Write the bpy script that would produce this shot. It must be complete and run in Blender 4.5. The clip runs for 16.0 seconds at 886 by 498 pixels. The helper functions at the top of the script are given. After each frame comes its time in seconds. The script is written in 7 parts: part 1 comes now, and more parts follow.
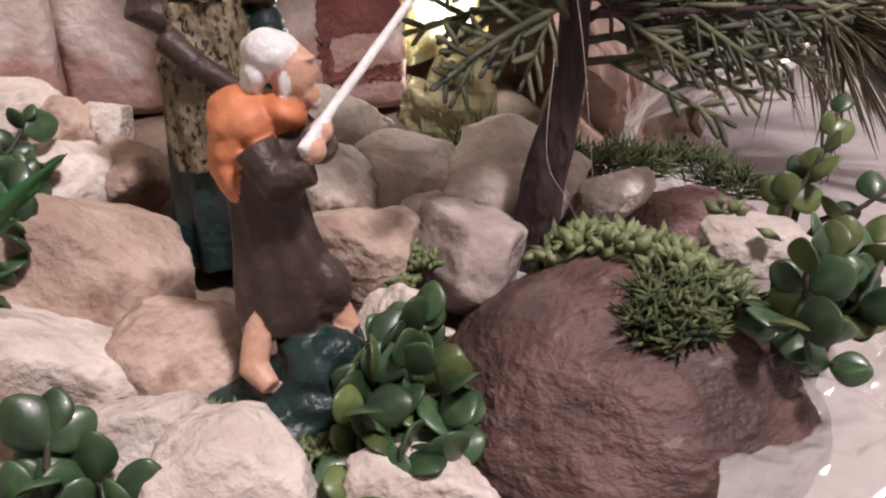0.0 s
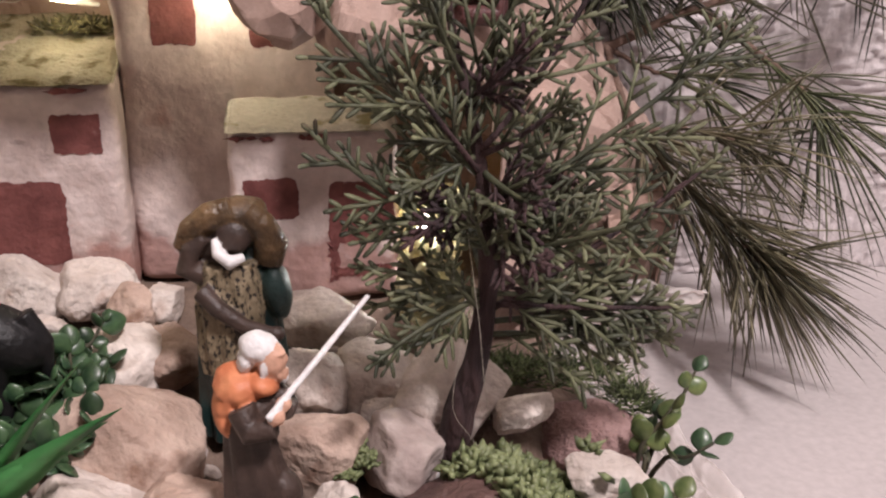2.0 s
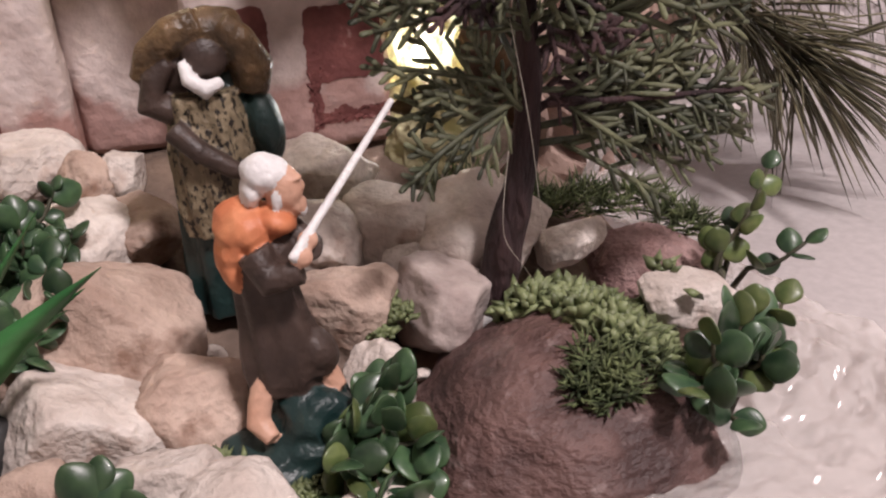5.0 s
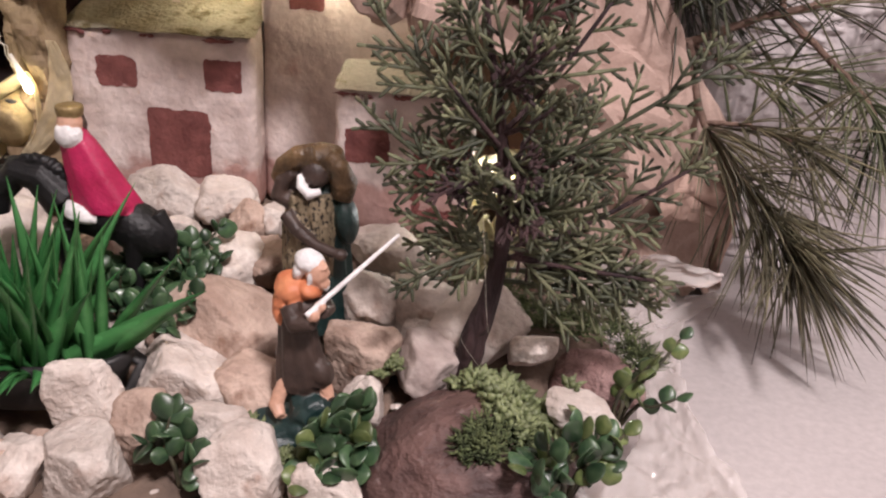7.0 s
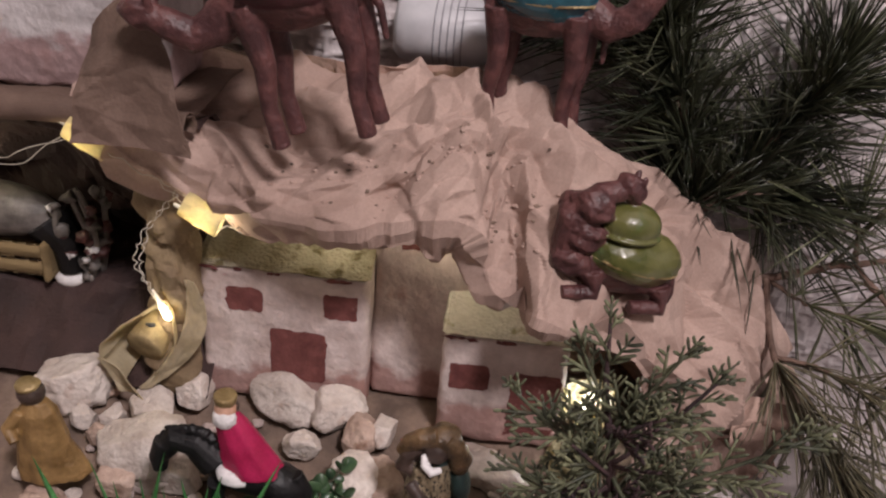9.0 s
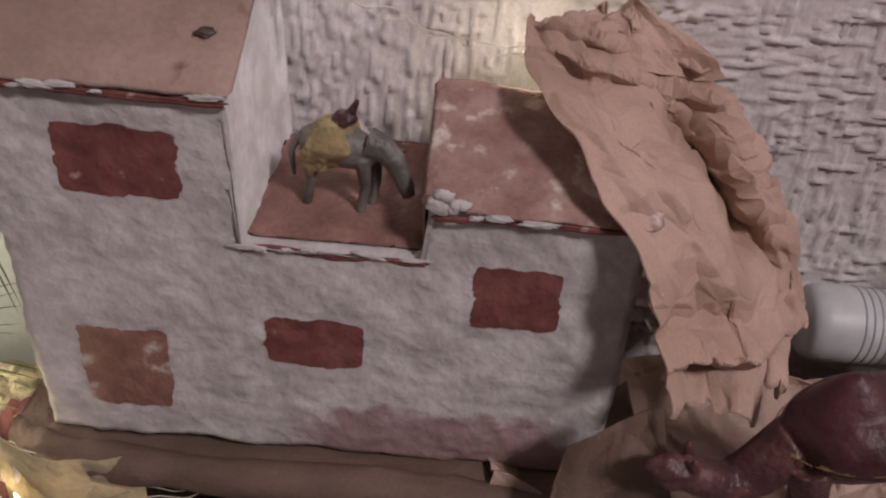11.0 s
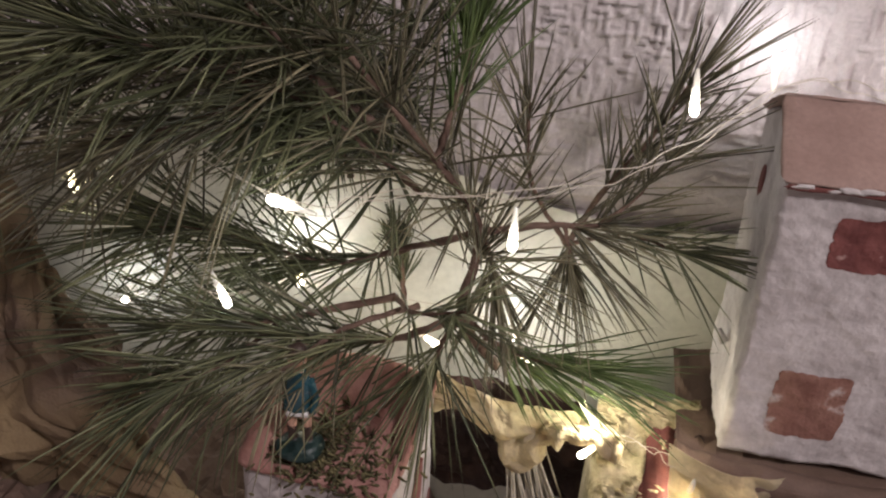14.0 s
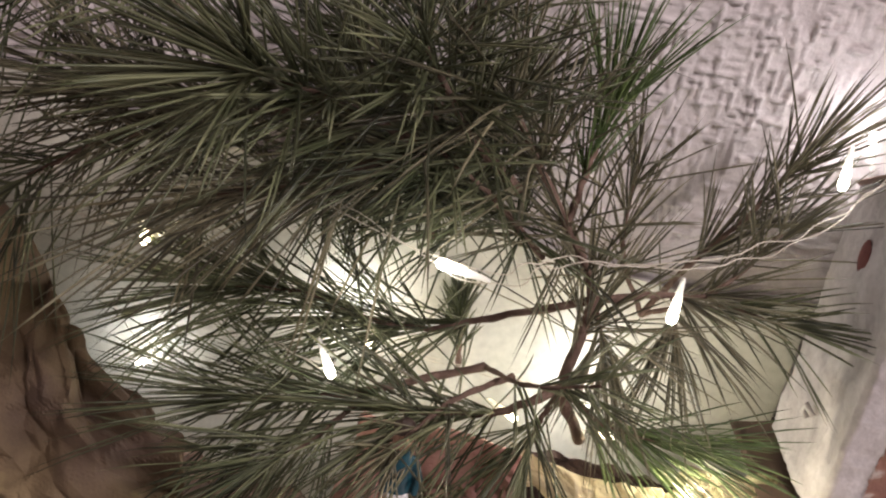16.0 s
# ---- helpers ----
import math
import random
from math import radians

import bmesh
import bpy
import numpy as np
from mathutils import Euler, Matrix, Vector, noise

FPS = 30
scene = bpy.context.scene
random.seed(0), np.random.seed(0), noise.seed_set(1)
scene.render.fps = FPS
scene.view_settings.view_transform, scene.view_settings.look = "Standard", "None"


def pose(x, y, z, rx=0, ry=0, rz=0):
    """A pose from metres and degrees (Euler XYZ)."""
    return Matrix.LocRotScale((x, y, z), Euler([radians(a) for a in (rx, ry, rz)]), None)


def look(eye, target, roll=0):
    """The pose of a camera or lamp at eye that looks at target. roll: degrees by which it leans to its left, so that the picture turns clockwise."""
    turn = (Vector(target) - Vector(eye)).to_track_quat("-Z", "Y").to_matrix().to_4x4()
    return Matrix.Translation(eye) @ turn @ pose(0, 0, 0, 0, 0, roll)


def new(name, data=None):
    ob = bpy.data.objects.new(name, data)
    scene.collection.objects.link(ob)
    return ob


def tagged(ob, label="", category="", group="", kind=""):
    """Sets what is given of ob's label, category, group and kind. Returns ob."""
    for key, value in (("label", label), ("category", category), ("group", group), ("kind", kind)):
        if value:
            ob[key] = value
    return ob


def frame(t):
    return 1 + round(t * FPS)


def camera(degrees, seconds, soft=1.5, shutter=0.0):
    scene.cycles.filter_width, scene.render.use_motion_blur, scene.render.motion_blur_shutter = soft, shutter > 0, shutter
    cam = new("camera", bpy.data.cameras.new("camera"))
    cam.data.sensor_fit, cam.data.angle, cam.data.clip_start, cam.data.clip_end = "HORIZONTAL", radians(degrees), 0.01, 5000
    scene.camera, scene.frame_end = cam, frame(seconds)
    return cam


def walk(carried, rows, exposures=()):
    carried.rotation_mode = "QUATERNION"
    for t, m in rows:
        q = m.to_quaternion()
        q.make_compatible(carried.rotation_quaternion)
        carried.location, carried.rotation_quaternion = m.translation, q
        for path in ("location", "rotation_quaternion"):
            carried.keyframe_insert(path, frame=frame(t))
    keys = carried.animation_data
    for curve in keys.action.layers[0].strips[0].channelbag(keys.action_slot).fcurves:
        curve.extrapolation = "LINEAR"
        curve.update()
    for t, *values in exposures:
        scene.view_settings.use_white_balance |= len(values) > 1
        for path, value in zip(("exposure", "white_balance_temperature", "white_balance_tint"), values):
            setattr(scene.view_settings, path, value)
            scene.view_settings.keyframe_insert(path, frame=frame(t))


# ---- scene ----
from mathutils.bvhtree import BVHTree
from mathutils import geometry

cam = camera(54.0, 16.0, soft=2.2)
PATH = [
    (0, (0.0283, 0.0019, 0.1183), (0.0939, 0.2711, 0.0034), -2.73),
    (0.5, (0.0496, -0.0287, 0.1308), (0.0999, 0.2473, 0.0245), -2.29),
    (1, (0.0624, -0.0435, 0.1310), (0.1078, 0.2344, 0.0275), -1.24),
    (1.5, (0.0489, -0.0392, 0.1783), (0.0939, 0.2382, 0.0732), -0.49),
    (2, (0.0558, -0.0608, 0.2096), (0.0994, 0.2162, 0.1030), 1.08),
    (2.5, (0.0651, -0.0780, 0.2211), (0.1093, 0.1985, 0.1134), 1.50),
    (3, (0.0463, -0.0701, 0.1963), (0.0909, 0.2048, 0.0848), 0.30),
    (3.5, (0.0320, -0.0539, 0.1909), (0.0830, 0.2174, 0.0736), -3.11),
    (4, (0.0252, -0.0297, 0.1693), (0.0881, 0.2356, 0.0443), -4.49),
    (4.2, (0.0257, -0.0158, 0.1620), (0.0922, 0.2467, 0.0328), -5.00),
    (6.3, (0.0827, -0.0609, 0.1863), (0.0990, 0.2051, 0.0485), 2.48),
    (6.5, (0.0940, -0.0803, 0.2030), (0.0938, 0.1886, 0.0701), 2.67),
    (7, (0.1092, -0.1247, 0.2411), (0.0917, 0.1465, 0.1142), 4.04),
    (7.5, (0.1159, -0.1689, 0.2952), (0.0897, 0.0998, 0.1644), 5.55),
    (8, (0.1114, -0.1658, 0.3394), (0.0726, 0.0999, 0.2058), 4.66),
    (8.2, (0.1095, -0.1526, 0.3448), (0.0691, 0.1120, 0.2095), 4.48),
    (10.3, (-0.1394, 0.0069, 0.5443), (-0.1200, 0.2508, 0.3708), 8.24),
    (10.5, (-0.1640, 0.0289, 0.5463), (-0.1479, 0.2737, 0.3736), 7.80),
    (11, (-0.2122, 0.0589, 0.5306), (-0.2117, 0.3038, 0.3573), 6.12),
    (11.5, (-0.2499, 0.0435, 0.5293), (-0.2712, 0.2880, 0.3568), 4.65),
    (12, (-0.2720, 0.0172, 0.5490), (-0.3184, 0.2589, 0.3775), 3.27),
    (12.5, (-0.2961, -0.0133, 0.5557), (-0.3615, 0.2270, 0.3883), 2.89),
    (13, (-0.3247, -0.0382, 0.5616), (-0.3976, 0.2040, 0.4005), 3.52),
    (13.5, (-0.3887, -0.0568, 0.5634), (-0.4601, 0.1892, 0.4073), 2.67),
    (14, (-0.4609, -0.0691, 0.5691), (-0.5076, 0.1841, 0.4151), 3.41),
    (14.5, (-0.5225, -0.0700, 0.5654), (-0.5504, 0.1890, 0.4168), 5.11),
    (15, (-0.5399, -0.0723, 0.5549), (-0.5548, 0.1898, 0.4097), 6.88),
    (15.5, (-0.5490, -0.0745, 0.5517), (-0.5597, 0.1901, 0.4106), 7.89),
    (16, (-0.5839, -0.0628, 0.5486), (-0.5897, 0.2062, 0.4160), 9.32),
]
walk(cam, [(t, look(eye, target, roll)) for t, eye, target, roll in PATH],
     exposures=[(0.0, -0.10), (2.5, -0.06), (4.2, -0.25), (6.3, 0.0), (8.2, -0.16), (10.3, -1.19), (12.5, -1.27), (15.0, -0.56), (16.0, -0.46)])

# ---- room light ----
world = bpy.data.worlds.new("room_world")
scene.world = world
world.use_nodes = True
world.node_tree.nodes["Background"].inputs[0].default_value = (1.0, 0.88, 0.84, 1)
world.node_tree.nodes["Background"].inputs[1].default_value = 0.05


def lamp(name, kind, loc, watts, colour, size=0.01, target=None):
    data = bpy.data.lights.new(name, kind)
    data.energy, data.color = watts, colour
    if kind == "AREA":
        data.shape, data.size = "DISK", size
    else:
        data.shadow_soft_size = size
    ob = new(name, data)
    ob.matrix_world = look(loc, target) if target else Matrix.Translation(loc)
    return ob


ROOM = (1.0, 0.89, 0.905)
WARM = (1.0, 0.89, 0.65)
COOL = (0.97, 0.99, 1.0)
lamp("ceiling_light", "AREA", (0.58, -0.68, 1.70), 47.0, ROOM, 0.27, (-0.1, 0.3, 0.1))


# ---- materials ----
def surf(name, c1, c2, scale=30.0, rough=0.75, bump=0.25, fine=450.0, rand=0.0, island=0.0, metal=0.0, coat=0.0, spots=None, depth=0.002, stretch=None, spec=0.5, wash=None, thin=0.0):
    m = bpy.data.materials.new(name)
    m.use_nodes = True
    n, l = m.node_tree.nodes, m.node_tree.links
    b = n["Principled BSDF"]
    co = n.new("ShaderNodeTexCoord")
    src = co.outputs["Object"]
    if stretch:
        mp = n.new("ShaderNodeMapping")
        mp.inputs["Scale"].default_value = stretch
        l.new(src, mp.inputs[0])
        src = mp.outputs[0]
    a = n.new("ShaderNodeTexNoise")
    a.inputs["Scale"].default_value, a.inputs["Detail"].default_value = scale, 6.0
    f = n.new("ShaderNodeTexNoise")
    f.inputs["Scale"].default_value, f.inputs["Detail"].default_value = fine, 4.0
    l.new(src, a.inputs["Vector"])
    l.new(src, f.inputs["Vector"])
    r = n.new("ShaderNodeValToRGB")
    r.color_ramp.elements[0].position, r.color_ramp.elements[1].position = 0.36, 0.66
    r.color_ramp.elements[0].color, r.color_ramp.elements[1].color = (*c1, 1), (*c2, 1)
    l.new(a.outputs["Fac"], r.inputs[0])
    col = r.outputs[0]
    if spots:
        s = n.new("ShaderNodeTexNoise")
        s.inputs["Scale"].default_value, s.inputs["Detail"].default_value = spots[1], 5.0
        l.new(src, s.inputs["Vector"])
        sr = n.new("ShaderNodeMapRange")
        sr.inputs["From Min"].default_value, sr.inputs["From Max"].default_value = spots[2], spots[2] + 0.08
        l.new(s.outputs["Fac"], sr.inputs["Value"])
        mx = n.new("ShaderNodeMix")
        mx.data_type = "RGBA"
        mx.inputs[7].default_value = (*spots[0], 1)
        l.new(sr.outputs[0], mx.inputs[0])
        l.new(col, mx.inputs[6])
        col = mx.outputs[2]
    if wash:
        # a band of thinned paint along the foot: colour, height, fade, from which x on
        xyz = n.new("ShaderNodeSeparateXYZ")
        l.new(co.outputs["Object"], xyz.inputs[0])
        wn = n.new("ShaderNodeTexNoise")
        wn.inputs["Scale"].default_value, wn.inputs["Detail"].default_value = 55.0, 5.0
        l.new(src, wn.inputs["Vector"])
        wob = n.new("ShaderNodeMath")
        wob.operation = "MULTIPLY_ADD"
        wob.inputs[1].default_value = 0.05
        l.new(wn.outputs["Fac"], wob.inputs[0])
        l.new(xyz.outputs["Z"], wob.inputs[2])
        band = n.new("ShaderNodeMapRange")
        band.inputs["From Min"].default_value, band.inputs["From Max"].default_value = wash[1] + 0.025, wash[1] + 0.017
        band.inputs["To Max"].default_value = 0.75
        l.new(wob.outputs[0], band.inputs["Value"])
        far = n.new("ShaderNodeMapRange")
        far.inputs["From Min"].default_value, far.inputs["From Max"].default_value = wash[3], wash[3] + 0.02
        l.new(xyz.outputs["X"], far.inputs["Value"])
        both = n.new("ShaderNodeMath")
        both.operation = "MULTIPLY"
        l.new(band.outputs[0], both.inputs[0])
        l.new(far.outputs[0], both.inputs[1])
        wm = n.new("ShaderNodeMix")
        wm.data_type = "RGBA"
        wm.inputs[7].default_value = (*wash[0], 1)
        l.new(both.outputs[0], wm.inputs[0])
        l.new(col, wm.inputs[6])
        col = wm.outputs[2]
    h = n.new("ShaderNodeHueSaturation")
    l.new(col, h.inputs["Color"])
    v = n.new("ShaderNodeMapRange")
    v.inputs["To Min"].default_value, v.inputs["To Max"].default_value = 0.8, 1.2
    l.new(f.outputs["Fac"], v.inputs["Value"])
    val = v.outputs[0]
    for amount, node, out in ((rand, "ShaderNodeObjectInfo", "Random"), (island, "ShaderNodeNewGeometry", "Random Per Island")):
        if amount:
            o = n.new(node)
            w = n.new("ShaderNodeMapRange")
            w.inputs["To Min"].default_value, w.inputs["To Max"].default_value = 1 - amount, 1 + amount
            l.new(o.outputs[out], w.inputs["Value"])
            k = n.new("ShaderNodeMath")
            k.operation = "MULTIPLY"
            l.new(val, k.inputs[0])
            l.new(w.outputs[0], k.inputs[1])
            val = k.outputs[0]
    l.new(val, h.inputs["Value"])
    l.new(h.outputs[0], b.inputs["Base Color"])
    rr = n.new("ShaderNodeMapRange")
    rr.inputs["To Min"].default_value, rr.inputs["To Max"].default_value = max(rough - 0.12, 0.05), min(rough + 0.12, 1.0)
    l.new(a.outputs["Fac"], rr.inputs["Value"])
    l.new(rr.outputs[0], b.inputs["Roughness"])
    b.inputs["Metallic"].default_value = metal
    b.inputs["Coat Weight"].default_value = coat
    b.inputs["Specular IOR Level"].default_value = spec
    if bump:
        u = n.new("ShaderNodeBump")
        u.inputs["Strength"].default_value, u.inputs["Distance"].default_value = bump, depth
        ad = n.new("ShaderNodeMath")
        ad.operation = "ADD"
        l.new(a.outputs["Fac"], ad.inputs[0])
        l.new(f.outputs["Fac"], ad.inputs[1])
        l.new(ad.outputs[0], u.inputs["Height"])
        l.new(u.outputs[0], b.inputs["Normal"])
    if thin:
        # light passes through thin paper
        tr, mx = n.new("ShaderNodeBsdfTranslucent"), n.new("ShaderNodeMixShader")
        l.new(h.outputs[0], tr.inputs[0])
        mx.inputs[0].default_value = thin
        l.new(b.outputs[0], mx.inputs[1])
        l.new(tr.outputs[0], mx.inputs[2])
        l.new(mx.outputs[0], n["Material Output"].inputs["Surface"])
    return m


def glow(name, colour, strength):
    m = bpy.data.materials.new(name)
    m.use_nodes = True
    b = m.node_tree.nodes["Principled BSDF"]
    b.inputs["Base Color"].default_value = (*colour, 1)
    b.inputs["Emission Color"].default_value = (*colour, 1)
    b.inputs["Emission Strength"].default_value = strength
    return m


def film(name, clear, tint, rough):
    m = bpy.data.materials.new(name)
    m.use_nodes = True
    n, l = m.node_tree.nodes, m.node_tree.links
    t, g, x = n.new("ShaderNodeBsdfTransparent"), n["Principled BSDF"], n.new("ShaderNodeMixShader")
    t.inputs[0].default_value = (*tint, 1)
    g.inputs["Base Color"].default_value = (0.9, 0.88, 0.86, 1)
    g.inputs["Roughness"].default_value = rough
    g.inputs["Specular IOR Level"].default_value = 0.9
    x.inputs[0].default_value = 1 - clear
    l.new(t.outputs[0], x.inputs[1])
    l.new(g.outputs[0], x.inputs[2])
    l.new(x.outputs[0], n["Material Output"].inputs["Surface"])
    return m


WALLPAPER = surf("embossed_wallpaper", (0.52, 0.47, 0.47), (0.60, 0.55, 0.55), 9, 0.7, 0.25, 500)
PLAIN_PAINT = surf("room_paint", (0.62, 0.58, 0.56), (0.68, 0.64, 0.62), 3, 0.8, 0.1, 200)
CLOTH = surf("white_table_cover", (0.43, 0.395, 0.39), (0.49, 0.45, 0.445), 7, 0.5, 0.12, 260)
WOOD = surf("floor_wood", (0.22, 0.13, 0.08), (0.32, 0.2, 0.12), 6, 0.5, 0.2, 80)
SOIL = surf("dark_bed", (0.10, 0.07, 0.055), (0.24, 0.17, 0.13), 40, 0.95, 0.6, 300)
KRAFT = surf("kraft_paper", (0.375, 0.25, 0.20), (0.49, 0.345, 0.285), 16, 0.8, 0.14, 900, depth=0.0008, spots=((0.36, 0.23, 0.18), 55, 0.66))
KRAFT_PALE = surf("pale_kraft_paper", (0.33, 0.23, 0.19), (0.44, 0.32, 0.27), 22, 0.8, 0.12, 600, depth=0.0008, spots=((0.20, 0.12, 0.08), 60, 0.72))
KRAFT_MID = surf("brown_paper", (0.105, 0.066, 0.05), (0.17, 0.112, 0.086), 18, 0.8, 0.2, 600)
OCHRE_PAPER = surf("ochre_paper", (0.18, 0.125, 0.072), (0.31, 0.235, 0.135), 20, 0.8, 0.2, 600)
DRAPE_PAPER = surf("dark_ochre_paper", (0.085, 0.052, 0.036), (0.21, 0.150, 0.080), 14, 0.8, 0.25, 600, spots=((0.30, 0.235, 0.11), 20, 0.64))
TERRACE = surf("worn_red_terrace", (0.19, 0.095, 0.08), (0.28, 0.155, 0.132), 50, 0.85, 0.5, 400, spots=((0.42, 0.28, 0.24), 60, 0.64))
# near-black kraft: the shade inside the cave is put into the colour
KRAFT_SHADED = surf("shaded_cave_paper", (0.028, 0.015, 0.014), (0.062, 0.033, 0.029), 20, 0.85, 0.4, 500)
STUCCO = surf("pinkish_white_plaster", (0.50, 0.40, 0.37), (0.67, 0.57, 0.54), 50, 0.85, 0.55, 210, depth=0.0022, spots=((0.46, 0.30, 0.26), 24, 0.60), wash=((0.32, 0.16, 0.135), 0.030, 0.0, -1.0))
STUCCO_UP = surf("greyish_white_plaster", (0.43, 0.395, 0.395), (0.57, 0.535, 0.535), 60, 0.85, 0.42, 260, depth=0.0024, spots=((0.38, 0.29, 0.27), 22, 0.67), wash=((0.22, 0.11, 0.105), 0.030, 0.012, -0.01))
RED_PAINT = surf("oxide_red_paint", (0.130, 0.038, 0.035), (0.210, 0.072, 0.064), 90, 0.8, 0.35, 400, spots=((0.42, 0.27, 0.245), 110, 0.66))
ROOF_GREEN = surf("mossy_yellow_roof", (0.30, 0.26, 0.17), (0.50, 0.455, 0.345), 45, 0.9, 0.9, 420, spots=((0.16, 0.13, 0.06), 70, 0.58), depth=0.003)
SHEET_WHITE = surf("pale_plastic_sheet", (0.56, 0.55, 0.48), (0.64, 0.63, 0.56), 12, 0.45, 0.05, 200)
ROOF_PALE = surf("pale_yellowish_roof", (0.52, 0.48, 0.41), (0.66, 0.62, 0.55), 50, 0.9, 0.8, 420, spots=((0.30, 0.26, 0.14), 60, 0.60), depth=0.002)
ROOF_BROWN = surf("brown_card_roof", (0.25, 0.165, 0.14), (0.36, 0.25, 0.215), 30, 0.75, 0.3, 400, spots=((0.16, 0.075, 0.06), 50, 0.66))
ROOF_WORN = surf("worn_red_roof", (0.24, 0.13, 0.115), (0.40, 0.27, 0.24), 60, 0.85, 0.6, 400, spots=((0.60, 0.50, 0.46), 70, 0.57))
ROOF_PINK = surf("pinkish_red_roof", (0.27, 0.125, 0.105), (0.39, 0.215, 0.185), 60, 0.8, 0.5, 400, spots=((0.20, 0.09, 0.075), 60, 0.62))
STONE_W = surf("cream_stone", (0.49, 0.415, 0.37), (0.68, 0.615, 0.565), 60, 0.9, 0.7, 330, rand=0.15, spots=((0.36, 0.25, 0.20), 34, 0.62), depth=0.0024)
STONE_T = surf("tan_stone", (0.35, 0.245, 0.195), (0.54, 0.415, 0.345), 50, 0.9, 0.7, 330, rand=0.12, spots=((0.20, 0.115, 0.08), 36, 0.60), depth=0.0024)
STONE_G = surf("grey_brown_stone", (0.31, 0.245, 0.225), (0.47, 0.395, 0.365), 60, 0.9, 0.5, 300, rand=0.1, spots=((0.50, 0.43, 0.40), 60, 0.62), depth=0.0020)
ROCK = surf("dark_brown_rock", (0.050, 0.025, 0.023), (0.150, 0.085, 0.075), 60, 0.6, 0.8, 300, depth=0.0026, stretch=(0.8, 1.0, 1.5), spots=((0.20, 0.14, 0.13), 130, 0.63))
RED_ROCK = surf("reddish_brown_rock", (0.22, 0.125, 0.115), (0.36, 0.24, 0.225), 60, 0.9, 1.0, 400, depth=0.003)
MOSS = surf("dry_moss", (0.075, 0.068, 0.030), (0.18, 0.155, 0.075), 120, 0.95, 0.8, 600, island=0.5)
MOSS_GREEN = surf("green_moss", (0.045, 0.062, 0.022), (0.13, 0.155, 0.065), 120, 0.9, 0.6, 600, island=0.5)
SEDUM = surf("bright_green_leaf", (0.105, 0.130, 0.055), (0.20, 0.230, 0.110), 60, 0.5, 0.1, 300, island=0.3)
LEAF_DARK = surf("dark_green_plastic_leaf", (0.018, 0.042, 0.022), (0.052, 0.098, 0.042), 120, 0.36, 0.1, 200, rand=0.45, coat=0.1)
LEAF_MID = surf("yellow_green_plastic_leaf", (0.06, 0.095, 0.030), (0.145, 0.175, 0.062), 90, 0.38, 0.1, 200, rand=0.35, coat=0.1)
STEM = surf("dark_stem", (0.03, 0.03, 0.018), (0.07, 0.06, 0.03), 90, 0.7, 0.3, 400)
BLADE = surf("green_plastic_grass", (0.025, 0.13, 0.035), (0.10, 0.31, 0.10), 14, 0.35, 0.1, 200, island=0.3, stretch=(1, 1, 2))
POT = surf("black_plastic", (0.012, 0.012, 0.013), (0.03, 0.028, 0.028), 40, 0.4, 0.1, 200)
BARK = surf("cypress_bark", (0.024, 0.013, 0.015), (0.070, 0.037, 0.037), 90, 0.9, 0.9, 350, depth=0.003, stretch=(1, 1, 0.3))
CYPRESS = surf("cypress_scale_leaf", (0.036, 0.042, 0.022), (0.130, 0.135, 0.074), 70, 0.6, 0.4, 900, island=0.55, depth=0.0008, spots=((0.11, 0.065, 0.04), 40, 0.66))
# darkened copy of the pine needle colour, for twigs that should look shaded
NEEDLE_SHADED = surf("shaded_pine_needle", (0.022, 0.028, 0.016), (0.070, 0.075, 0.042), 30, 0.42, 0.0, 300, island=0.6)
NEEDLE = surf("pine_needle", (0.054, 0.064, 0.030), (0.150, 0.158, 0.085), 30, 0.42, 0.0, 300, island=0.6)
NEEDLE_GREY = surf("grey_green_pine_needle", (0.080, 0.074, 0.044), (0.190, 0.172, 0.106), 30, 0.42, 0.0, 300, island=0.6)
NEEDLE_BRIGHT = surf("fresh_green_pine_needle", (0.055, 0.095, 0.025), (0.125, 0.175, 0.060), 30, 0.5, 0.0, 300, island=0.4)
TWIG = surf("pine_twig", (0.10, 0.06, 0.045), (0.20, 0.13, 0.10), 80, 0.9, 0.7, 400)
WIRE = surf("clear_wire", (0.55, 0.5, 0.42), (0.75, 0.7, 0.6), 60, 0.25, 0.0, 300)
BULB = glow("lit_warm_bulb", (1.0, 0.87, 0.58), 26.0)
BULB_COOL = glow("lit_white_bulb", (1.0, 0.95, 0.80), 26.0)
SLEEVE = film("clear_sleeve", 0.55, (0.98, 0.97, 0.93), 0.2)
CELLO_MILKY = film("milky_cellophane", 0.68, (0.98, 0.94, 0.93), 0.16)
CELLO = film("cellophane", 0.78, (0.97, 0.95, 0.94), 0.09)
TISSUE = surf("pale_yellow_tissue", (0.62, 0.56, 0.36), (0.76, 0.71, 0.52), 40, 0.7, 0.1, 400, thin=0.6)
LEAF_PAPER = surf("yellow_green_paper", (0.34, 0.305, 0.17), (0.48, 0.44, 0.28), 40, 0.7, 0.2, 300, thin=0.25)
P_ORANGE = surf("orange_paint", (0.50, 0.155, 0.068), (0.64, 0.25, 0.12), 120, 0.55, 0.22, 300)
P_BROWN = surf("dark_brown_paint", (0.034, 0.021, 0.017), (0.070, 0.044, 0.035), 90, 0.5, 0.3, 500)
P_SKIN = surf("skin_tone_paint", (0.52, 0.29, 0.20), (0.62, 0.38, 0.28), 120, 0.5, 0.2, 500)
P_WHITE = surf("white_paint", (0.66, 0.64, 0.64), (0.76, 0.74, 0.73), 120, 0.5, 0.3, 500)
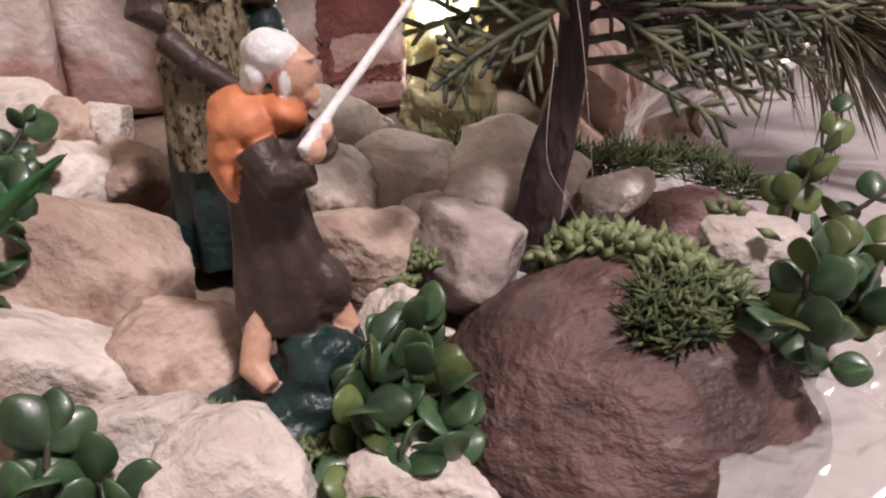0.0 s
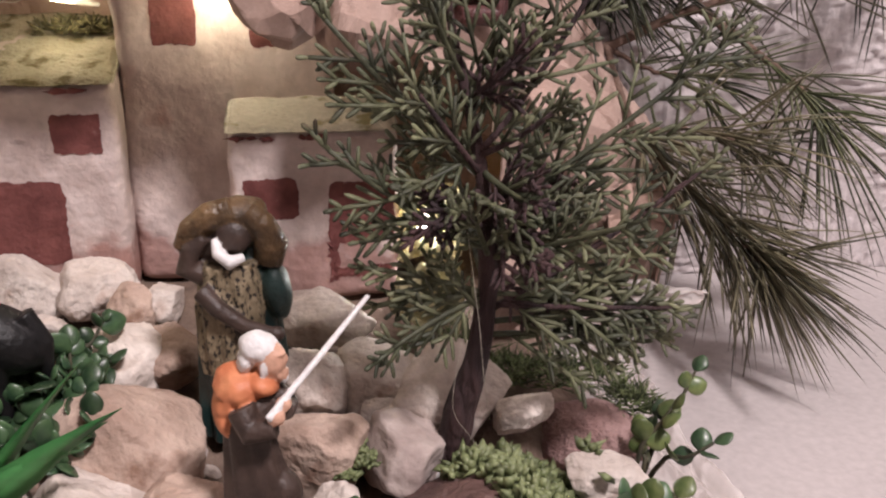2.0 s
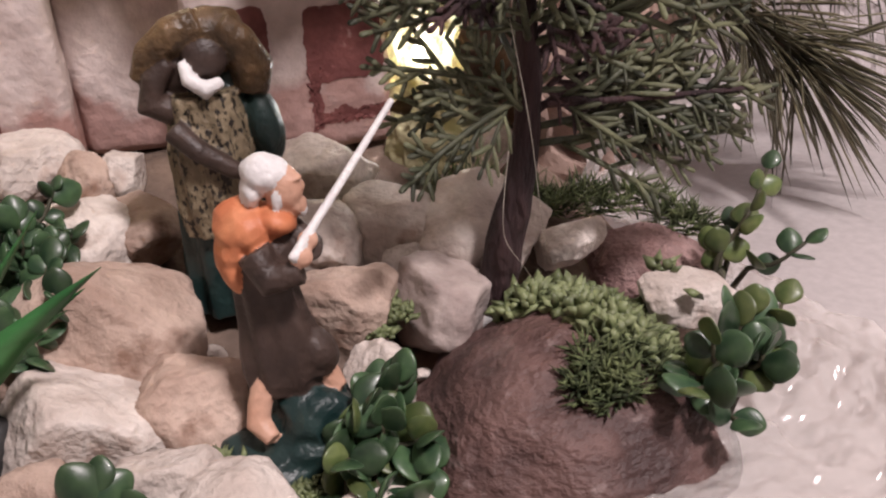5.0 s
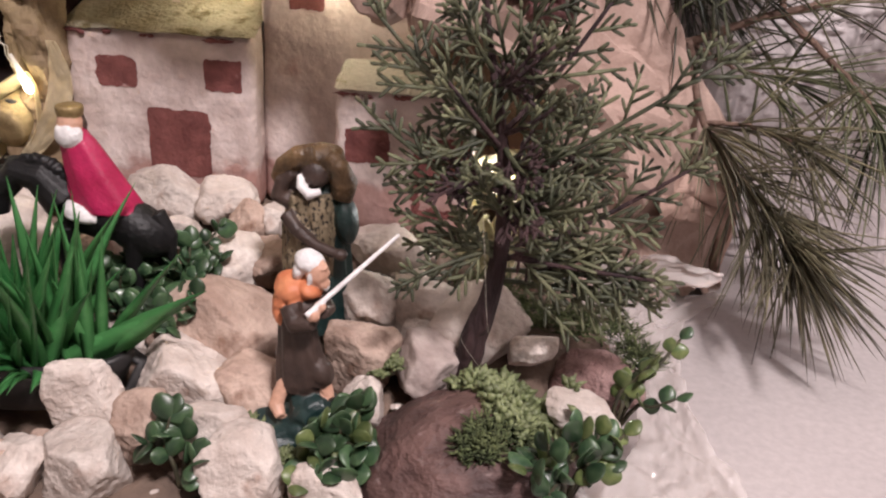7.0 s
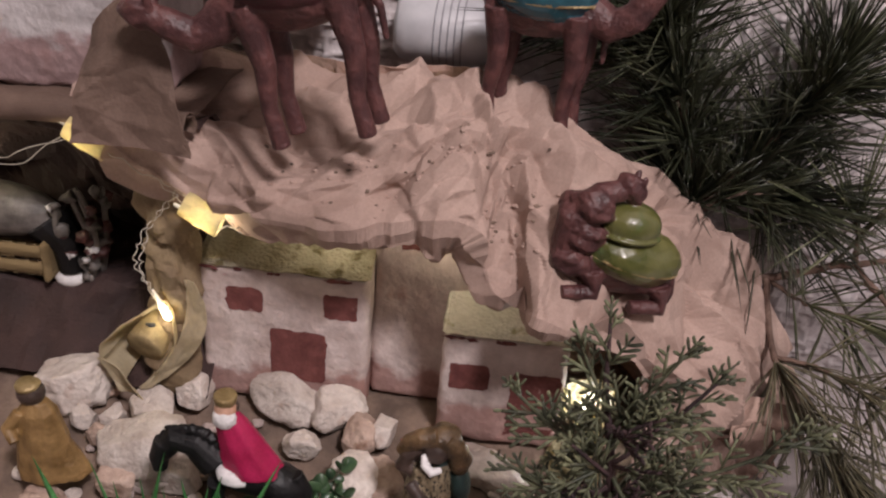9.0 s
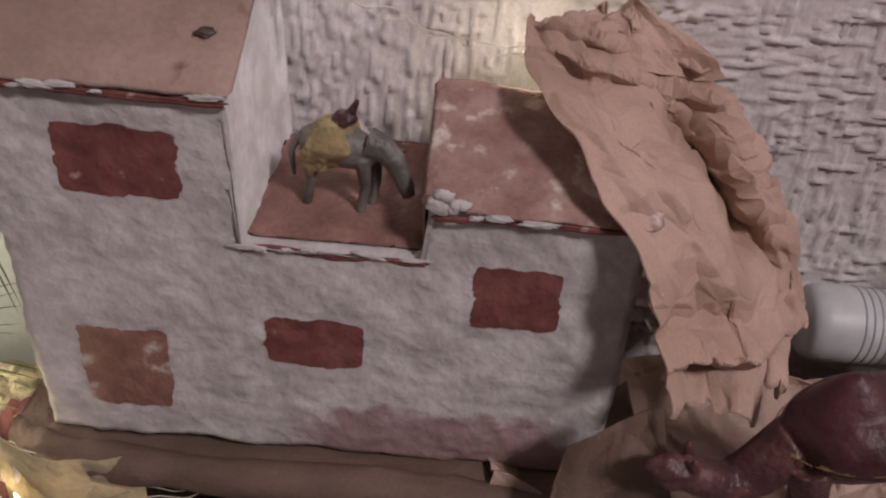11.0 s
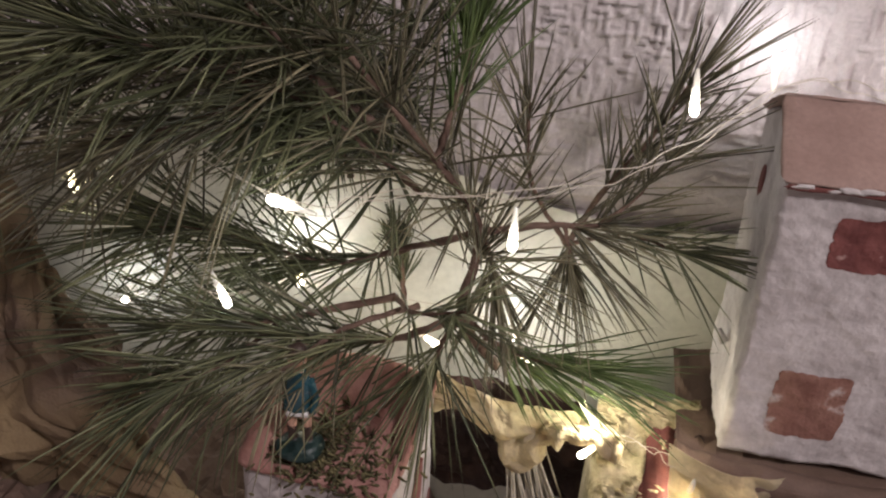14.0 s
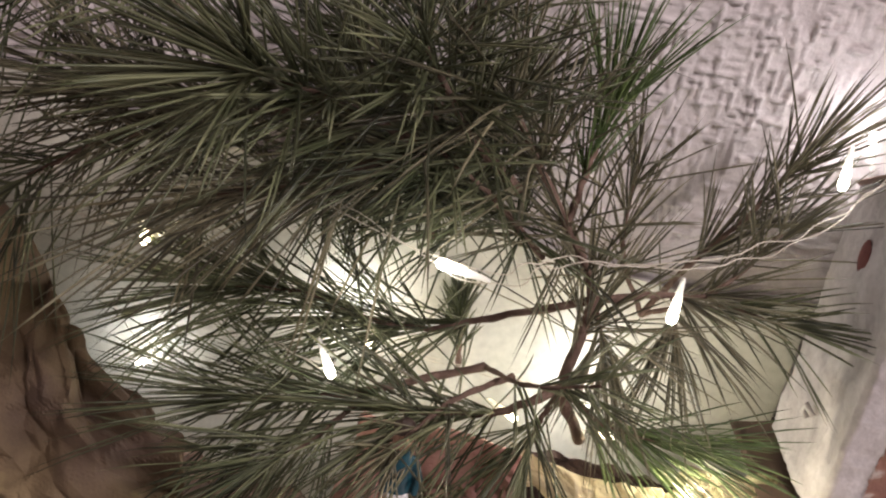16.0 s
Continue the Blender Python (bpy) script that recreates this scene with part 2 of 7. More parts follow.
P_GREEN = surf("dark_green_paint", (0.007, 0.022, 0.022), (0.017, 0.040, 0.037), 90, 0.4, 0.3, 500)
P_OCHRE = surf("ochre_brown_paint", (0.055, 0.033, 0.017), (0.165, 0.100, 0.048), 130, 0.35, 0.5, 500)
P_AMBER = surf("amber_brown_paint", (0.17, 0.098, 0.035), (0.31, 0.19, 0.075), 90, 0.5, 0.4, 400)
P_TAN = surf("speckled_tan_paint", (0.15, 0.115, 0.07), (0.30, 0.24, 0.155), 200, 0.5, 0.6, 600, stretch=(1.0, 1.0, 0.6), spots=((0.018, 0.013, 0.010), 720, 0.52))
P_RED = surf("crimson_paint", (0.31, 0.008, 0.055), (0.42, 0.015, 0.085), 80, 0.45, 0.2, 500)
P_BLACK = surf("black_paint", (0.004, 0.004, 0.0045), (0.010, 0.009, 0.010), 90, 0.5, 0.2, 500, spec=0.35)
P_GOLD = surf("gold_paint", (0.24, 0.17, 0.075), (0.36, 0.27, 0.13), 120, 0.4, 0.3, 500, metal=0.4)
P_CAMEL = surf("dark_red_brown_paint", (0.050, 0.018, 0.019), (0.115, 0.044, 0.041), 100, 0.45, 0.5, 400)
P_WINE = surf("wine_red_paint", (0.034, 0.007, 0.010), (0.075, 0.015, 0.020), 70, 0.5, 0.3, 300, coat=0.05, spots=((0.12, 0.045, 0.022), 60, 0.66))
P_BLUE = surf("petrol_blue_gloss_paint", (0.008, 0.045, 0.065), (0.02, 0.085, 0.11), 70, 0.25, 0.1, 300, coat=0.4)
P_OLIVE = surf("olive_green_gloss_paint", (0.055, 0.065, 0.014), (0.125, 0.120, 0.038), 70, 0.3, 0.1, 300, coat=0.3, spots=((0.07, 0.10, 0.03), 60, 0.6))
P_GREY = surf("grey_paint", (0.085, 0.075, 0.068), (0.19, 0.17, 0.155), 90, 0.5, 0.3, 400)
P_STRAW = surf("straw_paint", (0.22, 0.16, 0.075), (0.36, 0.275, 0.14), 120, 0.7, 0.5, 400)
FOIL = surf("thin_yellowish_paper", (0.58, 0.50, 0.34), (0.72, 0.64, 0.47), 40, 0.6, 0.15, 400, thin=0.55)


# ---- mesh helpers ----
def thing(name, label, category, loc=(0, 0, 0), group="", kind=""):
    ob = new(name)
    ob.empty_display_size = 0.01
    ob.location = loc
    return tagged(ob, label, category, group, kind)


def smooth(me):
    me.polygons.foreach_set("use_smooth", [True] * len(me.polygons))
    return me


def part(name, bm, material, parent=None, label="", flat=False):
    me = bpy.data.meshes.new(name)
    bm.to_mesh(me)
    bm.free()
    for m in material if isinstance(material, list) else [material]:
        me.materials.append(m)
    if not flat:
        smooth(me)
    ob = new(name, me)
    if parent:
        ob.parent = parent
    if label:
        ob["label"] = label
    return ob


def raw(name, verts, faces, material, parent=None, label="", flat=False):
    me = bpy.data.meshes.new(name)
    me.from_pydata([tuple(v) for v in verts], [], [tuple(f) for f in faces])
    me.materials.append(material)
    if not flat:
        smooth(me)
    ob = new(name, me)
    if parent:
        ob.parent = parent
    if label:
        ob["label"] = label
    return ob


def add_ball(bm, loc, size, rot=(0, 0, 0), slot=0, sub=3, wobble=0.0):
    made = bmesh.ops.create_icosphere(bm, subdivisions=sub, radius=1.0)["verts"]
    m = Matrix.LocRotScale(loc, Euler([radians(a) for a in rot]), size)
    for v in made:
        k = 1 + wobble * noise.noise(v.co * 1.7 + Vector(loc) * 90) if wobble else 1
        v.co = m @ (v.co * k)
    for f in {f for v in made for f in v.link_faces}:
        f.material_index = slot


def add_tube(bm, points, radii, slot=0, sides=10, flat=1.0, caps=True):
    """A tapered tube along points, with closed ends."""
    pts = [Vector(p) for p in points]
    rings, side = [], None
    for i, p in enumerate(pts):
        t = (pts[min(i + 1, len(pts) - 1)] - pts[max(i - 1, 0)]).normalized()
        if side is None:
            side = t.orthogonal().normalized()
        side = (side - t * side.dot(t)).normalized()
        up = t.cross(side)
        r = radii[i] if isinstance(radii, (list, tuple)) else radii
        rings.append([bm.verts.new(p + r * (math.cos(a) * side + flat * math.sin(a) * up)) for a in (2 * math.pi * k / sides for k in range(sides))])
    made = []
    for a, b in zip(rings, rings[1:]):
        for k in range(sides):
            made.append(bm.faces.new((a[k], a[(k + 1) % sides], b[(k + 1) % sides], b[k])))
    if caps:
        made.append(bm.faces.new(list(reversed(rings[0]))))
        made.append(bm.faces.new(rings[-1]))
    for f in made:
        f.material_index = slot


def add_lathe(bm, loc, profile, slot=0, sides=28, squash=1.0, fold=0.0, folds=7, lean=(0, 0), turn=0.0):
    """A turned body from (radius, height) rows; fold gives it pleats, lean shifts its top."""
    top = profile[-1][1]
    rings = []
    for r, h in profile:
        ring = []
        for k in range(sides):
            a = 2 * math.pi * k / sides
            q = r * (1 + fold * math.sin(folds * a + 3 * h / max(top, 1e-6)))
            x, y = q * math.cos(a), q * squash * math.sin(a)
            c, s = math.cos(turn), math.sin(turn)
            ring.append(bm.verts.new((loc[0] + c * x - s * y + lean[0] * h / top, loc[1] + s * x + c * y + lean[1] * h / top, loc[2] + h)))
        rings.append(ring)
    made = []
    for a, b in zip(rings, rings[1:]):
        for k in range(sides):
            made.append(bm.faces.new((a[k], a[(k + 1) % sides], b[(k + 1) % sides], b[k])))
    made.append(bm.faces.new(list(reversed(rings[0]))))
    made.append(bm.faces.new(rings[-1]))
    for f in made:
        f.material_index = slot


def block(sx, sy, sz, res=0.004, amp=0.0006, freq=90.0, warp=None, seed=0.0, edge=0.0015):
    """A box standing on z = 0, centred in x and y, with a fine uneven skin and worn edges."""
    n = [max(2, int(round(s / res))) for s in (sx, sy, sz)]
    index, verts, faces = {}, [], []

    def vert(i, j, k):
        if (i, j, k) not in index:
            index[i, j, k] = len(verts)
            p = Vector((sx * (i / n[0] - 0.5), sy * (j / n[1] - 0.5), sz * k / n[2]))
            on = [i in (0, n[0]), j in (0, n[1]), k in (0, n[2])]
            if sum(on) > 1:
                c = Vector((0, 0, sz / 2))
                d = p - c
                p = p - edge * Vector([math.copysign(1, d[a]) * on[a] for a in range(3)])
            q = p * freq + Vector((seed, seed * 1.7, 0))
            p = p + amp * noise.noise_vector(q) + 2.2 * amp * noise.noise_vector(q * 0.23)
            verts.append(Vector(warp(p)) if warp else p)
        return index[i, j, k]

    for a in range(3):
        b, c = (a + 1) % 3, (a + 2) % 3
        for end in (0, n[a]):
            for u in range(n[b]):
                for v in range(n[c]):
                    ids = []
                    for du, dv in ((0, 0), (1, 0), (1, 1), (0, 1)):
                        w = [0, 0, 0]
                        w[a], w[b], w[c] = end, u + du, v + dv
                        ids.append(vert(*w))
                    faces.append(ids if end else ids[::-1])
    return verts, faces


def patch(w, h, rng, thick=0.0013, rag=0.0010):
    """An unevenly edged painted rectangle with soft corners, facing -y, a little proud of its wall."""
    out, n, turn = [], 64, rng.uniform(0, 50)
    for k in range(n):
        a = 2 * math.pi * k / n
        c, d = math.cos(a), math.sin(a)
        r = (abs(c) ** 9 + abs(d) ** 9) ** (-1 / 9)
        wob = rag * 1.6 * noise.noise(Vector((c * 2.2 + turn, d * 2.2, 0))) + rag * 1.1 * noise.noise(Vector((c * 9 + turn, d * 9, 3))) + rng.uniform(-rag, rag) * 0.25
        out.append((c * r * w / 2 + c * wob, d * r * h / 2 + d * wob))
    bm = bmesh.new()
    a = [bm.verts.new((x, -thick / 2, z)) for x, z in out]
    b = [bm.verts.new((x, thick / 2, z)) for x, z in out]
    bm.faces.new(a)
    for k in range(len(a)):
        bm.faces.new((a[k], b[k], b[(k + 1) % len(a)], a[(k + 1) % len(a)]))
    bmesh.ops.triangulate(bm, faces=bm.faces[:1])
    return bm


def ico(sub):
    bm = bmesh.new()
    bmesh.ops.create_icosphere(bm, subdivisions=sub, radius=1.0)
    v = np.array([p.co[:] for p in bm.verts])
    f = [[p.index for p in q.verts] for q in bm.faces]
    bm.free()
    return v, f


ICO = {s: ico(s) for s in (2, 3, 4, 5)}


def pebble(seed, dims, sub=4, cuts=6, rough=0.038, soft=90.0, far=(0.63, 0.86)):
    """A broken stone: a block cut by uneven planes, with chipped ledges and a pitted skin."""
    rng = np.random.default_rng(seed)
    v, f = ICO[sub]
    nrm = np.concatenate([np.concatenate([np.eye(3), -np.eye(3)]) + rng.normal(size=(6, 3)) * 0.36, rng.normal(size=(cuts, 3))])
    nrm /= np.linalg.norm(nrm, axis=1)[:, None]
    lim = np.concatenate([rng.uniform(far[0], far[0] + 0.14, 6), rng.uniform(far[0] + 0.06, far[1] + 0.06, cuts)])
    d = np.clip(v @ nrm.T, 0.02, None) / lim
    r = (np.sum(d**soft, 1) + 1.0) ** (-1 / soft)
    p = v * r[:, None]
    out = []
    for q in p:
        q = Vector(q)
        chip = noise.noise(q * 3.1 + Vector((seed, 4, 0)))
        ledge = math.floor(chip * 4.0) / 4.0 + 0.25 * (chip * 4.0 - math.floor(chip * 4.0)) ** 4
        k = 1 + rough * 1.5 * ledge + rough * 0.8 * noise.noise(q * 7 + Vector((0, seed, 0))) + rough * 0.55 * noise.noise(q * 17 + Vector((0, 0, seed))) + rough * 0.3 * noise.noise(q * 37 + Vector((0, 5, seed)))
        out.append((q.x * k * dims[0] / 2, q.y * k * dims[1] / 2, q.z * k * dims[2] / 2))
    return out, f


def folds(seed, wide, high, cell):
    """Flat facets between sharp creases: heights of a random triangulated net, about -1 to 1, over a wide x high sheet."""
    rng = random.Random(seed)
    nx, ny = max(2, int(wide / cell)), max(2, int(high / cell))
    net = []
    for j in range(-1, ny + 2):
        for i in range(-1, nx + 2):
            net.append(Vector(((i + rng.uniform(-0.48, 0.48)) * wide / nx, (j + rng.uniform(-0.48, 0.48)) * high / ny)))
    pts, _, tris, *_ = geometry.delaunay_2d_cdt(net, [], [], 0, 1e-7)
    pts = np.array([tuple(p) for p in pts])
    hgt = np.array([rng.choice((-1, 1)) * rng.uniform(0.25, 1) for _ in pts])
    tris = np.array([t for t in tris if len(t) == 3])

    def at(x, y):
        out = np.zeros(len(x))
        for t in tris:
            (ax, ay), (bx, by), (cx, cy) = pts[t]
            det = (by - cy) * (ax - cx) + (cx - bx) * (ay - cy)
            if abs(det) < 1e-12:
                continue
            near = (x >= min(ax, bx, cx)) & (x <= max(ax, bx, cx)) & (y >= min(ay, by, cy)) & (y <= max(ay, by, cy))
            k = np.nonzero(near)[0]
            l1 = ((by - cy) * (x[k] - cx) + (cx - bx) * (y[k] - cy)) / det
            l2 = ((cy - ay) * (x[k] - cx) + (ax - cx) * (y[k] - cy)) / det
            l3 = 1 - l1 - l2
            ok = (l1 >= -1e-6) & (l2 >= -1e-6) & (l3 >= -1e-6)
            out[k[ok]] = (l1 * hgt[t[0]] + l2 * hgt[t[1]] + l3 * hgt[t[2]])[ok]
        return out

    return at


def sheet(name, shape, nu, nv, material, parent, label="", seed=1, scale=14.0, amp=0.006, su=0.3, sv=0.2, thick=0.0006, torn=0.0, soft=1.0):
    """A crumpled paper sheet of about su x sv metres: shape(u, v) gives its smooth form; folds push it along its normal."""
    us, vs = np.meshgrid(np.linspace(0, 1, nu + 1), np.linspace(0, 1, nv + 1))
    us, vs = us.ravel(), vs.ravel()
    cell = 0.42 / scale
    bend = np.array([noise.noise(Vector((a * su * 30, b * sv * 30, seed))) for a, b in zip(us, vs)]) * cell * 0.22
    x, y = us * su + bend, vs * sv + bend[::-1]
    ridge = np.array([abs(noise.noise(Vector((a / cell * 0.8, b / cell * 0.55, seed * 3.1)))) * 0.45 + abs(noise.noise(Vector((a / cell * 1.9, b / cell * 1.4, seed * 1.7)))) * 0.2 for a, b in zip(x, y)])
    push = 1.25 * folds(seed, su, sv, cell)(x, y) + soft * (ridge - 0.15) + 0.62 * folds(seed + 50, su, sv, cell * 0.45)(x, y) + 0.16 * folds(seed + 90, su, sv, cell * 0.2)(x, y)
    verts, faces = [], []
    e = 0.01
    for u, v, k in zip(us.tolist(), vs.tolist(), push.tolist()):
        if torn:
            u = u + torn * (noise.noise(Vector((v * 9, seed, 0))) * (1 - u) + noise.noise(Vector((v * 9, seed, 5))) * u)
            v = v + torn * (noise.noise(Vector((u * 9, seed, 2))) * (1 - v) + noise.noise(Vector((u * 9, seed, 7))) * v)
        p = Vector(shape(u, v))
        nrm = (Vector(shape(u + e, v)) - p).cross(Vector(shape(u, v + e)) - p)
        nrm = nrm.normalized() if nrm.length > 1e-12 else Vector((0, 0, 1))
        verts.append(p + nrm * amp * k)
    for j in range(nv):
        for i in range(nu):
            a = j * (nu + 1) + i
            faces.append((a, a + 1, a + nu + 2, a + nu + 1))
    ob = raw(name, verts, faces, material, parent, label, flat=True)
    mod = ob.modifiers.new("thickness", "SOLIDIFY")
    mod.thickness = thick
    return ob


def spline(points):
    """A smooth curve through points, as a function of 0..1."""
    pts = [Vector(p) for p in points]

    def at(t):
        s = min(max(t, 0), 0.9999) * (len(pts) - 1)
        i = int(s)
        f = s - i
        p0, p1, p2, p3 = pts[max(i - 1, 0)], pts[i], pts[i + 1], pts[min(i + 2, len(pts) - 1)]
        return 0.5 * (2 * p1 + (p2 - p0) * f + (2 * p0 - 5 * p1 + 4 * p2 - p3) * f * f + (3 * p1 - p0 - 3 * p2 + p3) * f**3)

    return at


def ground(x, y):
    """The height of the bed under the stones."""
    z = min(max(0.004 + (y - 0.15) * 0.27, 0.0), 0.05)
    return z * min(1.0, max(0.0, (0.19 - x) / 0.05))


# ---- the room ----
def room():
    # embossed wallpaper with short crossing ridges, in real relief
    x0, x1, z0, z1, step = -1.00, 0.50, -0.02, 0.64, 0.0014
    nx, nz = int((x1 - x0) / step), int((z1 - z0) / step)
    rng = np.random.default_rng(5)
    hgt = np.zeros((nz + 1, nx + 1))
    for _ in range(44000):
        long, wide = int(2 + 6.5 * rng.random() ** 1.7), rng.uniform(0.42, 0.70)
        cx, cz, a = rng.integers(0, nx), rng.integers(0, nz), 0.15 + 0.8 * rng.random() ** 1.5
        flat = math.sin(cx * 0.035 + 1.7 * math.sin(cz * 0.04)) + math.sin(cz * 0.054 + cx * 0.016) + rng.uniform(-1.3, 1.5) > 0
        lx, lz = (long, 3) if flat else (3, long)
        xa, xb, za, zb = max(cx - lx, 0), min(cx + lx + 1, nx + 1), max(cz - lz, 0), min(cz + lz + 1, nz + 1)
        gx, gz = np.meshgrid(np.arange(xa, xb) - cx, np.arange(za, zb) - cz)
        along, across = (gx, gz) if flat else (gz, gx)
        ridge = a * np.exp(-((across - 0.12 * along * rng.uniform(-1, 1)) / wide) ** 2) * np.clip(1.15 - (along / long) ** 4, 0, 1)
        hgt[za:zb, xa:xb] = np.maximum(hgt[za:zb, xa:xb], ridge)
    xs, zs = np.meshgrid(np.linspace(x0, x1, nx + 1), np.linspace(z0, z1, nz + 1))
    verts = np.stack([xs, 0.4268 - 0.0035 * hgt, zs], -1).reshape(-1, 3)
    i = (np.arange(nz)[:, None] * (nx + 1) + np.arange(nx)[None]).reshape(-1)
    quads = np.stack([i, i + 1, i + nx + 2, i + nx + 1], -1)
    me = bpy.data.meshes.new("wall_north")
    me.vertices.add(len(verts))
    me.vertices.foreach_set("co", verts.ravel())
    me.loops.add(quads.size)
    me.loops.foreach_set("vertex_index", quads.ravel())
    me.polygons.add(len(quads))
    me.polygons.foreach_set("loop_start", np.arange(0, quads.size, 4))
    me.update(calc_edges=True)
    smooth(me)
    me.materials.append(WALLPAPER)
    tagged(new("wall_north", me), "off-white embossed wallpaper with crossing ridges", "wall", kind="structure")

    def slab(name, size, loc, material, label, category):
        bm = bmesh.new()
        bmesh.ops.create_cube(bm, size=1.0, matrix=Matrix.LocRotScale(loc, None, size))
        tagged(part(name, bm, material, flat=True), label, category, kind="structure")

    slab("wall_back", (3.6, 0.1, 2.6), (0, 0.484, 0.5), PLAIN_PAINT, "plain painted wall behind the wallpaper", "wall")
    slab("wall_south", (3.6, 0.1, 2.6), (0, -2.4, 0.5), PLAIN_PAINT, "plain painted wall across the room", "wall")
    slab("wall_west", (0.1, 2.8, 2.6), (-1.75, -0.97, 0.5), PLAIN_PAINT, "plain painted wall of the room", "wall")
    slab("wall_east", (0.1, 2.8, 2.6), (1.75, -0.97, 0.5), PLAIN_PAINT, "plain painted wall of the room", "wall")
    slab("ceiling", (3.6, 3.0, 0.1), (0, -0.95, 1.85), PLAIN_PAINT, "plain white ceiling", "ceiling")
    slab("floor", (3.6, 3.0, 0.1), (0, -0.95, -0.8), WOOD, "brown wooden floor", "floor")


def wall_sheet():
    """A smooth pale plastic sheet over the lower part of the wallpaper, behind the pine."""
    def shape(u, v):
        x = -1.0 + 0.635 * u
        top = 0.316 + 0.09 * max(0.0, 1 - u) ** 1.5 + 0.004 * math.sin(5 * u) + 0.006 * math.sin(13 * u)
        return Vector((x, 0.4185 - 0.004 * v + 0.0016 * math.sin(38 * u + 1.5 * math.sin(9 * u)), top * (1 - v) + 0.02 * v))

    ob = sheet("wall_sheet", shape, 160, 60, SHEET_WHITE, None, seed=19, scale=3, amp=0.0006, su=0.63, sv=0.34)
    tagged(ob, "smooth pale plastic sheet hung over the wallpaper", "sheet", kind="structure")


def table():
    t = thing("display_table", "long table with a plain pinkish-white cover", "table", (-0.2, 0.1, -0.74))
    verts, faces = [], []
    nx, ny = 150, 70
    for j in range(ny + 1):
        for i in range(nx + 1):
            x, y = -1.0 + 2.0 * i / nx, -0.33 + 0.655 * j / ny
            verts.append((x, y, 0.74 + 0.0012 * noise.noise(Vector((x * 9, y * 9, 0))) - 0.001))
    for j in range(ny):
        for i in range(nx):
            a = j * (nx + 1) + i
            faces.append((a, a + 1, a + nx + 2, a + nx + 1))
    raw("cover", verts, faces, CLOTH, t)
    bm = bmesh.new()
    bmesh.ops.create_cube(bm, size=1.0, matrix=Matrix.LocRotScale((0, -0.003, 0.72), None, (1.98, 0.64, 0.03)))
    part("tabletop", bm, WOOD, t, flat=True)
    for sx in (-0.92, 0.92):
        for sy in (-0.27, 0.27):
            bm = bmesh.new()
            add_tube(bm, [(sx, sy, -0.01), (sx, sy, 0.71)], 0.025, sides=8)
            part("leg", bm, WOOD, t)


room()
wall_sheet()
table()


# ---- toy houses ----
def skin_of(pieces):
    """The walls of a house, for laying paint on them: pieces are (verts, faces, place)."""
    verts, faces = [], []
    for v, f, place in pieces:
        n = len(verts)
        verts += [Vector(p) + Vector(place) for p in v]
        faces += [[i + n for i in q] for q in f]
    return BVHTree.FromPolygons(verts, faces)


def brushed(parent, name, x, z, w, h, skin, rng, material=None, rag=0.0008):
    """A ragged, round-cornered patch of paint lying on the uneven plaster."""
    n, rings, turn = 96, 12, rng.uniform(0, 50)
    verts, faces = [(x, 0, z)], []
    for q in range(1, rings + 1):
        for k in range(n):
            a = 2 * math.pi * k / n
            c, d = math.cos(a), math.sin(a)
            r = (abs(c) ** 14 + abs(d) ** 14) ** (-1 / 14)
            wob = rag * 1.8 * noise.noise(Vector((c * 2.2 + turn, d * 2.2, 0))) + rag * 1.2 * noise.noise(Vector((c * 9 + turn, d * 9, 3))) + rag * 0.7 * noise.noise(Vector((c * 23 + turn, d * 23, 3)))
            s = q / rings
            verts.append((x + s * c * (r * w / 2 + wob), 0, z + s * d * (r * h / 2 + wob)))
    out = []
    for i, (px, _, pz) in enumerate(verts):
        hit = skin.ray_cast(Vector((px, -0.08, pz)), Vector((0, 1, 0)))[0]
        py = hit.y if hit else 0.0
        out.append((px, py - 0.0003, pz))
    for k in range(n):
        faces.append((0, 1 + k, 1 + (k + 1) % n))
        for q in range(rings - 1):
            a, b = 1 + q * n, 1 + (q + 1) * n
            faces.append((a + k, b + k, b + (k + 1) % n, a + (k + 1) % n))
    return raw(name, out, faces, material or RED_PAINT, parent)


def painted(parent, name, x, z, w, h, y, rng, material=RED_PAINT, turn=0.0):
    ob = part(name, patch(w, h, rng), material, parent, flat=True)
    ob.location = (x, y, z)
    ob.rotation_euler = (0, 0, turn)
    return ob


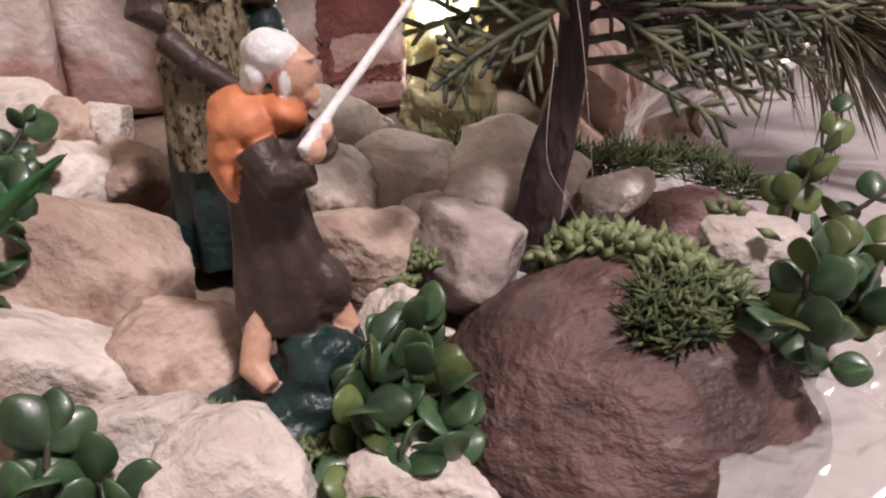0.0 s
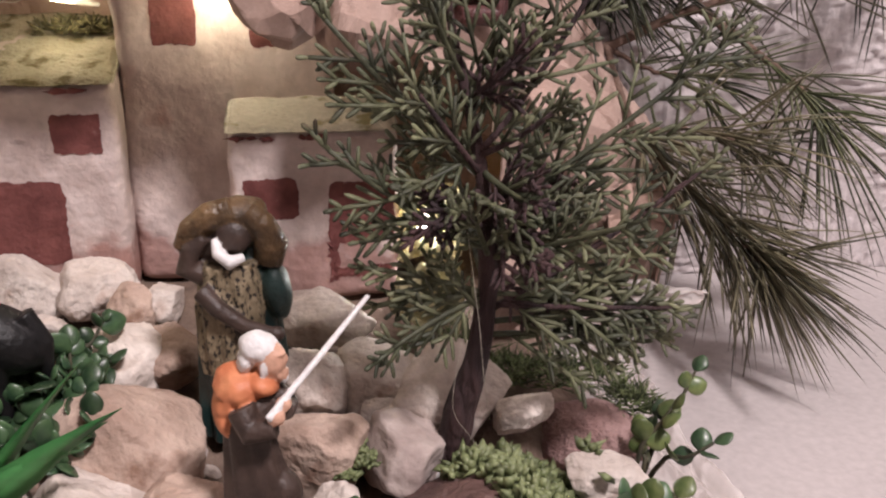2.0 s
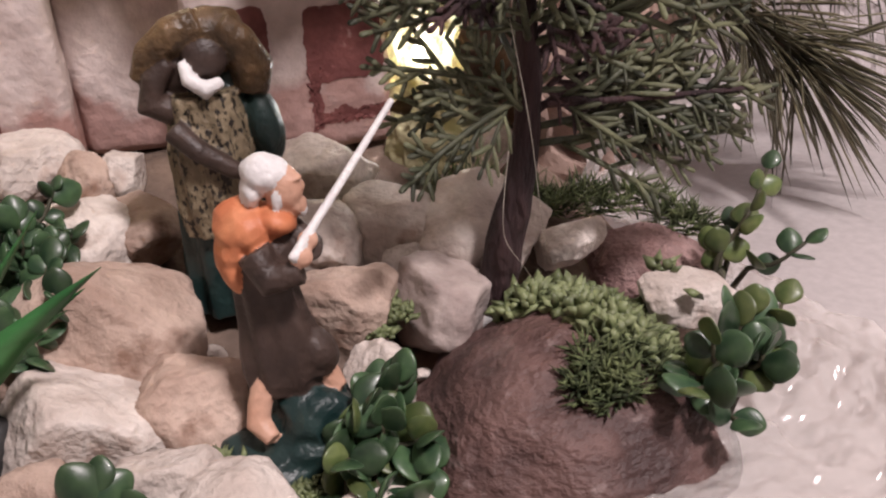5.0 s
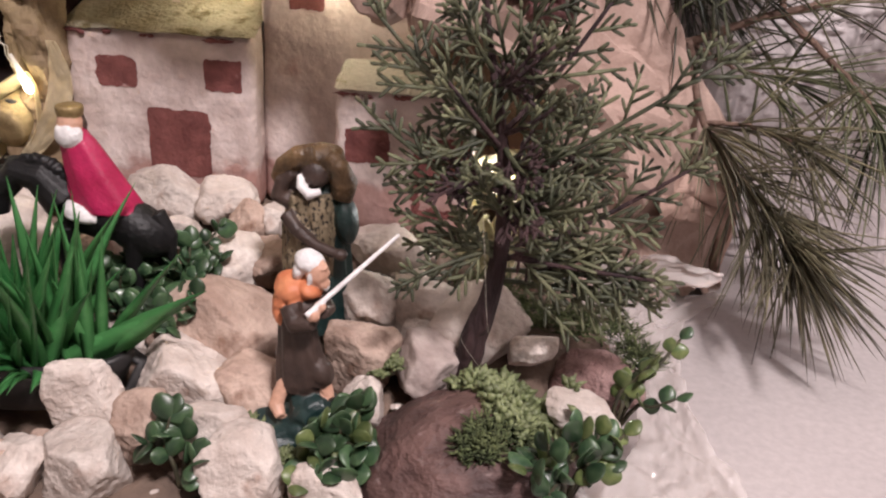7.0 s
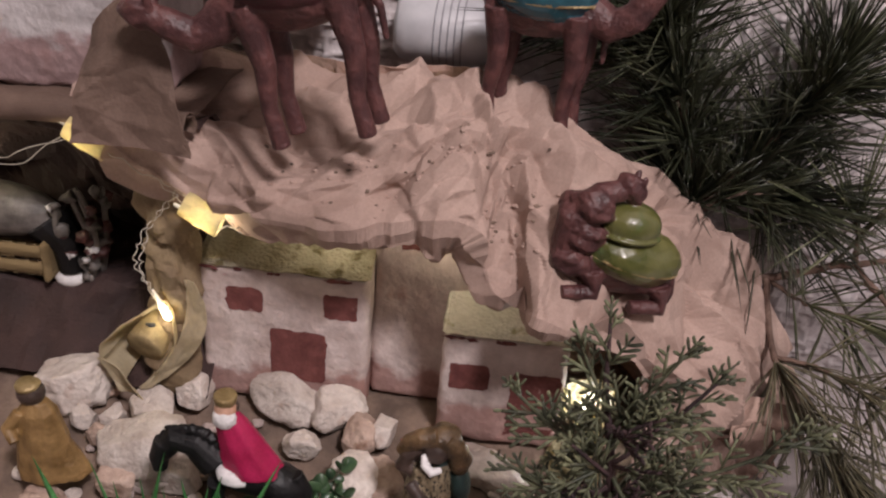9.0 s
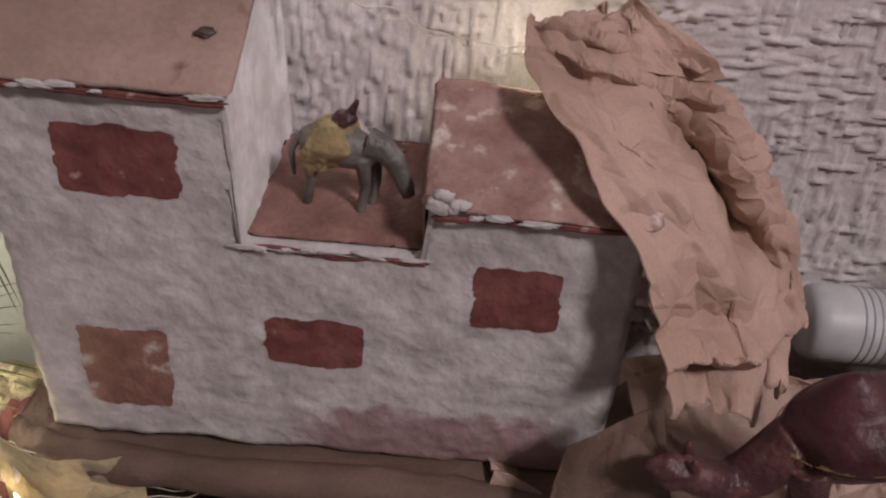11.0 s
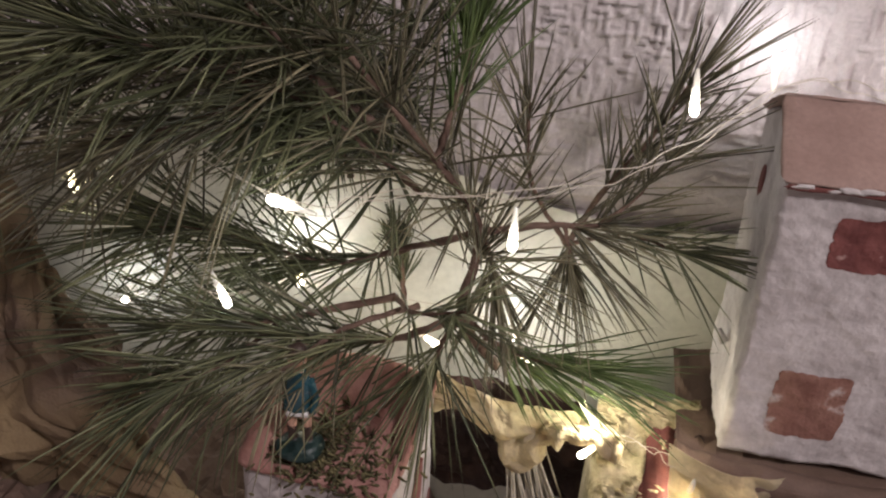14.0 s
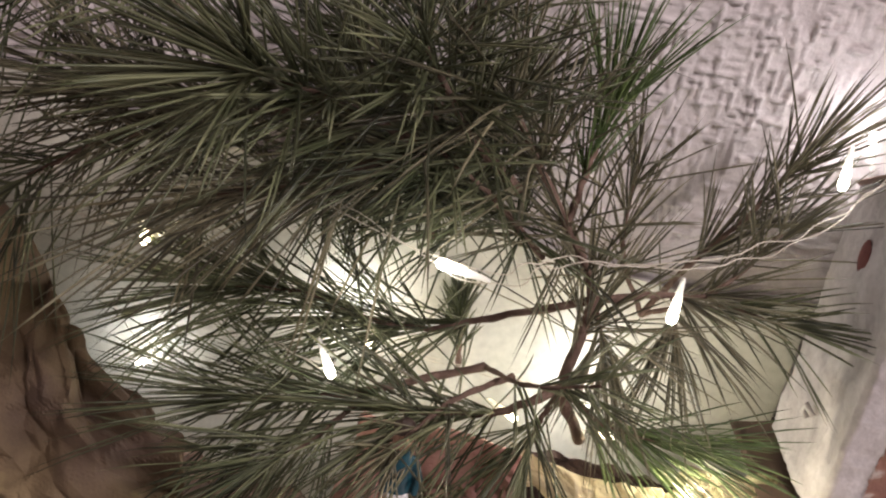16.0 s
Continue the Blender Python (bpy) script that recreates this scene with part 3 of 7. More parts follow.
def lower_house():
    rng = random.Random(3)
    hs = thing("toy_house", "pinkish-white plaster toy house with mossy roofs and red painted windows", "toy house", (0, 0.32, 0.045))
    hs.rotation_euler = (0, 0, radians(2.0))

    walls = []

    def wing(name, x0, x1, y0, depth, top, rise):
        v, f = block(x1 - x0, depth, top, 0.0032, 0.0007, 120, lambda p: (p.x, p.y, p.z + (rise * (p.y / depth + 0.5) if p.z > top * 0.6 else 0)), seed=x0 * 50)
        o = raw(name, v, f, STUCCO, hs)
        o.location = ((x0 + x1) / 2, y0 + depth / 2, 0)
        walls.append((v, f, o.location))

    def roof(x0, x1, y0, depth, z, rise, material):
        v, f = block(x1 - x0, depth, 0.0024, 0.0026, 0.0007, 190, lambda p: (p.x, p.y, p.z + rise * (p.y / depth + 0.5)), seed=x1 * 70)
        o = raw("roof", v, f, material, hs)
        o.location = ((x0 + x1) / 2, y0 + depth / 2, z)

    wing("left_wing", -0.127, -0.026, 0.0, 0.075, 0.097, 0.020)
    roof(-0.1275, -0.0255, -0.0012, 0.0762, 0.0958, 0.0205, ROOF_GREEN)
    wing("tower", -0.026, 0.067, 0.018, 0.06, 0.152, 0.008)
    wing("right_wing", 0.020, 0.093, -0.014, 0.032, 0.078, 0.008)
    roof(0.0195, 0.0935, -0.0150, 0.034, 0.0772, 0.0090, ROOF_PALE)
    skin = skin_of(walls)
    for name, x, z, w, h in (("window", -0.0995, 0.0750, 0.022, 0.0165), ("window", -0.0425, 0.0765, 0.020, 0.0170), ("door", -0.0675, 0.0375, 0.034, 0.038), ("window", -0.001, 0.128, 0.019, 0.034), ("window", 0.041, 0.126, 0.019, 0.032), ("window", 0.037, 0.0490, 0.0235, 0.0185), ("door", 0.0765, 0.0420, 0.029, 0.028), ("door_edge", 0.0640, 0.0220, 0.0045, 0.026), ("door_edge", 0.0770, 0.0135, 0.026, 0.0055)):
        brushed(hs, name, x, z, w, h, skin, rng, rag=0.0018 if name == "door_edge" else 0.0006)
    # chipped dark edge under the eaves
    for x0, x1, y, z in ((-0.126, -0.028, -0.0006, 0.0955), (0.022, 0.060, -0.0146, 0.0765)):
        bm = bmesh.new()
        for _ in range(9):
            add_ball(bm, (rng.uniform(x0, x1), y, z + rng.uniform(-0.0012, 0.0002)), (rng.uniform(0.0010, 0.0045), 0.0007, rng.uniform(0.0006, 0.0013)), sub=2, wobble=0.8)
        tagged(part("chipped_edge", bm, RED_PAINT, hs), kind="stuff")
    # moss along the roof ridge
    bm = bmesh.new()
    for _ in range(320):
        x = rng.gauss(-0.046, 0.009)
        p = Vector((x, 0.056 + rng.gauss(0, 0.006), 0.1125 + rng.uniform(0, 0.004)))
        d = Vector((rng.uniform(-1, 1), rng.uniform(-0.8, 0.4), rng.uniform(-0.2, 0.7))).normalized() * rng.uniform(0.003, 0.007)
        add_tube(bm, [p, p + d * 0.6, p + d], [0.0007, 0.0008, 0.0003], sides=4)
    tagged(part("roof_moss", bm, MOSS, hs, "tuft of dark green moss"), kind="stuff")
    return hs


def upper_house():
    rng = random.Random(4)
    hs = thing("toy_house", "white plaster toy house with brown card roofs and a terrace", "toy house", (-0.262, 0.312, 0.238))
    hs.rotation_euler = (0, radians(-1.0), 0)

    # one plastered body: tower, low terrace and right wing, stepped at the top
    def stepped(p):
        y = p.y
        if p.x < -0.0215:
            z = p.z + (0.022 * (1 - abs(2 * y / 0.088)) * max(0.0, p.z - 0.083) / 0.083)
        elif p.x < 0.0465:
            z = min(p.z, 0.106)
        else:
            z = min(p.z, 0.130 + 0.016 * min(1.0, (y / 0.088 + 0.5) * 1.45))
            if y > 0.018:
                y = 0.018 + (y - 0.018) * 0.05
        return (p.x, y, z)

    v, f = block(0.235, 0.088, 0.166, 0.0021, 0.0009, 180, lambda p: stepped(Vector((p.x + 0.0075, p.y, p.z))), seed=3.0)
    body_v, body_f = v, f
    o = raw("plaster_body", v, f, STUCCO_UP, hs)
    o.location = (0, 0.044, 0)
    # terrace floor and its painted side
    v, f = block(0.067, 0.080, 0.003, 0.004, 0.0004, 120)
    o = raw("terrace_floor", v, f, TERRACE, hs)
    o.location = (0.0125, 0.046, 0.1055)
    v, f = block(0.002, 0.080, 0.040, 0.004, 0.0004, 120, lambda p: (p.x, p.y, p.z * (0.60 + 0.40 * (p.y / 0.08 + 0.5))))
    o = raw("terrace_side", v, f, TERRACE, hs)
    o.location = (0.0455, 0.046, 0.106)

    def slope(name, x0, x1, y0, y1, z0, z1, mat):
        d = y1 - y0
        v, f = block(x1 - x0, d, 0.0035, 0.0035, 0.0006, 130, lambda p: (p.x, p.y, p.z + (z1 - z0) * (p.y / d + 0.5)), seed=z0 * 90)
        o = raw(name, v, f, mat, hs)
        o.location = ((x0 + x1) / 2, (y0 + y1) / 2, z0)
        return o

    slope("roof", -0.113, -0.019, -0.004, 0.0445, 0.1640, 0.1885, ROOF_BROWN)
    slope("roof", -0.113, -0.019, 0.0445, 0.092, 0.1885, 0.1640, ROOF_BROWN)
    slope("roof", 0.044, 0.128, -0.004, 0.064, 0.1285, 0.1470, ROOF_WORN)
    bm = bmesh.new()
    add_ball(bm, (-0.032, 0.018, 0.1785), (0.0032, 0.0022, 0.0012), (20, 0, 25), wobble=0.5)
    part("dark_knot", bm, P_BROWN, hs)
    # flaked white paint and dark edge under the eaves
    for x0, n, zz, yy, wide in ((-0.110, 22, 0.1645, -0.0045, 0.088), (0.048, 16, 0.1290, -0.0045, 0.075), (-0.020, 16, 0.1060, -0.001, 0.066)):
        v, f = block(wide + 0.004, 0.0012, 0.0030, 0.0022, 0.0005, 220, seed=x0 * 30)
        o = raw("red_edge", v, f, RED_PAINT, hs)
        o.location = (x0 + wide / 2, yy + 0.0012, zz - 0.0024)
        bm = bmesh.new()
        for q in range(6):
            x = x0 + wide * rng.random()
            add_ball(bm, (x, yy + 0.0002, zz + rng.uniform(-0.0004, 0.0014)), (rng.uniform(0.0015, 0.0060), 0.0006, rng.uniform(0.0005, 0.0014)), (0, rng.uniform(-8, 8), 0), sub=3, wobble=0.9)
        tagged(part("flaked_edge", bm, STUCCO_UP, hs), kind="stuff")
    bm = bmesh.new()
    for _ in range(14):
        add_ball(bm, (0.052 + rng.uniform(-0.004, 0.006), -0.003, 0.133 + rng.uniform(-0.002, 0.004)), (0.003, 0.002, 0.0022), sub=2, wobble=0.5)
    tagged(part("plaster_lump", bm, STUCCO_UP, hs), kind="stuff")
    skin = skin_of([(body_v, body_f, (0, 0.044, 0))])
    faded = surf("faded_red_paint", (0.19, 0.085, 0.066), (0.30, 0.16, 0.125), 60, 0.8, 0.4, 500, spots=((0.50, 0.44, 0.42), 60, 0.60))
    brushed(hs, "window", -0.0615, 0.1365, 0.043, 0.0275, skin, rng)
    brushed(hs, "door", -0.0715, 0.0400, 0.036, 0.042, skin, rng, faded)
    brushed(hs, "window", 0.0055, 0.0625, 0.038, 0.0235, skin, rng)
    brushed(hs, "window", 0.0810, 0.0920, 0.032, 0.0275, skin, rng)
    # oval window and a knob on the gable side
    bm = bmesh.new()
    add_ball(bm, (-0.1105, 0.052, 0.140), (0.0012, 0.0060, 0.0095), sub=3)
    part("oval_window", bm, RED_PAINT, hs)
    bm = bmesh.new()
    add_tube(bm, [(-0.111, 0.040, 0.045), (-0.115, 0.043, 0.050), (-0.114, 0.047, 0.044), (-0.111, 0.046, 0.040)], 0.0018, sides=8)
    part("side_handle", bm, STUCCO_UP, hs)
    return hs


lower_house()
upper_house()


def left_house():
    rng = random.Random(6)
    hs = thing("toy_house", "small white toy house with a mossy red roof and slanted windows", "toy house", (-0.581, 0.289, 0.112))
    hs.rotation_euler = (0, 0, radians(-6))
    v, f = block(0.090, 0.072, 0.100, 0.0035, 0.0009, 110, lambda p: (p.x, p.y, p.z + (0.028 * (p.y / 0.072 + 0.5) if p.z > 0.05 else 0)))
    raw("wall", v, f, STUCCO_UP, hs)
    v, f = block(0.092, 0.078, 0.005, 0.003, 0.0014, 130, lambda p: (p.x, p.y, p.z + 0.030 * (p.y / 0.078 + 0.5)))
    o = raw("roof", v, f, ROOF_PINK, hs)
    o.location = (0, 0, 0.099)
    for y, z in ((0.004, 0.066), (0.022, 0.026)):
        bm = patch(0.020, 0.030, rng, 0.0022)
        for q in bm.verts:
            q.co.z += q.co.x * 1.1
        o = part("window", bm, RED_PAINT, hs, flat=True)
        o.location, o.rotation_euler = (0.0456, y, z), (0, 0, radians(90))
    painted(hs, "window", 0.022, 0.062, 0.018, 0.020, -0.0368, rng)
    bm = bmesh.new()
    for _ in range(700):
        p = Vector((rng.gauss(0.004, 0.016), min(0.008, rng.gauss(-0.020, 0.012)), 0))
        p.z = 0.103 + 0.030 * (p.y / 0.078 + 0.5)
        d = Vector((rng.uniform(-1, 1), rng.uniform(-1, 0.3), rng.uniform(-0.1, 0.8))).normalized() * rng.uniform(0.003, 0.009)
        add_tube(bm, [p, p + d * 0.6, p + d], [0.0007, 0.0008, 0.0003], sides=4)
    tagged(part("roof_moss", bm, MOSS, hs, "dry brown-green moss"), kind="stuff")


def low_hut():
    rng = random.Random(8)
    hs = thing("toy_house", "low yellowish toy hut with flaking red paint, lit from close by", "toy house", (-0.404, 0.320, 0.10))
    hs.rotation_euler = (0, 0, radians(6))
    mossy = surf("mossy_plaster", (0.34, 0.29, 0.17), (0.56, 0.49, 0.33), 70, 0.9, 0.9, 300, spots=((0.16, 0.13, 0.06), 80, 0.58), depth=0.003)
    v, f = block(0.062, 0.066, 0.076, 0.003, 0.0016, 120, lambda p: (p.x, p.y, p.z + (0.060 * (p.y / 0.066 + 0.5) if p.z > 0.04 else 0)))
    raw("wall", v, f, mossy, hs)
    bm = patch(0.034, 0.062, rng, 0.004, 0.003)
    o = part("painted_roof", bm, RED_PAINT, hs, "flaking red paint")
    o.location, o.rotation_euler = (0.014, -0.006, 0.101), (radians(-47), 0, 0)
    bm = bmesh.new()
    for _ in range(60):
        x, q = rng.uniform(-0.030, 0.012), rng.uniform(0, 1)
        add_ball(bm, (x, -0.033 + 0.060 * q, 0.077 + 0.056 * q), (rng.uniform(0.0015, 0.005), rng.uniform(0.0015, 0.004), rng.uniform(0.0004, 0.0010)), (40, 0, rng.uniform(0, 180)), sub=2, wobble=0.9)
    tagged(part("flaked_plaster", bm, mossy, hs), kind="stuff")


left_house()
low_hut()


# ---- paper landscape ----
def bed():
    verts, faces = [], []
    nx, ny = 110, 70
    for j in range(ny + 1):
        for i in range(nx + 1):
            y = 0.05 + 0.37 * j / ny
            x = -0.42 + (0.42 + min(0.175, max(0.085, 0.085 + (y - 0.12) * 1.1))) * i / nx
            verts.append((x, y, max(ground(x, y) - 0.006, 0.0015) + 0.002 * noise.noise(Vector((x * 60, y * 60, 0)))))
    for j in range(ny):
        for i in range(nx):
            a = j * (nx + 1) + i
            faces.append((a, a + 1, a + nx + 2, a + nx + 1))
    tagged(raw("ground", verts, faces, SOIL), "dark brown bed under the stones", "ground", kind="structure")


def hill():
    h = thing("paper_hill", "crumpled brown kraft paper hill sloping down to the table", "paper hill", (0, 0.35, 0.0))
    o = h.location
    front = spline([(-0.185, 0.300, 0.232), (-0.115, 0.292, 0.196), (-0.06, 0.280, 0.200), (-0.008, 0.283, 0.207), (0.030, 0.281, 0.206), (0.046, 0.270, 0.178), (0.080, 0.258, 0.170), (0.118, 0.258, 0.160), (0.152, 0.276, 0.112), (0.176, 0.308, 0.055), (0.195, 0.338, 0.004)])
    mid = spline([(-0.185, 0.335, 0.240), (-0.115, 0.325, 0.232), (-0.06, 0.305, 0.232), (-0.005, 0.310, 0.246), (0.032, 0.318, 0.244), (0.058, 0.318, 0.234), (0.092, 0.308, 0.210), (0.132, 0.312, 0.186), (0.180, 0.325, 0.128), (0.215, 0.345, 0.058), (0.225, 0.352, 0.006)])
    rear = spline([(-0.185, 0.400, 0.245), (-0.115, 0.390, 0.242), (-0.06, 0.385, 0.246), (-0.005, 0.372, 0.256), (0.032, 0.360, 0.250), (0.065, 0.360, 0.240), (0.105, 0.364, 0.214), (0.150, 0.368, 0.180), (0.200, 0.370, 0.140), (0.236, 0.368, 0.080), (0.252, 0.372, 0.006)])

    def shape(u, v):
        a, b, c = front(u), mid(u), rear(u)
        if v < 0.12:
            return a + Vector((0, 0.012, -0.012)) * ((0.12 - v) / 0.12) - o
        v = (v - 0.12) / 0.88
        return (1 - v) ** 2 * a + 2 * v * (1 - v) * (2 * b - 0.5 * (a + c)) + v * v * c - o

    slope = sheet("slope", shape, 330, 130, KRAFT_PALE, h, seed=2, scale=12, amp=0.0118, su=0.45, sv=0.14, soft=0.5)

    # sand and torn paper crumbs lying on the top
    rng = random.Random(77)
    top = BVHTree.FromPolygons([v.co + o for v in slope.data.vertices], [list(p.vertices) for p in slope.data.polygons])
    bm = bmesh.new()
    spots = [(-0.030, 0.292), (-0.005, 0.285), (0.012, 0.300), (0.035, 0.300), (-0.070, 0.300), (0.055, 0.292)]
    for _ in range(150):
        cx, cy = rng.choice(spots)
        hit = top.ray_cast(Vector((rng.gauss(cx, 0.014), rng.gauss(cy, 0.008), 0.40)), Vector((0, 0, -1)))[0]
        if hit:
            r = rng.uniform(0.0005, 0.0016)
            add_ball(bm, hit - o, (r * rng.uniform(0.8, 1.8), r, r * 0.7), (0, 0, rng.uniform(0, 180)), slot=0 if rng.random() < 0.75 else 1, sub=1, wobble=0.5)
    tagged(part("crumbs", bm, [KRAFT_PALE, SOIL], h, "sand and paper crumbs", flat=True), kind="stuff")

    def right_side(u, v):
        return rear(u) * (1 - v) + (rear(u) + Vector((0.004, 0.048, 0)) - Vector((0, 0, rear(u).z * 0.97))) * v - o

    sheet("rear_side", right_side, 180, 80, KRAFT, h, seed=5, scale=12, amp=0.010, su=0.45, sv=0.2)

    def lip(u, v):
        x = 0.196 + 0.042 * u
        edge = 0.062 + 0.006 * u * u + 0.004 * math.sin(5 * u)
        y = 0.334 + 0.014 * u
        a = math.pi * 0.85 * v
        return Vector((x - 0.004 * v, y - 0.016 * math.sin(a) - 0.006 * (1 - v), edge + (0.024 - 0.012 * u) * (1 - v) + 0.004 * math.cos(a))) - o

    sheet("curled_lip", lip, 40, 34, KRAFT, h, seed=7, scale=16, amp=0.0045, su=0.05, sv=0.05, soft=0.2)

    def flank(u, v):
        t = 0.74 + 0.26 * u
        a = front(t)
        return Vector((a.x - 0.006 * v, a.y + 0.018 * v, a.z * (1 - v) + 0.002)) - o

    sheet("front_flank", flank, 70, 44, KRAFT_PALE, h, seed=9, scale=17, amp=0.0085, su=0.12, sv=0.08)


def fallen_strip():
    h = thing("paper_strip", "crumpled brown kraft paper strip hanging over the roof", "paper", (-0.12, 0.34, 0.25))
    o = h.location
    left = spline([(-0.160, 0.404, 0.412), (-0.187, 0.392, 0.402), (-0.184, 0.352, 0.391), (-0.163, 0.312, 0.384), (-0.142, 0.292, 0.356), (-0.132, 0.290, 0.328), (-0.125, 0.287, 0.300)])
    right = spline([(-0.128, 0.412, 0.400), (-0.112, 0.408, 0.392), (-0.092, 0.402, 0.372), (-0.078, 0.396, 0.350), (-0.064, 0.386, 0.334), (-0.050, 0.372, 0.306), (-0.068, 0.318, 0.290)])

    def tent(a, at, wide):
        return max(0.0, 1 - abs(a - at) / wide)

    def shape(u, v):
        a, b = left(v * 0.95), right(v * 0.95)
        p = a * (1 - u) + b * u
        # a sharp ridge down the near half, a deep pocket beside it, a rim and creases across
        ridge = 0.017 * tent(u, 0.36 - 0.12 * tent(v, 0.35, 0.3) + 0.08 * v, 0.30)
        pocket = 0.030 * tent(u, 0.66, 0.17) * min(1.0, 1.8 * tent(v, 0.58, 0.26))
        rim = 0.010 * tent(u, 0.90, 0.13)
        cross = 0.011 * (tent(v, 0.10 + 0.10 * u, 0.05) + 0.8 * tent(v, 0.22 + 0.06 * u, 0.04) - 0.7 * tent(v, 0.165 + 0.08 * u, 0.04)) + 0.012 * tent(v, 0.86 + 0.05 * u, 0.05) - 0.010 * tent(v, 0.93, 0.05)
        k = ridge + rim + cross - pocket
        lift = 0.010 * tent(v, 0.38, 0.36) * tent(u, 0.12, 0.5)
        return p + Vector((0, -k - 0.5 * lift, 0.3 * k + lift)) - o

    sheet("strip", shape, 130, 260, KRAFT, h, seed=16, scale=17.0, amp=0.0048, su=0.09, sv=0.19, torn=0.05, soft=0.0)

    bm = bmesh.new()
    for k, z in enumerate((0.3575, 0.3500, 0.3425)):
        add_tube(bm, [Vector((-0.1405 + 0.0008 * k, 0.2955, z)) - o, Vector((-0.1385 + 0.0008 * k, 0.2935, z - 0.0026)) - o, Vector((-0.1360 + 0.0008 * k, 0.2950, z - 0.0030)) - o], 0.0006, sides=6)
    part("clip", bm, WIRE, h, "small bright wire clip")

    def tip(u, v):
        p = Vector((-0.146, 0.402, 0.4200)) * (1 - v) + (Vector((-0.176, 0.385, 0.398)) * (1 - u) + Vector((-0.105, 0.395, 0.392)) * u) * v
        return p + Vector((0, -0.006 * math.sin(math.pi * u) * v, 0)) - o

    sheet("folded_peak", tip, 30, 24, KRAFT, h, seed=14, scale=20, amp=0.004, su=0.07, sv=0.05)


def ledge():
    """The rolled paper edge that carries the upper house over the cave."""
    h = thing("paper_ledge", "rolled brown paper edge over a dark cave", "paper", (-0.25, 0.30, 0.20))
    o = h.location
    axis = spline([(-0.392, 0.318, 0.224), (-0.36, 0.305, 0.226), (-0.30, 0.302, 0.227), (-0.22, 0.300, 0.232), (-0.15, 0.298, 0.236), (-0.115, 0.292, 0.236)])

    def shape(u, v):
        a = math.radians(-70 + 290 * v)
        r = 0.0085
        return axis(u) + Vector((0, -r * math.cos(a), r * math.sin(a))) - o

    sheet("rolled_edge", shape, 110, 26, KRAFT_MID, h, seed=21, scale=14, amp=0.0018, su=0.32, sv=0.06)

    def deck(u, v):
        p = axis(u)
        return Vector((p.x, p.y + 0.118 * v, p.z + 0.006 - 0.004 * v)) - o

    sheet("deck", deck, 60, 24, KRAFT_MID, h, seed=22, scale=16, amp=0.0015, su=0.3, sv=0.1)

    def corner(u, v):
        top = Vector((-0.158 + 0.030 * u, 0.2835, 0.286 + 0.028 * u))
        low = Vector((-0.166 + 0.060 * u, 0.2700, 0.232))
        return top * (1 - v) + low * v + Vector((0, -0.010 * abs(u - 0.45) * v, 0)) - o

    # browner paper here replaces the shadow that the hanging strip would cast
    sheet("corner_fold", corner, 44, 60, KRAFT_MID, h, "creased paper fold, browned as in the shadow of the strip", seed=24, scale=15, amp=0.0036, su=0.05, sv=0.08, soft=0.2)

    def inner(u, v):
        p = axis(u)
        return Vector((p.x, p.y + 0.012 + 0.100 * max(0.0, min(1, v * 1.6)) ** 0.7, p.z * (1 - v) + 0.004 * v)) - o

    # cave shade is painted in: this back sheet is nearly black
    sheet("cave_back", inner, 70, 40, KRAFT_SHADED, h, seed=23, scale=16, amp=0.008, su=0.3, sv=0.25)

    def column(u, v):
        a = math.radians(200 * u - 20)
        r = 0.016 + 0.007 * v
        return Vector((-0.143 - r * math.cos(a) * 0.75, 0.318 - r * math.sin(a) * 0.6, 0.205 * (1 - v) + 0.05 * v)) - o

    sheet("cave_post", column, 50, 60, OCHRE_PAPER, h, seed=25, scale=22, amp=0.005, su=0.06, sv=0.16)


bed()
hill()
fallen_strip()
ledge()


# ---- stones ----
COUNT = [0]


def stone(x, y, z, w, d, kind, turn=None, high=None, sub=5):
    COUNT[0] += 1
    rng = random.Random(COUNT[0] * 7)
    hgt = high or min(w, d) * rng.uniform(0.75, 0.95) + 0.006
    v, f = pebble(COUNT[0] * 13, (w * 1.37, d * 1.31, hgt * 1.30), sub)
    kinds = {"w": (STONE_W, "pale cream limestone"), "t": (STONE_T, "tan sandstone lump"), "g": (STONE_G, "grey-brown rough stone")}
    ob = raw("stone", v, f, kinds[kind][0])
    ob.location = (x, y, max(z, hgt * 0.30))
    ob.rotation_euler = (rng.uniform(-0.2, 0.2), rng.uniform(-0.2, 0.2), rng.uniform(-0.4, 0.4) if turn is None else radians(turn))
    return tagged(ob, kinds[kind][1] + " with broken edges among other stones", "stone", "stones of the bed")


stone(-0.072, 0.309, 0.055, 0.039, 0.023, 'w')
stone(-0.041, 0.306, 0.055, 0.029, 0.024, 'w')
stone(-0.023, 0.294, 0.051, 0.019, 0.024, 't')
stone(-0.010, 0.297, 0.052, 0.014, 0.020, 'w')
stone(-0.056, 0.281, 0.047, 0.019, 0.014, 'w')
stone(-0.020, 0.261, 0.042, 0.029, 0.038, 'w')
stone(-0.003, 0.264, 0.043, 0.019, 0.031, 't')
stone(-0.012, 0.214, 0.029, 0.052, 0.039, 't')
stone(-0.019, 0.183, 0.021, 0.036, 0.034, 'w')
stone(0.009, 0.185, 0.021, 0.027, 0.027, 't')
stone(0.050, 0.240, 0.037, 0.026, 0.029, 'w')
stone(0.054, 0.209, 0.028, 0.032, 0.030, 't')
stone(0.080, 0.243, 0.037, 0.034, 0.029, 'w')
stone(0.055, 0.282, 0.048, 0.038, 0.021, 'w')
stone(0.084, 0.205, 0.027, 0.026, 0.031, 'g')
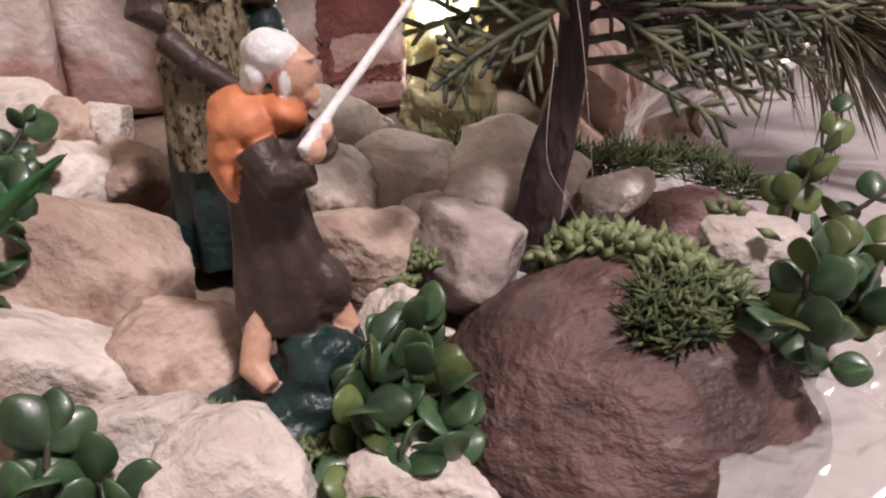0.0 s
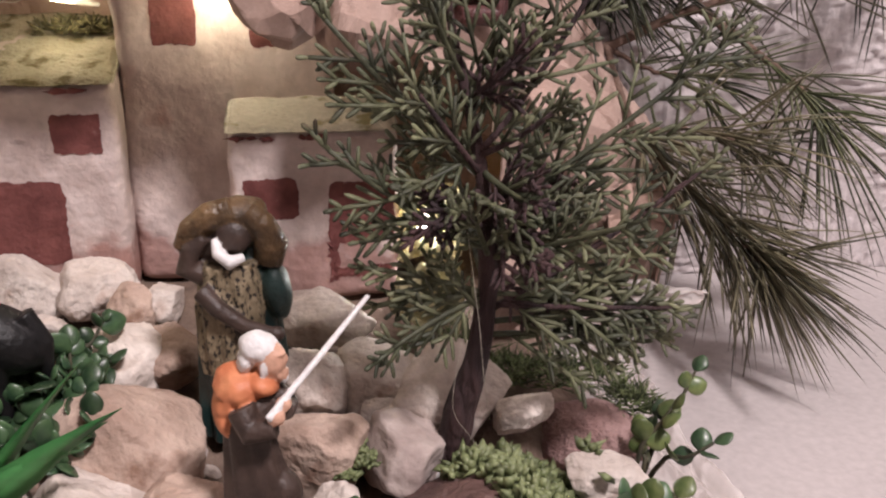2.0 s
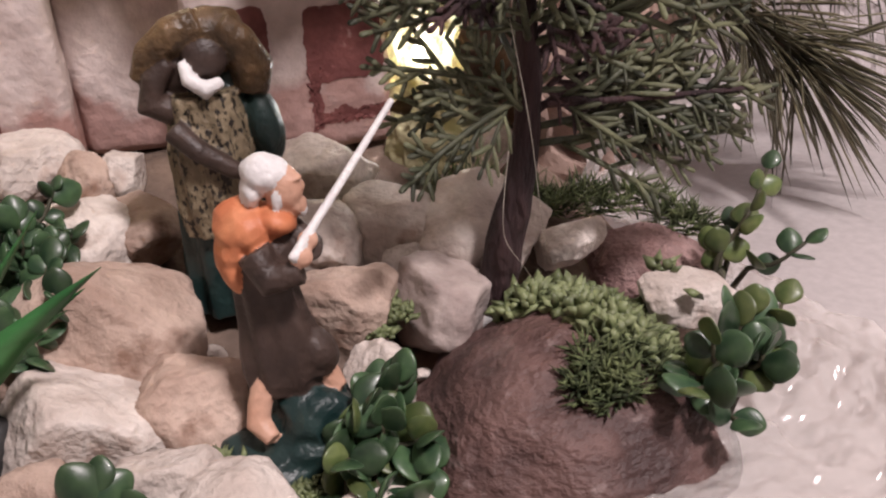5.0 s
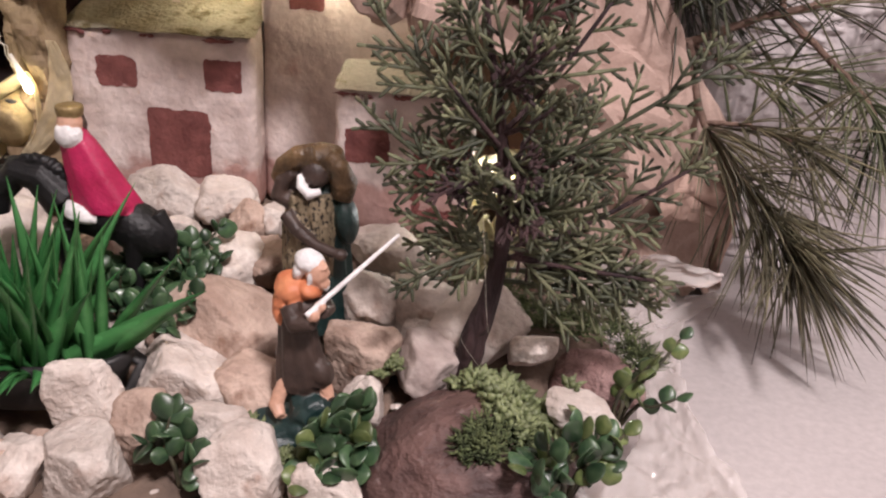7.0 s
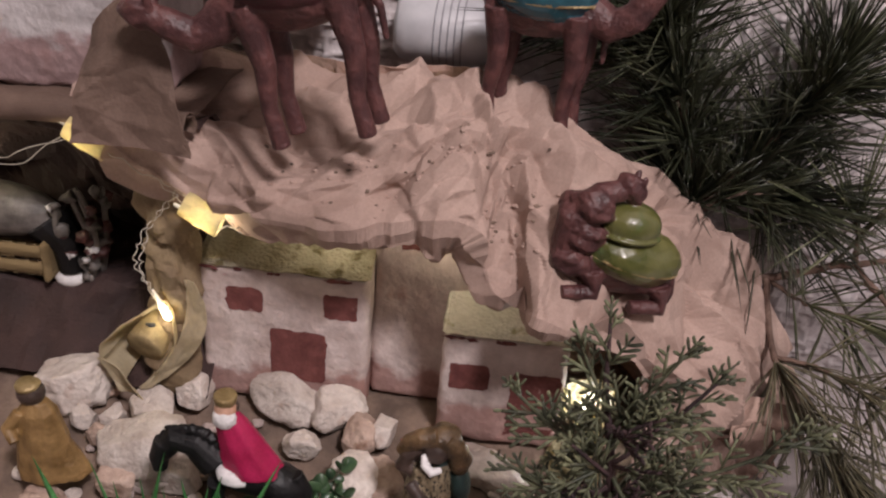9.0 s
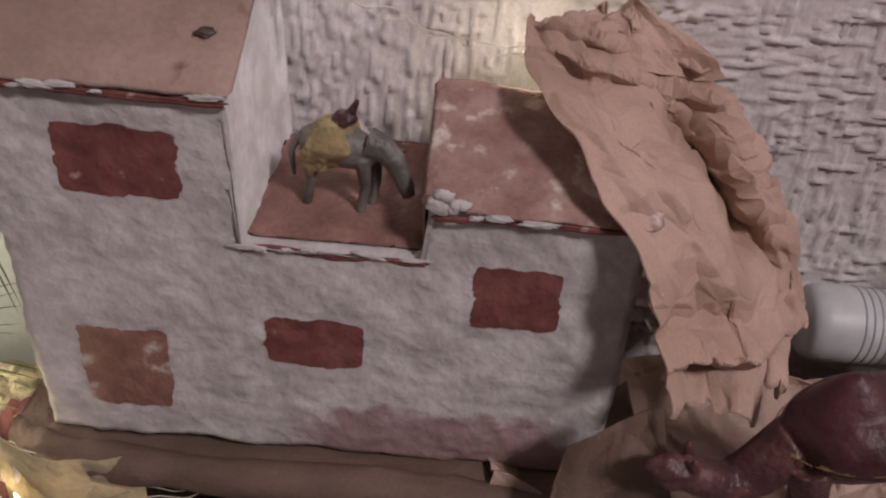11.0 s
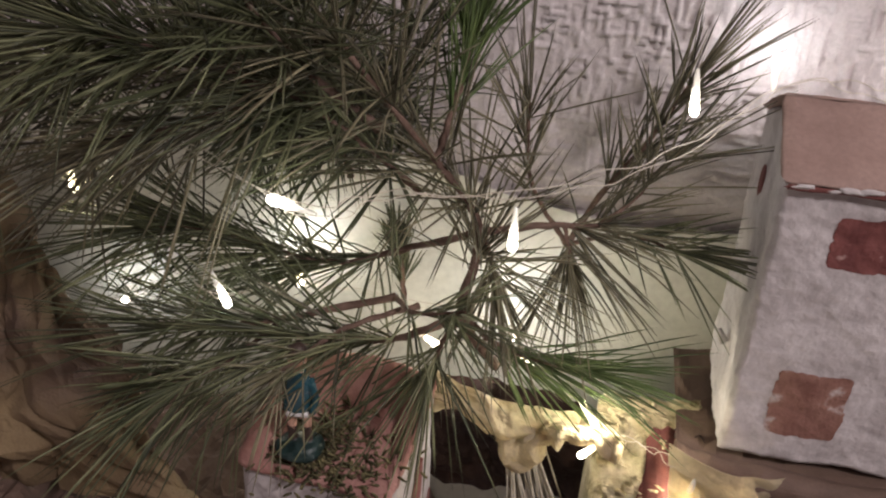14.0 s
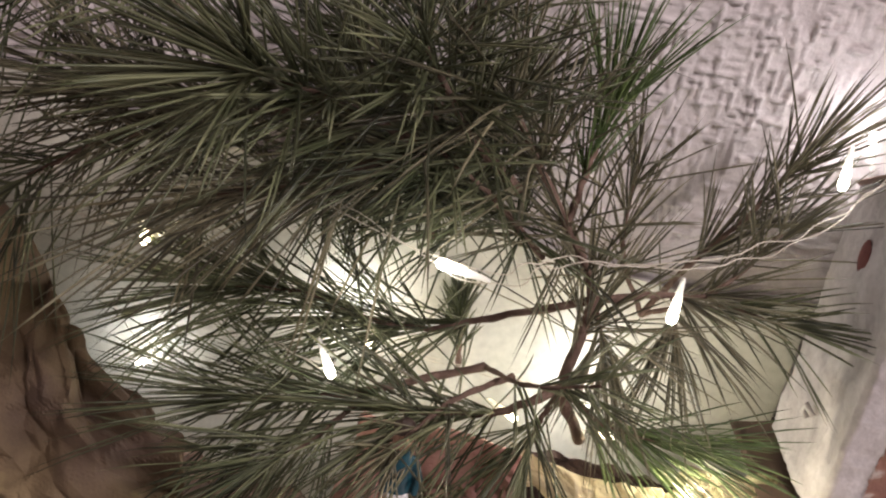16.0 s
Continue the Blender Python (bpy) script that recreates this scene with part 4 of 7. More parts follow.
stone(0.105, 0.232, 0.035, 0.040, 0.034, 'w', None, 0.036)
stone(0.131, 0.216, 0.036, 0.021, 0.014, 'w', 10, 0.014)
stone(0.078, 0.223, 0.032, 0.012, 0.013, 'w')
stone(-0.0515, 0.1570, 0.024, 0.027, 0.011, 'w', 18, 0.040)
stone(-0.042, 0.137, 0.008, 0.029, 0.033, 'w')
stone(-0.069, 0.133, 0.008, 0.021, 0.033, 'w')
stone(-0.061, 0.142, 0.010, 0.013, 0.018, 't')
stone(-0.027, 0.159, 0.014, 0.024, 0.026, 't')
stone(0.002, 0.157, 0.016, 0.028, 0.021, 'w')
stone(0.019, 0.143, 0.010, 0.031, 0.032, 'w')
stone(0.054, 0.138, 0.009, 0.028, 0.013, 'w')
stone(0.060, 0.181, 0.020, 0.018, 0.021, 'w')
stone(-0.046, 0.205, 0.027, 0.017, 0.011, 'w')
stone(-0.067, 0.209, 0.028, 0.013, 0.010, 'w')
stone(-0.122, 0.253, 0.040, 0.027, 0.022, 'w')
stone(-0.087, 0.261, 0.042, 0.028, 0.016, 't')
stone(-0.204, 0.299, 0.052, 0.043, 0.033, 'w')
stone(-0.150, 0.289, 0.050, 0.021, 0.020, 'w')
stone(-0.174, 0.267, 0.044, 0.012, 0.010, 't')
stone(-0.171, 0.278, 0.047, 0.013, 0.010, 'w')
stone(-0.188, 0.277, 0.046, 0.012, 0.009, 'w')
stone(-0.144, 0.261, 0.042, 0.049, 0.039, 'w')
stone(-0.148, 0.152, 0.013, 0.037, 0.039, 'w')
stone(-0.098, 0.136, 0.012, 0.034, 0.026, 'w')
stone(-0.185, 0.221, 0.031, 0.022, 0.017, 't')
stone(-0.131, 0.305, 0.054, 0.023, 0.018, 'w')
stone(-0.151, 0.241, 0.037, 0.019, 0.017, 't')
stone(-0.190, 0.206, 0.027, 0.022, 0.021, 't')
stone(-0.100, 0.113, 0.012, 0.044, 0.034, 'w')
stone(-0.077, 0.128, 0.008, 0.023, 0.020, 't')
stone(0.151, 0.177, 0.0335, 0.026, 0.018, 'w', -12, 0.012)


def gravel():
    """Small pebbles filling the gaps of the bed."""
    rng = random.Random(55)
    meshes = []
    for k in range(6):
        v, f = pebble(300 + k, (0.012, 0.010, 0.008), 3)
        me = bpy.data.meshes.new("pebble")
        me.from_pydata(v, [], f)
        me.materials.append((STONE_W, STONE_T, STONE_W, STONE_G, STONE_T, STONE_W)[k])
        meshes.append(smooth(me))
    for _ in range(95):
        if rng.random() < 0.45:
            x, y = rng.uniform(-0.215, -0.085), rng.uniform(0.235, 0.305)
        else:
            x, y = rng.uniform(-0.16, 0.13), rng.uniform(0.12, 0.30)
        k = rng.randrange(6)
        ob = new("pebble", meshes[k])
        ob.location = (x, y, ground(x, y) - 0.001)
        ob.rotation_euler = (rng.uniform(-0.3, 0.3), rng.uniform(-0.3, 0.3), rng.uniform(0, 6.28))
        ob.scale = [rng.uniform(0.55, 1.15)] * 3
        tagged(ob, ("small cream pebble in a gap of the stone bed", "small tan pebble in a gap of the stone bed", "small cream pebble in a gap of the stone bed", "small grey pebble in a gap of the stone bed", "small tan pebble in a gap of the stone bed", "small cream pebble in a gap of the stone bed")[k], "pebble", "small pebbles of the bed")


gravel()


def big_rock():
    v, f = pebble(77, (0.106, 0.100, 0.086), 5, cuts=8, rough=0.030, soft=9.0, far=(0.86, 0.99))
    ob = raw("boulder", v, f, ROCK)
    ob.location = (0.108, 0.168, -0.002)
    ob.rotation_euler = (radians(4), radians(6), radians(20))
    tagged(ob, "large dark brown boulder with moss on top", "boulder")
    rock = BVHTree.FromPolygons([pose(0.108, 0.168, -0.002, 4, 6, 20) @ Vector(p) for p in v], f)
    v, f = pebble(91, (0.052, 0.050, 0.034), 5, cuts=9, rough=0.04, soft=10.0)
    ob = raw("boulder", v, f, RED_ROCK)
    ob.location = (0.162, 0.225, 0.018)
    tagged(ob, "reddish-brown rock with dry moss at its back", "boulder")
    return rock


ROCK_SKIN = big_rock()


# ---- plants ----
def leaf_mesh(name, length, width, cup, material):
    """A rounded, cupped plastic leaf along +x, about 1.2 mm thick."""
    bm = bmesh.new()
    bmesh.ops.create_icosphere(bm, subdivisions=3, radius=1.0)
    for v in bm.verts:
        x, y, z = v.co
        w = width * (0.72 + 0.28 * math.sin(math.pi * (x + 1) / 2))
        v.co = (length / 2 * (x + 1), y * w / 2, z * 0.0010 + cup * (y * y * 0.6 + (x * 0.5 + 0.5) ** 2 * 0.5) * width)
    me = bpy.data.meshes.new(name)
    bm.to_mesh(me)
    bm.free()
    me.materials.append(material)
    return smooth(me)


LEAF_MESH = {
    "dark": leaf_mesh("leaf", 0.0125, 0.0112, -0.20, LEAF_DARK),
    "mid": leaf_mesh("leaf", 0.0122, 0.0114, -0.18, LEAF_MID),
    "small": leaf_mesh("leaf", 0.0080, 0.0072, -0.12, LEAF_DARK),
}


def sprig(loc, stems, label, seed, kinds=("dark",), pairs=4, size=1.0):
    """A plastic sprig: bent stems with opposite pairs of round leaves."""
    rng = random.Random(seed)
    t = thing("plastic_plant", label, "artificial plant", loc, "plastic sprigs among the stones")
    for end in stems:
        e = Vector(end)
        at = spline([(0, 0, -0.006), e * 0.35 + Vector((rng.uniform(-1, 1), rng.uniform(-1, 1), 2.0)) * 0.003, e * 0.7 + Vector((rng.uniform(-1, 1), rng.uniform(-1, 1), 1.0)) * 0.002, e])
        bm = bmesh.new()
        add_tube(bm, [at(k / 8) for k in range(9)], [0.0011 - 0.00007 * k for k in range(9)], sides=7)
        stem = part("stem", bm, STEM, t)
        for k in range(pairs):
            s = 0.25 + 0.75 * (k + 0.5) / pairs
            p, d = at(s), (at(min(s + 0.05, 1)) - at(s - 0.05)).normalized()
            side = d.cross(Vector((0, 0, 1)))
            side = side.normalized() if side.length > 0.1 else Vector((1, 0, 0))
            side.rotate(Matrix.Rotation(rng.uniform(0, 6.3), 3, d))
            for sg in (1, -1):
                way = (side * sg + d * rng.uniform(0.2, 0.9) + Vector((0, -0.25, 0.40))).normalized()
                ob = new("leaf", LEAF_MESH[rng.choice(kinds)])
                ob.parent = stem
                face = Vector((rng.gauss(0, 0.5), -0.8 + rng.gauss(0, 0.4), 0.6))
                across = face.cross(way).normalized()
                q = Matrix((way, across, way.cross(across))).transposed().to_4x4()
                ob.matrix_local = Matrix.Translation(p) @ q @ pose(0, 0, 0, 0, rng.uniform(-15, 25), 0) @ Matrix.Scale(size * rng.uniform(0.75, 1.1), 4)
        ob = new("leaf", LEAF_MESH[rng.choice(kinds)])
        ob.parent = stem
        ob.matrix_local = Matrix.Translation(at(1)) @ (at(1) - at(0.9)).normalized().to_track_quat("X", "Z").to_matrix().to_4x4() @ Matrix.Scale(size * 0.8, 4)
    return t


def cloud(name, label, spots, seed, count, length, width, material, category="moss", up=0.6, on=None):
    """Many tiny leaves or fibres grown over spots (x, y, z, radius), or lying on another surface."""
    rng = random.Random(seed)
    verts, faces = [], []
    for _ in range(count):
        x, y, z, r = rng.choice(spots)
        a, q = rng.uniform(0, 6.283), r * math.sqrt(rng.random())
        p = Vector((x + q * math.cos(a), y + q * math.sin(a), z - 0.25 * q * q / max(r, 1e-4) - 0.001))
        if on:
            hit = on.ray_cast(Vector((p.x, p.y, 0.12)), Vector((0, 0, -1)))[0]
            p.z = (hit.z if hit and hit.z > 0.012 else z) + rng.uniform(-0.001, 0.003)
        d = Vector((rng.gauss(0, 1), rng.gauss(0, 1), abs(rng.gauss(0, 1)) * up + 0.1)).normalized()
        s = d.cross(Vector((rng.gauss(0, 1), rng.gauss(0, 1), rng.gauss(0, 1)))).normalized()
        u = d.cross(s)
        ln, w = length * rng.uniform(0.6, 1.2), width * rng.uniform(0.7, 1.2)
        n = len(verts)
        verts += [p - s * w * 0.3, p + s * w * 0.3, p + d * ln * 0.55 + s * w * 0.5, p + d * ln * 0.55 - s * w * 0.5, p + d * ln, p + d * ln * 0.5 + u * w * 0.35, p + d * ln * 0.5 - u * w * 0.35]
        faces += [(n, n + 1, n + 2, n + 5), (n, n + 5, n + 3), (n + 5, n + 2, n + 4), (n + 3, n + 5, n + 4), (n + 1, n, n + 6), (n, n + 3, n + 6), (n + 1, n + 6, n + 2), (n + 6, n + 3, n + 4), (n + 2, n + 6, n + 4)]
    return tagged(raw(name, verts, faces, material), label, category, kind="stuff")


sprig((0.050, 0.158, 0.008), [(0.006, -0.006, 0.022), (-0.004, -0.012, 0.018), (0.012, 0.004, 0.026), (0.004, -0.018, 0.010), (0.014, -0.010, 0.018), (-0.006, -0.020, 0.006), (0.008, 0.010, 0.020), (0.016, -0.002, 0.010), (0.002, -0.002, 0.024), (0.010, -0.020, 0.004)], "glossy dark green round-leaved plastic plant beside the fisherman", 1, ("dark", "dark", "dark", "mid"), 3, 0.92)
sprig((-0.006, 0.140, 0.004), [(-0.004, 0.006, 0.028), (0.010, -0.006, 0.016), (-0.012, 0.000, 0.018), (0.016, 0.000, 0.010)], "glossy dark green plastic plant between pale stones", 2, ("dark",), 3, 0.85)
sprig((-0.048, 0.222, 0.030), [(-0.012, -0.004, 0.024), (0.004, -0.010, 0.026), (0.012, 0.006, 0.030), (-0.002, -0.016, 0.018), (-0.020, 0.004, 0.020), (0.016, -0.010, 0.018), (-0.010, -0.014, 0.010), (0.020, 0.002, 0.012)], "dense dark green plastic plant beside a black horse", 3, ("dark", "small", "small"), 4, 0.85)
sprig((-0.026, 0.208, 0.028), [(0.006, -0.004, 0.024), (-0.010, -0.008, 0.020), (0.002, 0.010, 0.028), (-0.014, 0.006, 0.022), (0.010, 0.004, 0.016), (-0.004, -0.014, 0.012)], "small-leaved dark green plastic plant between stones", 23, ("small", "small", "dark"), 4, 0.9)
sprig((-0.060, 0.212, 0.028), [(-0.010, 0.004, 0.028), (0.006, -0.006, 0.030), (0.014, 0.004, 0.026), (0.000, 0.012, 0.032), (-0.006, -0.010, 0.020), (0.012, -0.012, 0.018)], "dense small-leaved dark green plastic plant", 24, ("small", "dark", "small"), 4, 0.9)
sprig((-0.036, 0.226, 0.034), [(0.004, 0.006, 0.030), (-0.010, 0.008, 0.028), (0.012, 0.002, 0.024), (0.000, -0.008, 0.026), (-0.014, -0.004, 0.022), (0.010, -0.010, 0.014)], "bushy dark green plastic plant among stones", 25, ("small", "dark", "small"), 4, 0.9)
sprig((-0.034, 0.240, 0.040), [(0.010, 0.010, 0.026), (0.012, 0.000, 0.014), (0.000, 0.004, 0.016)], "dark green plastic sprig with one raised leaf", 4, ("dark", "small"), 3, 0.85)
sprig((0.146, 0.146, 0.014), [(-0.018, -0.016, 0.024), (-0.010, -0.008, 0.030), (0.002, 0.002, 0.030), (0.010, 0.006, 0.026), (-0.008, -0.018, 0.014), (0.006, -0.006, 0.022), (0.020, 0.008, 0.026), (-0.014, -0.004, 0.020), (0.014, 0.002, 0.014)], "round-leaved yellow-green plastic plant at the boulder's edge", 5, ("mid", "dark", "dark"), 2, 0.85)
sprig((0.166, 0.188, 0.016), [(0.026, 0.016, 0.040), (0.022, -0.012, 0.028), (0.006, 0.010, 0.020), (0.012, 0.002, 0.034)], "thin dark plastic sprig leaning over the table cover", 6, ("dark", "mid"), 2, 0.72)
cloud("sedum", "bright green small-leaved sedum on the boulder", [(0.104, 0.185, 0.040, 0.007), (0.116, 0.187, 0.040, 0.011), (0.136, 0.182, 0.038, 0.013), (0.119, 0.173, 0.040, 0.011), (0.138, 0.168, 0.036, 0.012), (0.127, 0.178, 0.040, 0.012), (0.126, 0.160, 0.036, 0.009)], 7, 620, 0.0070, 0.0038, SEDUM, "plant", on=ROCK_SKIN)
cloud("moss", "dry green moss hanging over the boulder", [(0.113, 0.150, 0.030, 0.007), (0.107, 0.143, 0.025, 0.006), (0.121, 0.150, 0.032, 0.008), (0.132, 0.154, 0.030, 0.007), (0.113, 0.142, 0.028, 0.005)], 8, 800, 0.0066, 0.0012, MOSS_GREEN, on=ROCK_SKIN)
cloud("moss", "dry brown-green moss behind the tree trunk", [(0.150, 0.250, 0.036, 0.014), (0.170, 0.248, 0.034, 0.014), (0.130, 0.246, 0.040, 0.012), (0.182, 0.236, 0.028, 0.010)], 9, 1100, 0.0100, 0.0008, MOSS_GREEN)
cloud("moss", "small green moss tuft between two stones", [(0.066, 0.206, 0.036, 0.006), (0.070, 0.198, 0.034, 0.005), (0.064, 0.196, 0.030, 0.004)], 10, 260, 0.0038, 0.0022, SEDUM)
cloud("moss", "low green moss at the fisherman's feet", [(0.024, 0.160, 0.020, 0.006), (0.034, 0.152, 0.016, 0.006), (0.015, 0.164, 0.020, 0.004)], 11, 300, 0.0042, 0.0022, SEDUM)
cloud("moss", "yellow-green moss at the roof corner beside a bulb", [(-0.180, 0.372, 0.386, 0.006), (-0.174, 0.366, 0.384, 0.005)], 14, 260, 0.0042, 0.0014, MOSS_GREEN)
cloud("moss", "yellowish dry grass tuft beside the tree", [(0.104, 0.264, 0.040, 0.012), (0.118, 0.262, 0.040, 0.012), (0.112, 0.270, 0.040, 0.010)], 12, 230, 0.0170, 0.0006, MOSS_GREEN, "dry grass", 1.0)


def grass_pot():
    rng = random.Random(21)
    t = thing("grass_pot", "bright green plastic grass clump in a black pot", "artificial grass", (-0.096, 0.179, 0.012))
    bm = bmesh.new()
    add_lathe(bm, (0, 0, 0), [(0.040, 0.0), (0.050, 0.004), (0.055, 0.018), (0.057, 0.024), (0.054, 0.026), (0.046, 0.019), (0.010, 0.018)], sides=40, squash=0.42)
    pot = part("pot", bm, POT, t)
    bm = bmesh.new()
    add_tube(bm, [Vector(p) - t.location for p in ((-0.060, 0.178, 0.032), (-0.046, 0.184, 0.035), (-0.036, 0.182, 0.030), (-0.040, 0.175, 0.018), (-0.048, 0.164, 0.005))], [0.0030, 0.0036, 0.0040, 0.0040, 0.0034], sides=10, flat=0.5)
    part("pot_strap", bm, POT, pot)
    for n in range(150):
        a, q = rng.uniform(0, 6.283), math.sqrt(rng.random())
        b = Vector((0.044 * q * math.cos(a), 0.015 * q * math.sin(a), 0.016))
        ln = rng.uniform(0.045, 0.092)
        out = Vector((b.x * 4.5 + rng.gauss(0, 0.24), b.y * 9 + rng.gauss(0, 0.22) - 0.28, 1.0)).normalized()
        bend = Vector((out.x, out.y, -0.25)) * rng.uniform(0.05, 0.5)
        w = rng.uniform(0.0022, 0.0044)
        if n < 5:
            b, ln, w = Vector((0.026 + 0.004 * n, 0.002 * n - 0.006, 0.018)), 0.046 + 0.006 * n, 0.0056
            out = Vector((0.85, 0.12 - 0.1 * n, 0.55 + 0.12 * n)).normalized()
            bend = Vector((0.2, 0, -0.12))
        if n >= 125:
            # short blades falling over the front of the pot
            b = Vector((rng.uniform(-0.042, 0.030), rng.uniform(-0.018, -0.010), 0.017))
            out, bend, ln = Vector((rng.gauss(0, 0.3), -0.9, rng.uniform(0.7, 1.5))).normalized(), Vector((0, -0.3, -0.5)), rng.uniform(0.028, 0.046)
        side = out.cross(Vector((rng.gauss(0, 0.4), 1, 0))).normalized()
        bm = bmesh.new()
        rows = []
        for k in range(8):
            s = k / 7
            p = b + out * ln * s + bend * ln * s * s * 0.7
            half = w * (0.55 + 0.45 * math.sin(math.pi * min(s * 1.3, 1))) * (1 - s**3) + 0.0001
            crease = side.cross(out).normalized() * half * 0.35
            rows.append([bm.verts.new(p - side * half), bm.verts.new(p + crease), bm.verts.new(p + side * half), bm.verts.new(p - crease * 0.4)])
        for r0, r1 in zip(rows, rows[1:]):
            for k in range(4):
                bm.faces.new((r0[k], r0[(k + 1) % 4], r1[(k + 1) % 4], r1[k]))
        part("blade", bm, BLADE, t)


grass_pot()


def cypress():
    rng = random.Random(31)
    o = Vector((0.100, 0.206, 0.018))
    t = thing("cypress_sprig", "upright cypress sprig standing as a tree with flat scaly sprays", "miniature tree", o)
    axis = spline([(0, 0, -0.004), (0.004, -0.004, 0.028), (0.010, -0.006, 0.055), (0.012, -0.006, 0.088), (0.008, -0.004, 0.122), (-0.002, 0.0, 0.165)])
    bm = bmesh.new()
    add_tube(bm, [axis(k / 24) + Vector((noise.noise(Vector((k * 0.9, 0, 0))), noise.noise(Vector((0, k * 0.9, 0))), 0)) * 0.0010 for k in range(25)], [0.0068 - 0.00021 * k - (0.0006 if k > 7 else 0) for k in range(25)], sides=14)
    trunk = part("trunk", bm, BARK, t)
    bm = bmesh.new()
    add_tube(bm, [(-0.001, 0, -0.002), (0.001, -0.001, 0.006)], [0.0085, 0.0072], sides=16)
    part("tape", bm, SLEEVE, trunk, "strip of clear tape round the foot")
    for k in range(2):
        a = axis(rng.uniform(0.45, 0.75)) + Vector((rng.uniform(-0.012, 0.012), -0.012, 0))
        b = axis(rng.uniform(0.05, 0.3)) + Vector((rng.uniform(-0.014, 0.018), rng.uniform(-0.014, -0.006), 0))
        at = spline([a, a * 0.65 + b * 0.35 + Vector((rng.uniform(-0.008, 0.008), -0.004, -0.006)), a * 0.25 + b * 0.75 + Vector((rng.uniform(-0.008, 0.008), -0.004, 0)), b])
        bm = bmesh.new()
        add_tube(bm, [at(q / 14) for q in range(15)], 0.00008, sides=4)
        part("thread", bm, WIRE, trunk, "loose clear nylon thread")

    def spray(start, way, length, face, seed, curl=0.0, dead=0):
        """A flat fern-like spray: a bent rib with forked scaly branchlets in one plane."""
        r = random.Random(seed)
        bm = bmesh.new()
        way = way.normalized()
        side = way.cross(face).normalized()
        nrm = side.cross(way)
        bend = Vector((0, 0, 1)) * length * curl + nrm * length * r.uniform(-0.15, 0.15)
        at = lambda s: start + way * length * s + bend * s * s
        add_tube(bm, [at(k / 7) for k in range(8)], [0.0012 - 0.00006 * k for k in range(8)], sides=6, slot=0 if seed % 3 else 1)

        def lobe(p, d, ln):
            e = p + d * ln
            m = (p + e) / 2 + nrm * r.uniform(-0.1, 0.1) * ln
            add_tube(bm, [p, m, p + d * ln * 0.85, e], [0.0006, 0.00092, 0.00084, 0.00042], sides=5, flat=0.6, slot=dead)

        def branchlet(p, d, ln):
            e = p + d * ln + bend * 0.1
            add_tube(bm, [p, (p + e) / 2, e], [0.0008, 0.00105, 0.0008], sides=5, flat=0.6, slot=dead)
            n = max(1, int(ln / 0.0044))
            for k in range(n):
                s = (k + 0.7) / (n + 0.3)
                for sg in (1, -1):
                    if r.random() < 0.22:
                        continue
                    dd = d.copy()
                    dd.rotate(Matrix.Rotation(sg * r.uniform(0.5, 0.85), 3, nrm))
                    lobe(p + (e - p) * s, (dd + nrm * r.uniform(-0.2, 0.2)).normalized(), (0.0036 + 0.30 * ln * (1 - 0.6 * s)) * r.uniform(0.7, 1.3))
            lobe(e, d, 0.0035)

        n = max(3, int(length / 0.0088))
        for k in range(1, n + 1):
            s = k / (n + 0.4)
            sg = 1 if k % 2 else -1
            for q in (sg, -sg):
                if q != sg and r.random() < 0.35:
                    continue
                d = (way * r.uniform(0.85, 1.2) + side * q * r.uniform(0.55, 0.9) + nrm * r.uniform(-0.15, 0.15)).normalized()
                branchlet(at(min(s + 0.02 * q, 1)), d, (length * 0.42 * (1.1 - s) + 0.0050) * r.uniform(0.6, 1.2))
        branchlet(at(0.98), (at(1) - at(0.9)).normalized(), 0.009)
        tagged(part("spray", bm, [CYPRESS, BARK], t), kind="stuff")

    for k in range(34):
        s = 0.43 + 0.55 * (k / 33)
        a = k * 2.4 + rng.uniform(-0.5, 0.5)
        reach = (0.056 - 0.020 * ((s - 0.43) / 0.55)) * rng.uniform(0.65, 1.12)
        rise = 0.30 + 1.6 * (s - 0.43) + rng.uniform(-0.35, 0.5)
        way = Vector((math.cos(a) * 1.2, math.sin(a) * 0.8, rise))
        face = Vector((rng.uniform(-0.6, 0.6), -1, rng.uniform(-0.1, 0.9)))
        tip = axis(s) + way.normalized() * reach
        if k % 2 == 1 or k % 7 == 4 or (tip.x < 0.0 and tip.z < 0.118):
            continue
        spray(axis(s), way, reach, face, 100 + k, rng.uniform(-0.2, 0.25))
    # short tangled sprays close to the trunk
    for k in range(10):
        s = 0.46 + 0.46 * rng.random()
        a = rng.uniform(0, 6.283)
        spray(axis(s), Vector((math.cos(a), math.sin(a) * 0.8 - 0.3, rng.uniform(-0.5, 0.9))), rng.uniform(0.016, 0.030), Vector((rng.uniform(-1, 1), -1, rng.uniform(-0.6, 1))), 400 + k, rng.uniform(-0.3, 0.3), k % 2)
    # long boughs reaching out, and two drooping low ones
    spray(axis(0.48), Vector((1.0, 0.0, 0.55)), 0.080, Vector((0, -1, 0.2)), 300, 0.12)
    spray(axis(0.46), Vector((1.0, -0.1, 0.10)), 0.058, Vector((0, -1, 0.3)), 301, 0.0)
    spray(axis(0.62), Vector((-1.0, -0.1, 0.45)), 0.058, Vector((0.2, -1, 0.2)), 302, 0.2)
    spray(axis(0.52), Vector((-0.8, -0.2, 0.40)), 0.038, Vector((0.3, -1, 0.2)), 304, -0.10)
    spray(axis(0.52), Vector((-0.6, 0.0, 0.05)), 0.030, Vector((0.2, -1, 0.1)), 305, -0.15)
